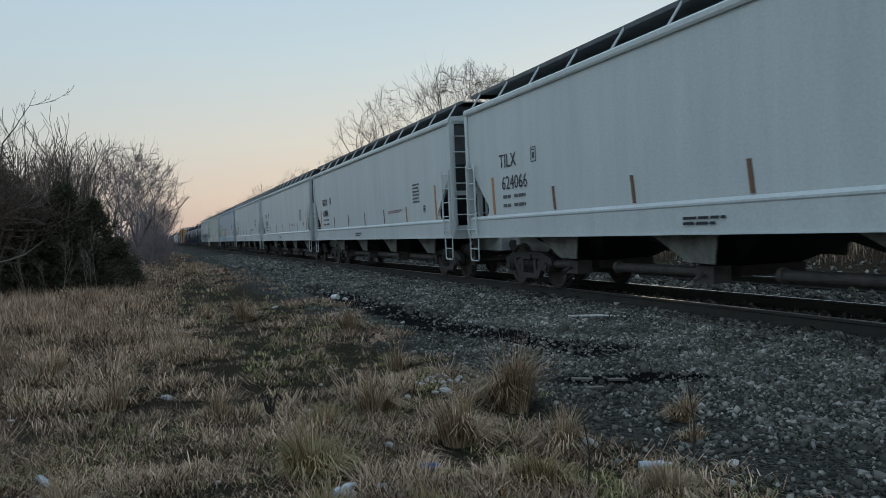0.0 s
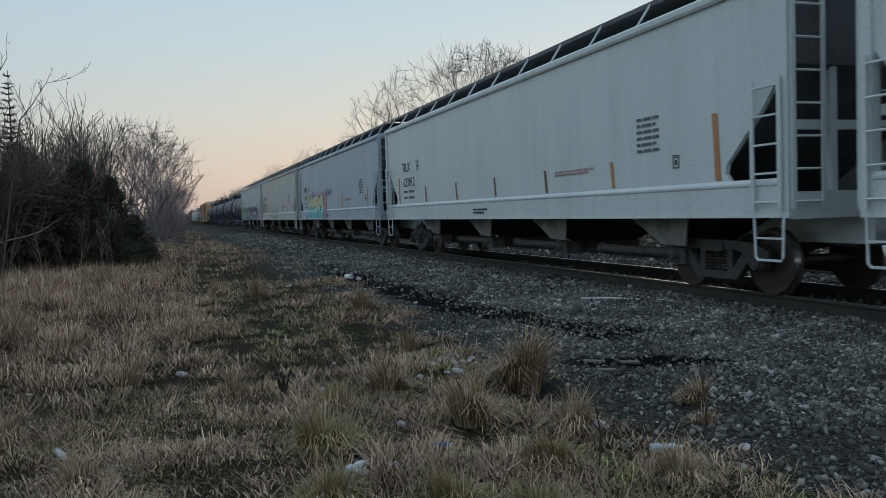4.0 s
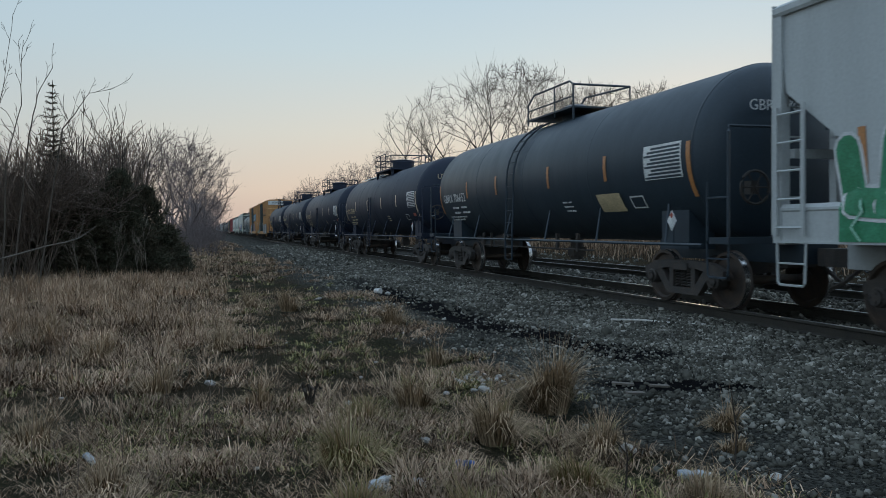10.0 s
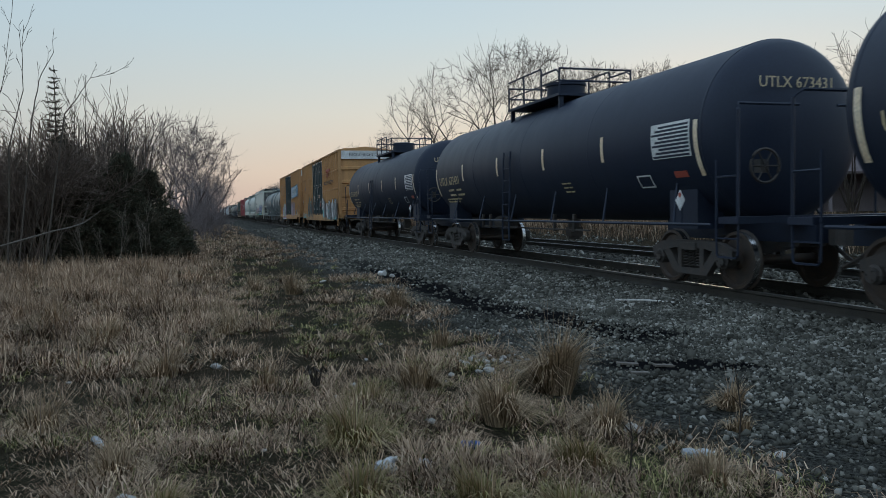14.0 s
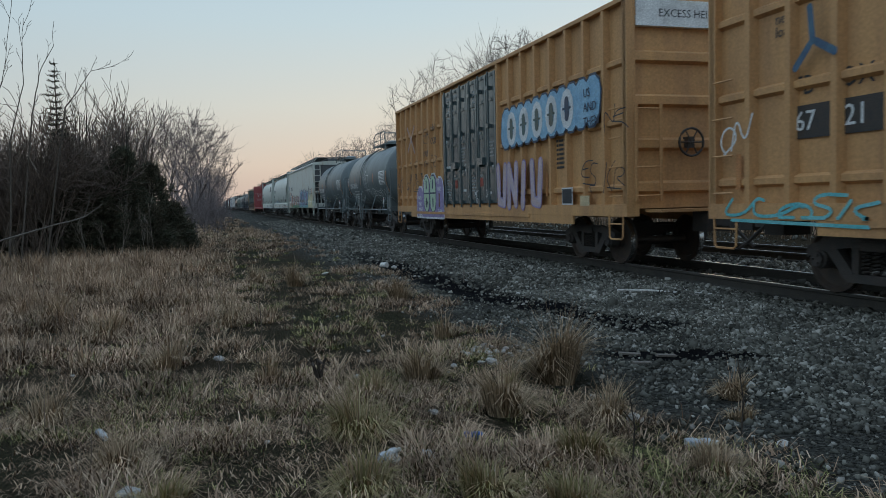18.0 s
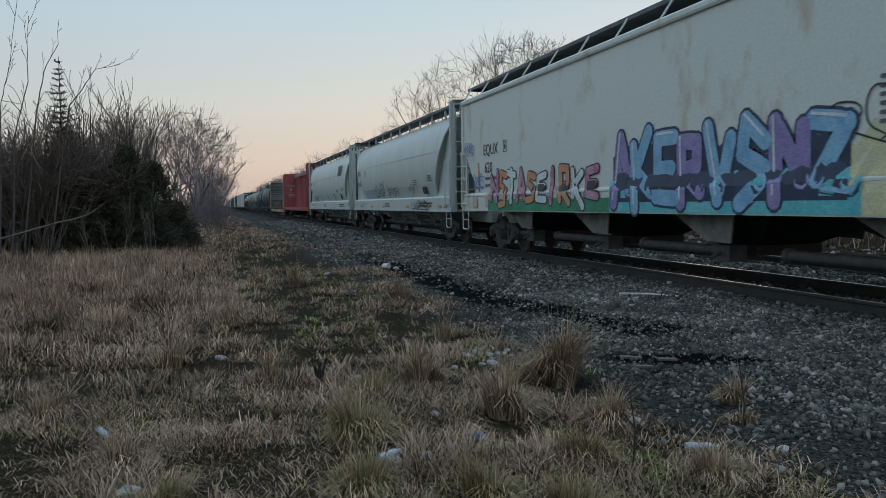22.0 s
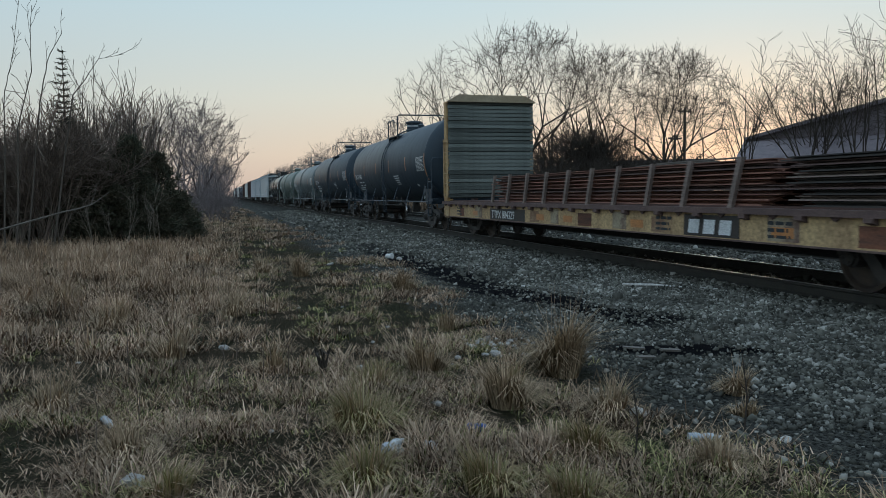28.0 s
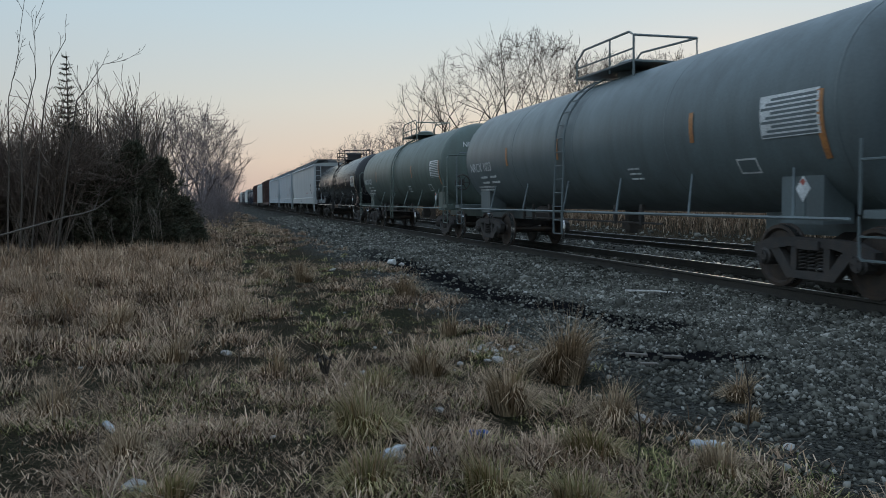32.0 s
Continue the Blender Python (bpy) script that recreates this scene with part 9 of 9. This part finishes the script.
def pale_rocks():
    rnd = random.Random(12)
    spots = [(2.55, 7.09, 0.06), (2.94, 5.07, 0.075), (2.43, 17.77, 0.07), (0.03, 8.71, 0.07), (1.26, 7.23, 0.05), (1.03, 4.64, 0.06), (1.25, 4.68, 0.055), (1.51, 4.29, 0.05), (3.46, 4.15, 0.05), (-0.49, 4.53, 0.08), (4.3, 19.0, 0.08), (2.7, 7.6, 0.045), (2.75, 7.9, 0.05), (2.95, 7.75, 0.04), (1.55, 5.6, 0.04), (3.25, 7.2, 0.04), (2.2, 7.2, 0.035), (5.0, 12.5, 0.05)]
    spots += [(rnd.uniform(2.45, 3.2), rnd.uniform(6.8, 8.1), rnd.uniform(0.018, 0.042)) for _ in range(46)] + [(rnd.uniform(-2, 3.2), rnd.uniform(4, 12), rnd.uniform(0.015, 0.03)) for _ in range(16)]
    for i, (x, y, s) in enumerate(spots):
        o = part("rock", stone_mesh(20 + i % 5), "stone_pale", label="pale weathered stone lying in the grass", at=pose(x, y, float(top_z(x, y)) + s * 0.35, rnd.uniform(-20, 20), rnd.uniform(-20, 20), rnd.uniform(0, 360)) @ Matrix.Diagonal((s * 1.3, s, s * 0.8, 1)))
        tagged(o, category="rock", group="pale stones in the grass")


def litter():
    z = lambda x, y: float(top_z(x, y))
    cup = thing("paper_cup", "white paper cup lying in the grass", "cup", pose(4.13, 19.36, z(4.13, 19.36) + 0.06, 90, 0, 40))
    part("cup", lambda bm: lathe(bm, [(0.0, -0.09), (0.055, -0.09), (0.075, 0.09), (0.07, 0.09), (0.05, -0.08), (0, -0.08)], 16, ax="z"), "litter_white", cup, smooth=40)
    part("rim", lambda bm: lathe(bm, [(0.072, 0.085), (0.08, 0.09), (0.072, 0.097)], 16, ax="z"), "litter_white", cup)
    can = thing("drink_can", "crushed blue and silver drink can in the grass", "can", pose(1.63, 4.92, z(1.63, 4.92) + 0.035, 90, 0, 62))
    part("body", lambda bm: lathe(bm, [(0.026, -0.062), (0.033, -0.055), (0.033, -0.01), (0.028, 0.0), (0.033, 0.012), (0.033, 0.05), (0.026, 0.06)], 14, ax="z"), "can_blue", can, smooth=40)
    for s in (-1, 1):
        part("lid", lambda bm: lathe(bm, [(0.0, s * 0.058), (0.022, s * 0.058), (0.026, s * 0.063), (0.02, s * 0.056)], 14, ax="z"), "can_metal", can)
    for x, y, turn in ((-0.81, 6.03, 20), (3.0, 4.36, 70), (1.0, 4.7, 130)):
        b = thing("plastic_bottle", "crumpled clear plastic bottle in the grass", "bottle", pose(x, y, z(x, y) + 0.035, 90, 0, turn), "bottles in the grass")
        part("body", lambda bm: lathe(bm, [(0.0, -0.1), (0.03, -0.1), (0.033, -0.05), (0.024, -0.01), (0.032, 0.03), (0.028, 0.06), (0.012, 0.09), (0.012, 0.1)], 12, ax="z"), "clear", b, smooth=40, key="bottle")
        part("cap", lambda bm: lathe(bm, [(0.0, 0.115), (0.015, 0.115), (0.015, 0.098), (0.0, 0.098)], 10, ax="z"), "litter_white", b, key="bcap2")
    rod = part("metal_rod", lambda bm: pipe(bm, [(6.35, 11.5, 0.0), (6.7, 11.15, 0.015), (7.0, 10.75, 0.0), (7.3, 10.3, 0.01)], 0.02, 6), "stone_pale", label="thin bent pale rod lying on the ballast", at=pose(0, 0, 0.1))
    tagged(rod, category="rod")
    for x, y, ln, t in ((4.05, 7.1, 0.22, 70), (4.35, 6.9, 0.2, 80), (3.9, 6.6, 0.18, 85)):
        w = part("wood_scrap", lambda bm: bx(bm, -ln / 2, ln / 2, -0.03, 0.03, 0, 0.02), "wood_strap", label="splintered grey scrap of wood on the gravel", at=pose(x, y, z(x, y) + 0.01, 3, 4, t - 90))
        tagged(w, category="wood", group="wood scraps")
    weed = thing("dead_weed", "dark curled dead weed standing in the grass", "weed", pose(0.87, 7.0, z(0.87, 7.0)))
    rnd = random.Random(6)
    for k in range(6):
        a = k * 1.05
        part("stem", lambda bm: pipe(bm, [(0, 0, -0.02), (0.03 * math.cos(a), 0.03 * math.sin(a), 0.12), (0.07 * math.cos(a + 0.6), 0.07 * math.sin(a + 0.6), 0.22 + 0.02 * (k % 3)), (0.1 * math.cos(a + 1), 0.1 * math.sin(a + 1), 0.2)], [0.012, 0.012, 0.016, 0.005], 5), "bark", weed)
    for x, y, h in ((-1.75, 4.6, 1.0), (-2.3, 6.2, 1.15), (2.35, 4.1, 0.5), (3.3, 4.35, 0.55)):
        t = thing("weed_stalk", "tall thin dead brown weed stalk", "weed", pose(x, y, z(x, y)), "tall weed stalks")
        part("stem", lambda bm: pipe(bm, [(0, 0, -0.02), (0.02, 0, h * 0.5), (-0.01, 0.02, h)], [0.006, 0.005, 0.003], 5), "bark", t)
        for q in range(5):
            f = 0.45 + 0.1 * q
            part("twig", lambda bm: pipe(bm, [(0.015, 0.005, h * f), (0.015 + 0.07 * (-1) ** q, 0.03 * (q % 3 - 1), h * f + 0.08)], [0.003, 0.002], 4), "bark", t)
    m = part("marker_stake", lambda bm: pipe(bm, [(0, 0, -0.05), (0.01, 0, 0.28)], 0.014, 6), "wood_strap", label="short pale marker stake beside the mud", at=pose(4.76, 14.79, z(4.76, 14.79)))
    tagged(m, category="stake")


def fallen_branch():
    b = thing("fallen_branch", "pale dead branch leaning out of the thicket", "branch", pose(-5.9, 23.0, float(top_z(-5.9, 23.0)) - 0.05))
    part("limb", lambda bm: pipe(bm, [(0, 0, 0), (0.1, 0, 0.78), (0.87, 0.02, 1.0), (1.95, 0.04, 1.31), (2.3, 0.05, 1.38), (2.66, 0.06, 1.5), (3.1, 0.1, 1.83)], [0.04, 0.036, 0.03, 0.024, 0.021, 0.017, 0.007], 6), "wood_strap", b)
    part("twig", lambda bm: pipe(bm, [(2.62, 0.06, 1.49), (2.72, 0.06, 1.75), (2.8, 0.05, 2.08)], [0.014, 0.011, 0.005], 5), "wood_strap", b)


def house():
    turn = -math.degrees(math.atan2(39.1, 38.7))
    h = thing("house", "house with a broad dark shingled roof behind the shrubs", "house", pose(39.2, 38.0, 0.9, 0, 0, turn))
    part("wall", lambda bm: ext(bm, [(-7.2, 0), (7.2, 0), (7.2, 3.7), (0, 5.4), (-7.2, 3.7)], -4.5, 4.5), "siding", h)
    for s in (-1, 1):
        part("roof", lambda bm: ext(bm, [(0, 5.55), (s * 7.9, 3.62), (s * 7.9, 3.8), (0, 5.8)], -5.0, 5.0), "roof_shingle", h, key=("hroof", s))
    part("gable", lambda bm: ext(bm, [(-7.4, 3.72), (7.4, 3.72), (0, 5.5)], -4.62, -4.51), "roof_shingle", h, "shingled gable")
    part("porch_roof", lambda bm: ext(bm, [(-4.52, 3.72), (-8.0, 2.4), (-8.0, 2.26), (-4.52, 3.56)], -7.9, 7.9, "x"), "roof_shingle", h, "low lean-to roof")
    for x in (-7.6, -2.6, 2.6, 7.6):
        part("porch_post", lambda bm: bx(bm, x - 0.09, x + 0.09, -7.8, -7.62, 0, 2.32), "siding", h, key=("ppost", x))
    for x in (-3.5, 3.5):
        w = part("window", lambda bm: bx(bm, x - 0.7, x + 0.7, -4.58, -4.5, 1.1, 2.5), "siding", h)
        part("pane", lambda bm: bx(bm, x - 0.62, x + 0.62, -4.6, -4.55, 1.18, 2.42), "tank_gloss", w)
    s = thing("shed", "low dark shed with a flat roof beyond the tracks", "shed", pose(34.5, 58, 0.9, 0, 0, -30))
    part("wall", lambda bm: bx(bm, -4.5, 4.5, -2, 2, 0, 3.0), "siding", s)
    part("roof", lambda bm: bx(bm, -4.9, 4.9, -2.4, 2.4, 3.0, 3.2), "roof_shingle", s)
    for x, y, t in ((30.0, 46.1, 6.2), (29.2, 46.0, 4.4)):
        p = thing("utility_pole", "thin weathered wooden utility pole", "pole", pose(x, y, 0.9), "utility poles")
        part("pole", lambda bm: pipe(bm, [(0, 0, -0.2), (0, 0, t)], [0.11, 0.08], 10), "bark", p)
        part("crossarm", lambda bm: bx(bm, -0.5, 0.5, -0.05, 0.05, t - 0.3, t - 0.18), "bark", p)


build_stones()
pale_rocks()
litter()
fallen_branch()
house()
build_ties(track_near, TRACK_X, 290)
build_ties(track_far, TRACK2_X, 150)


def motions():
    """The train rolls past; the wheels turn with it."""
    for ob, i in CARS:
        walk(ob, [(t, car_pose(i, t)) for t in range(0, 33, 2)])
    firsts = {}
    for w, y in WHEELSETS:
        if y not in firsts:
            turn = [(n / FPS, pose(0, y, WHEEL_R) @ Matrix.Rotation(-(rolled(n / FPS) / WHEEL_R) % (2 * math.pi), 4, "X")) for n in range(0, 32 * FPS + 1)]
            walk(w, turn)
            firsts[y] = w
        else:
            w.rotation_mode = "QUATERNION"
            w.animation_data_create()
            w.animation_data.action = firsts[y].animation_data.action
            w.animation_data.action_slot = firsts[y].animation_data.action_slot


motions()
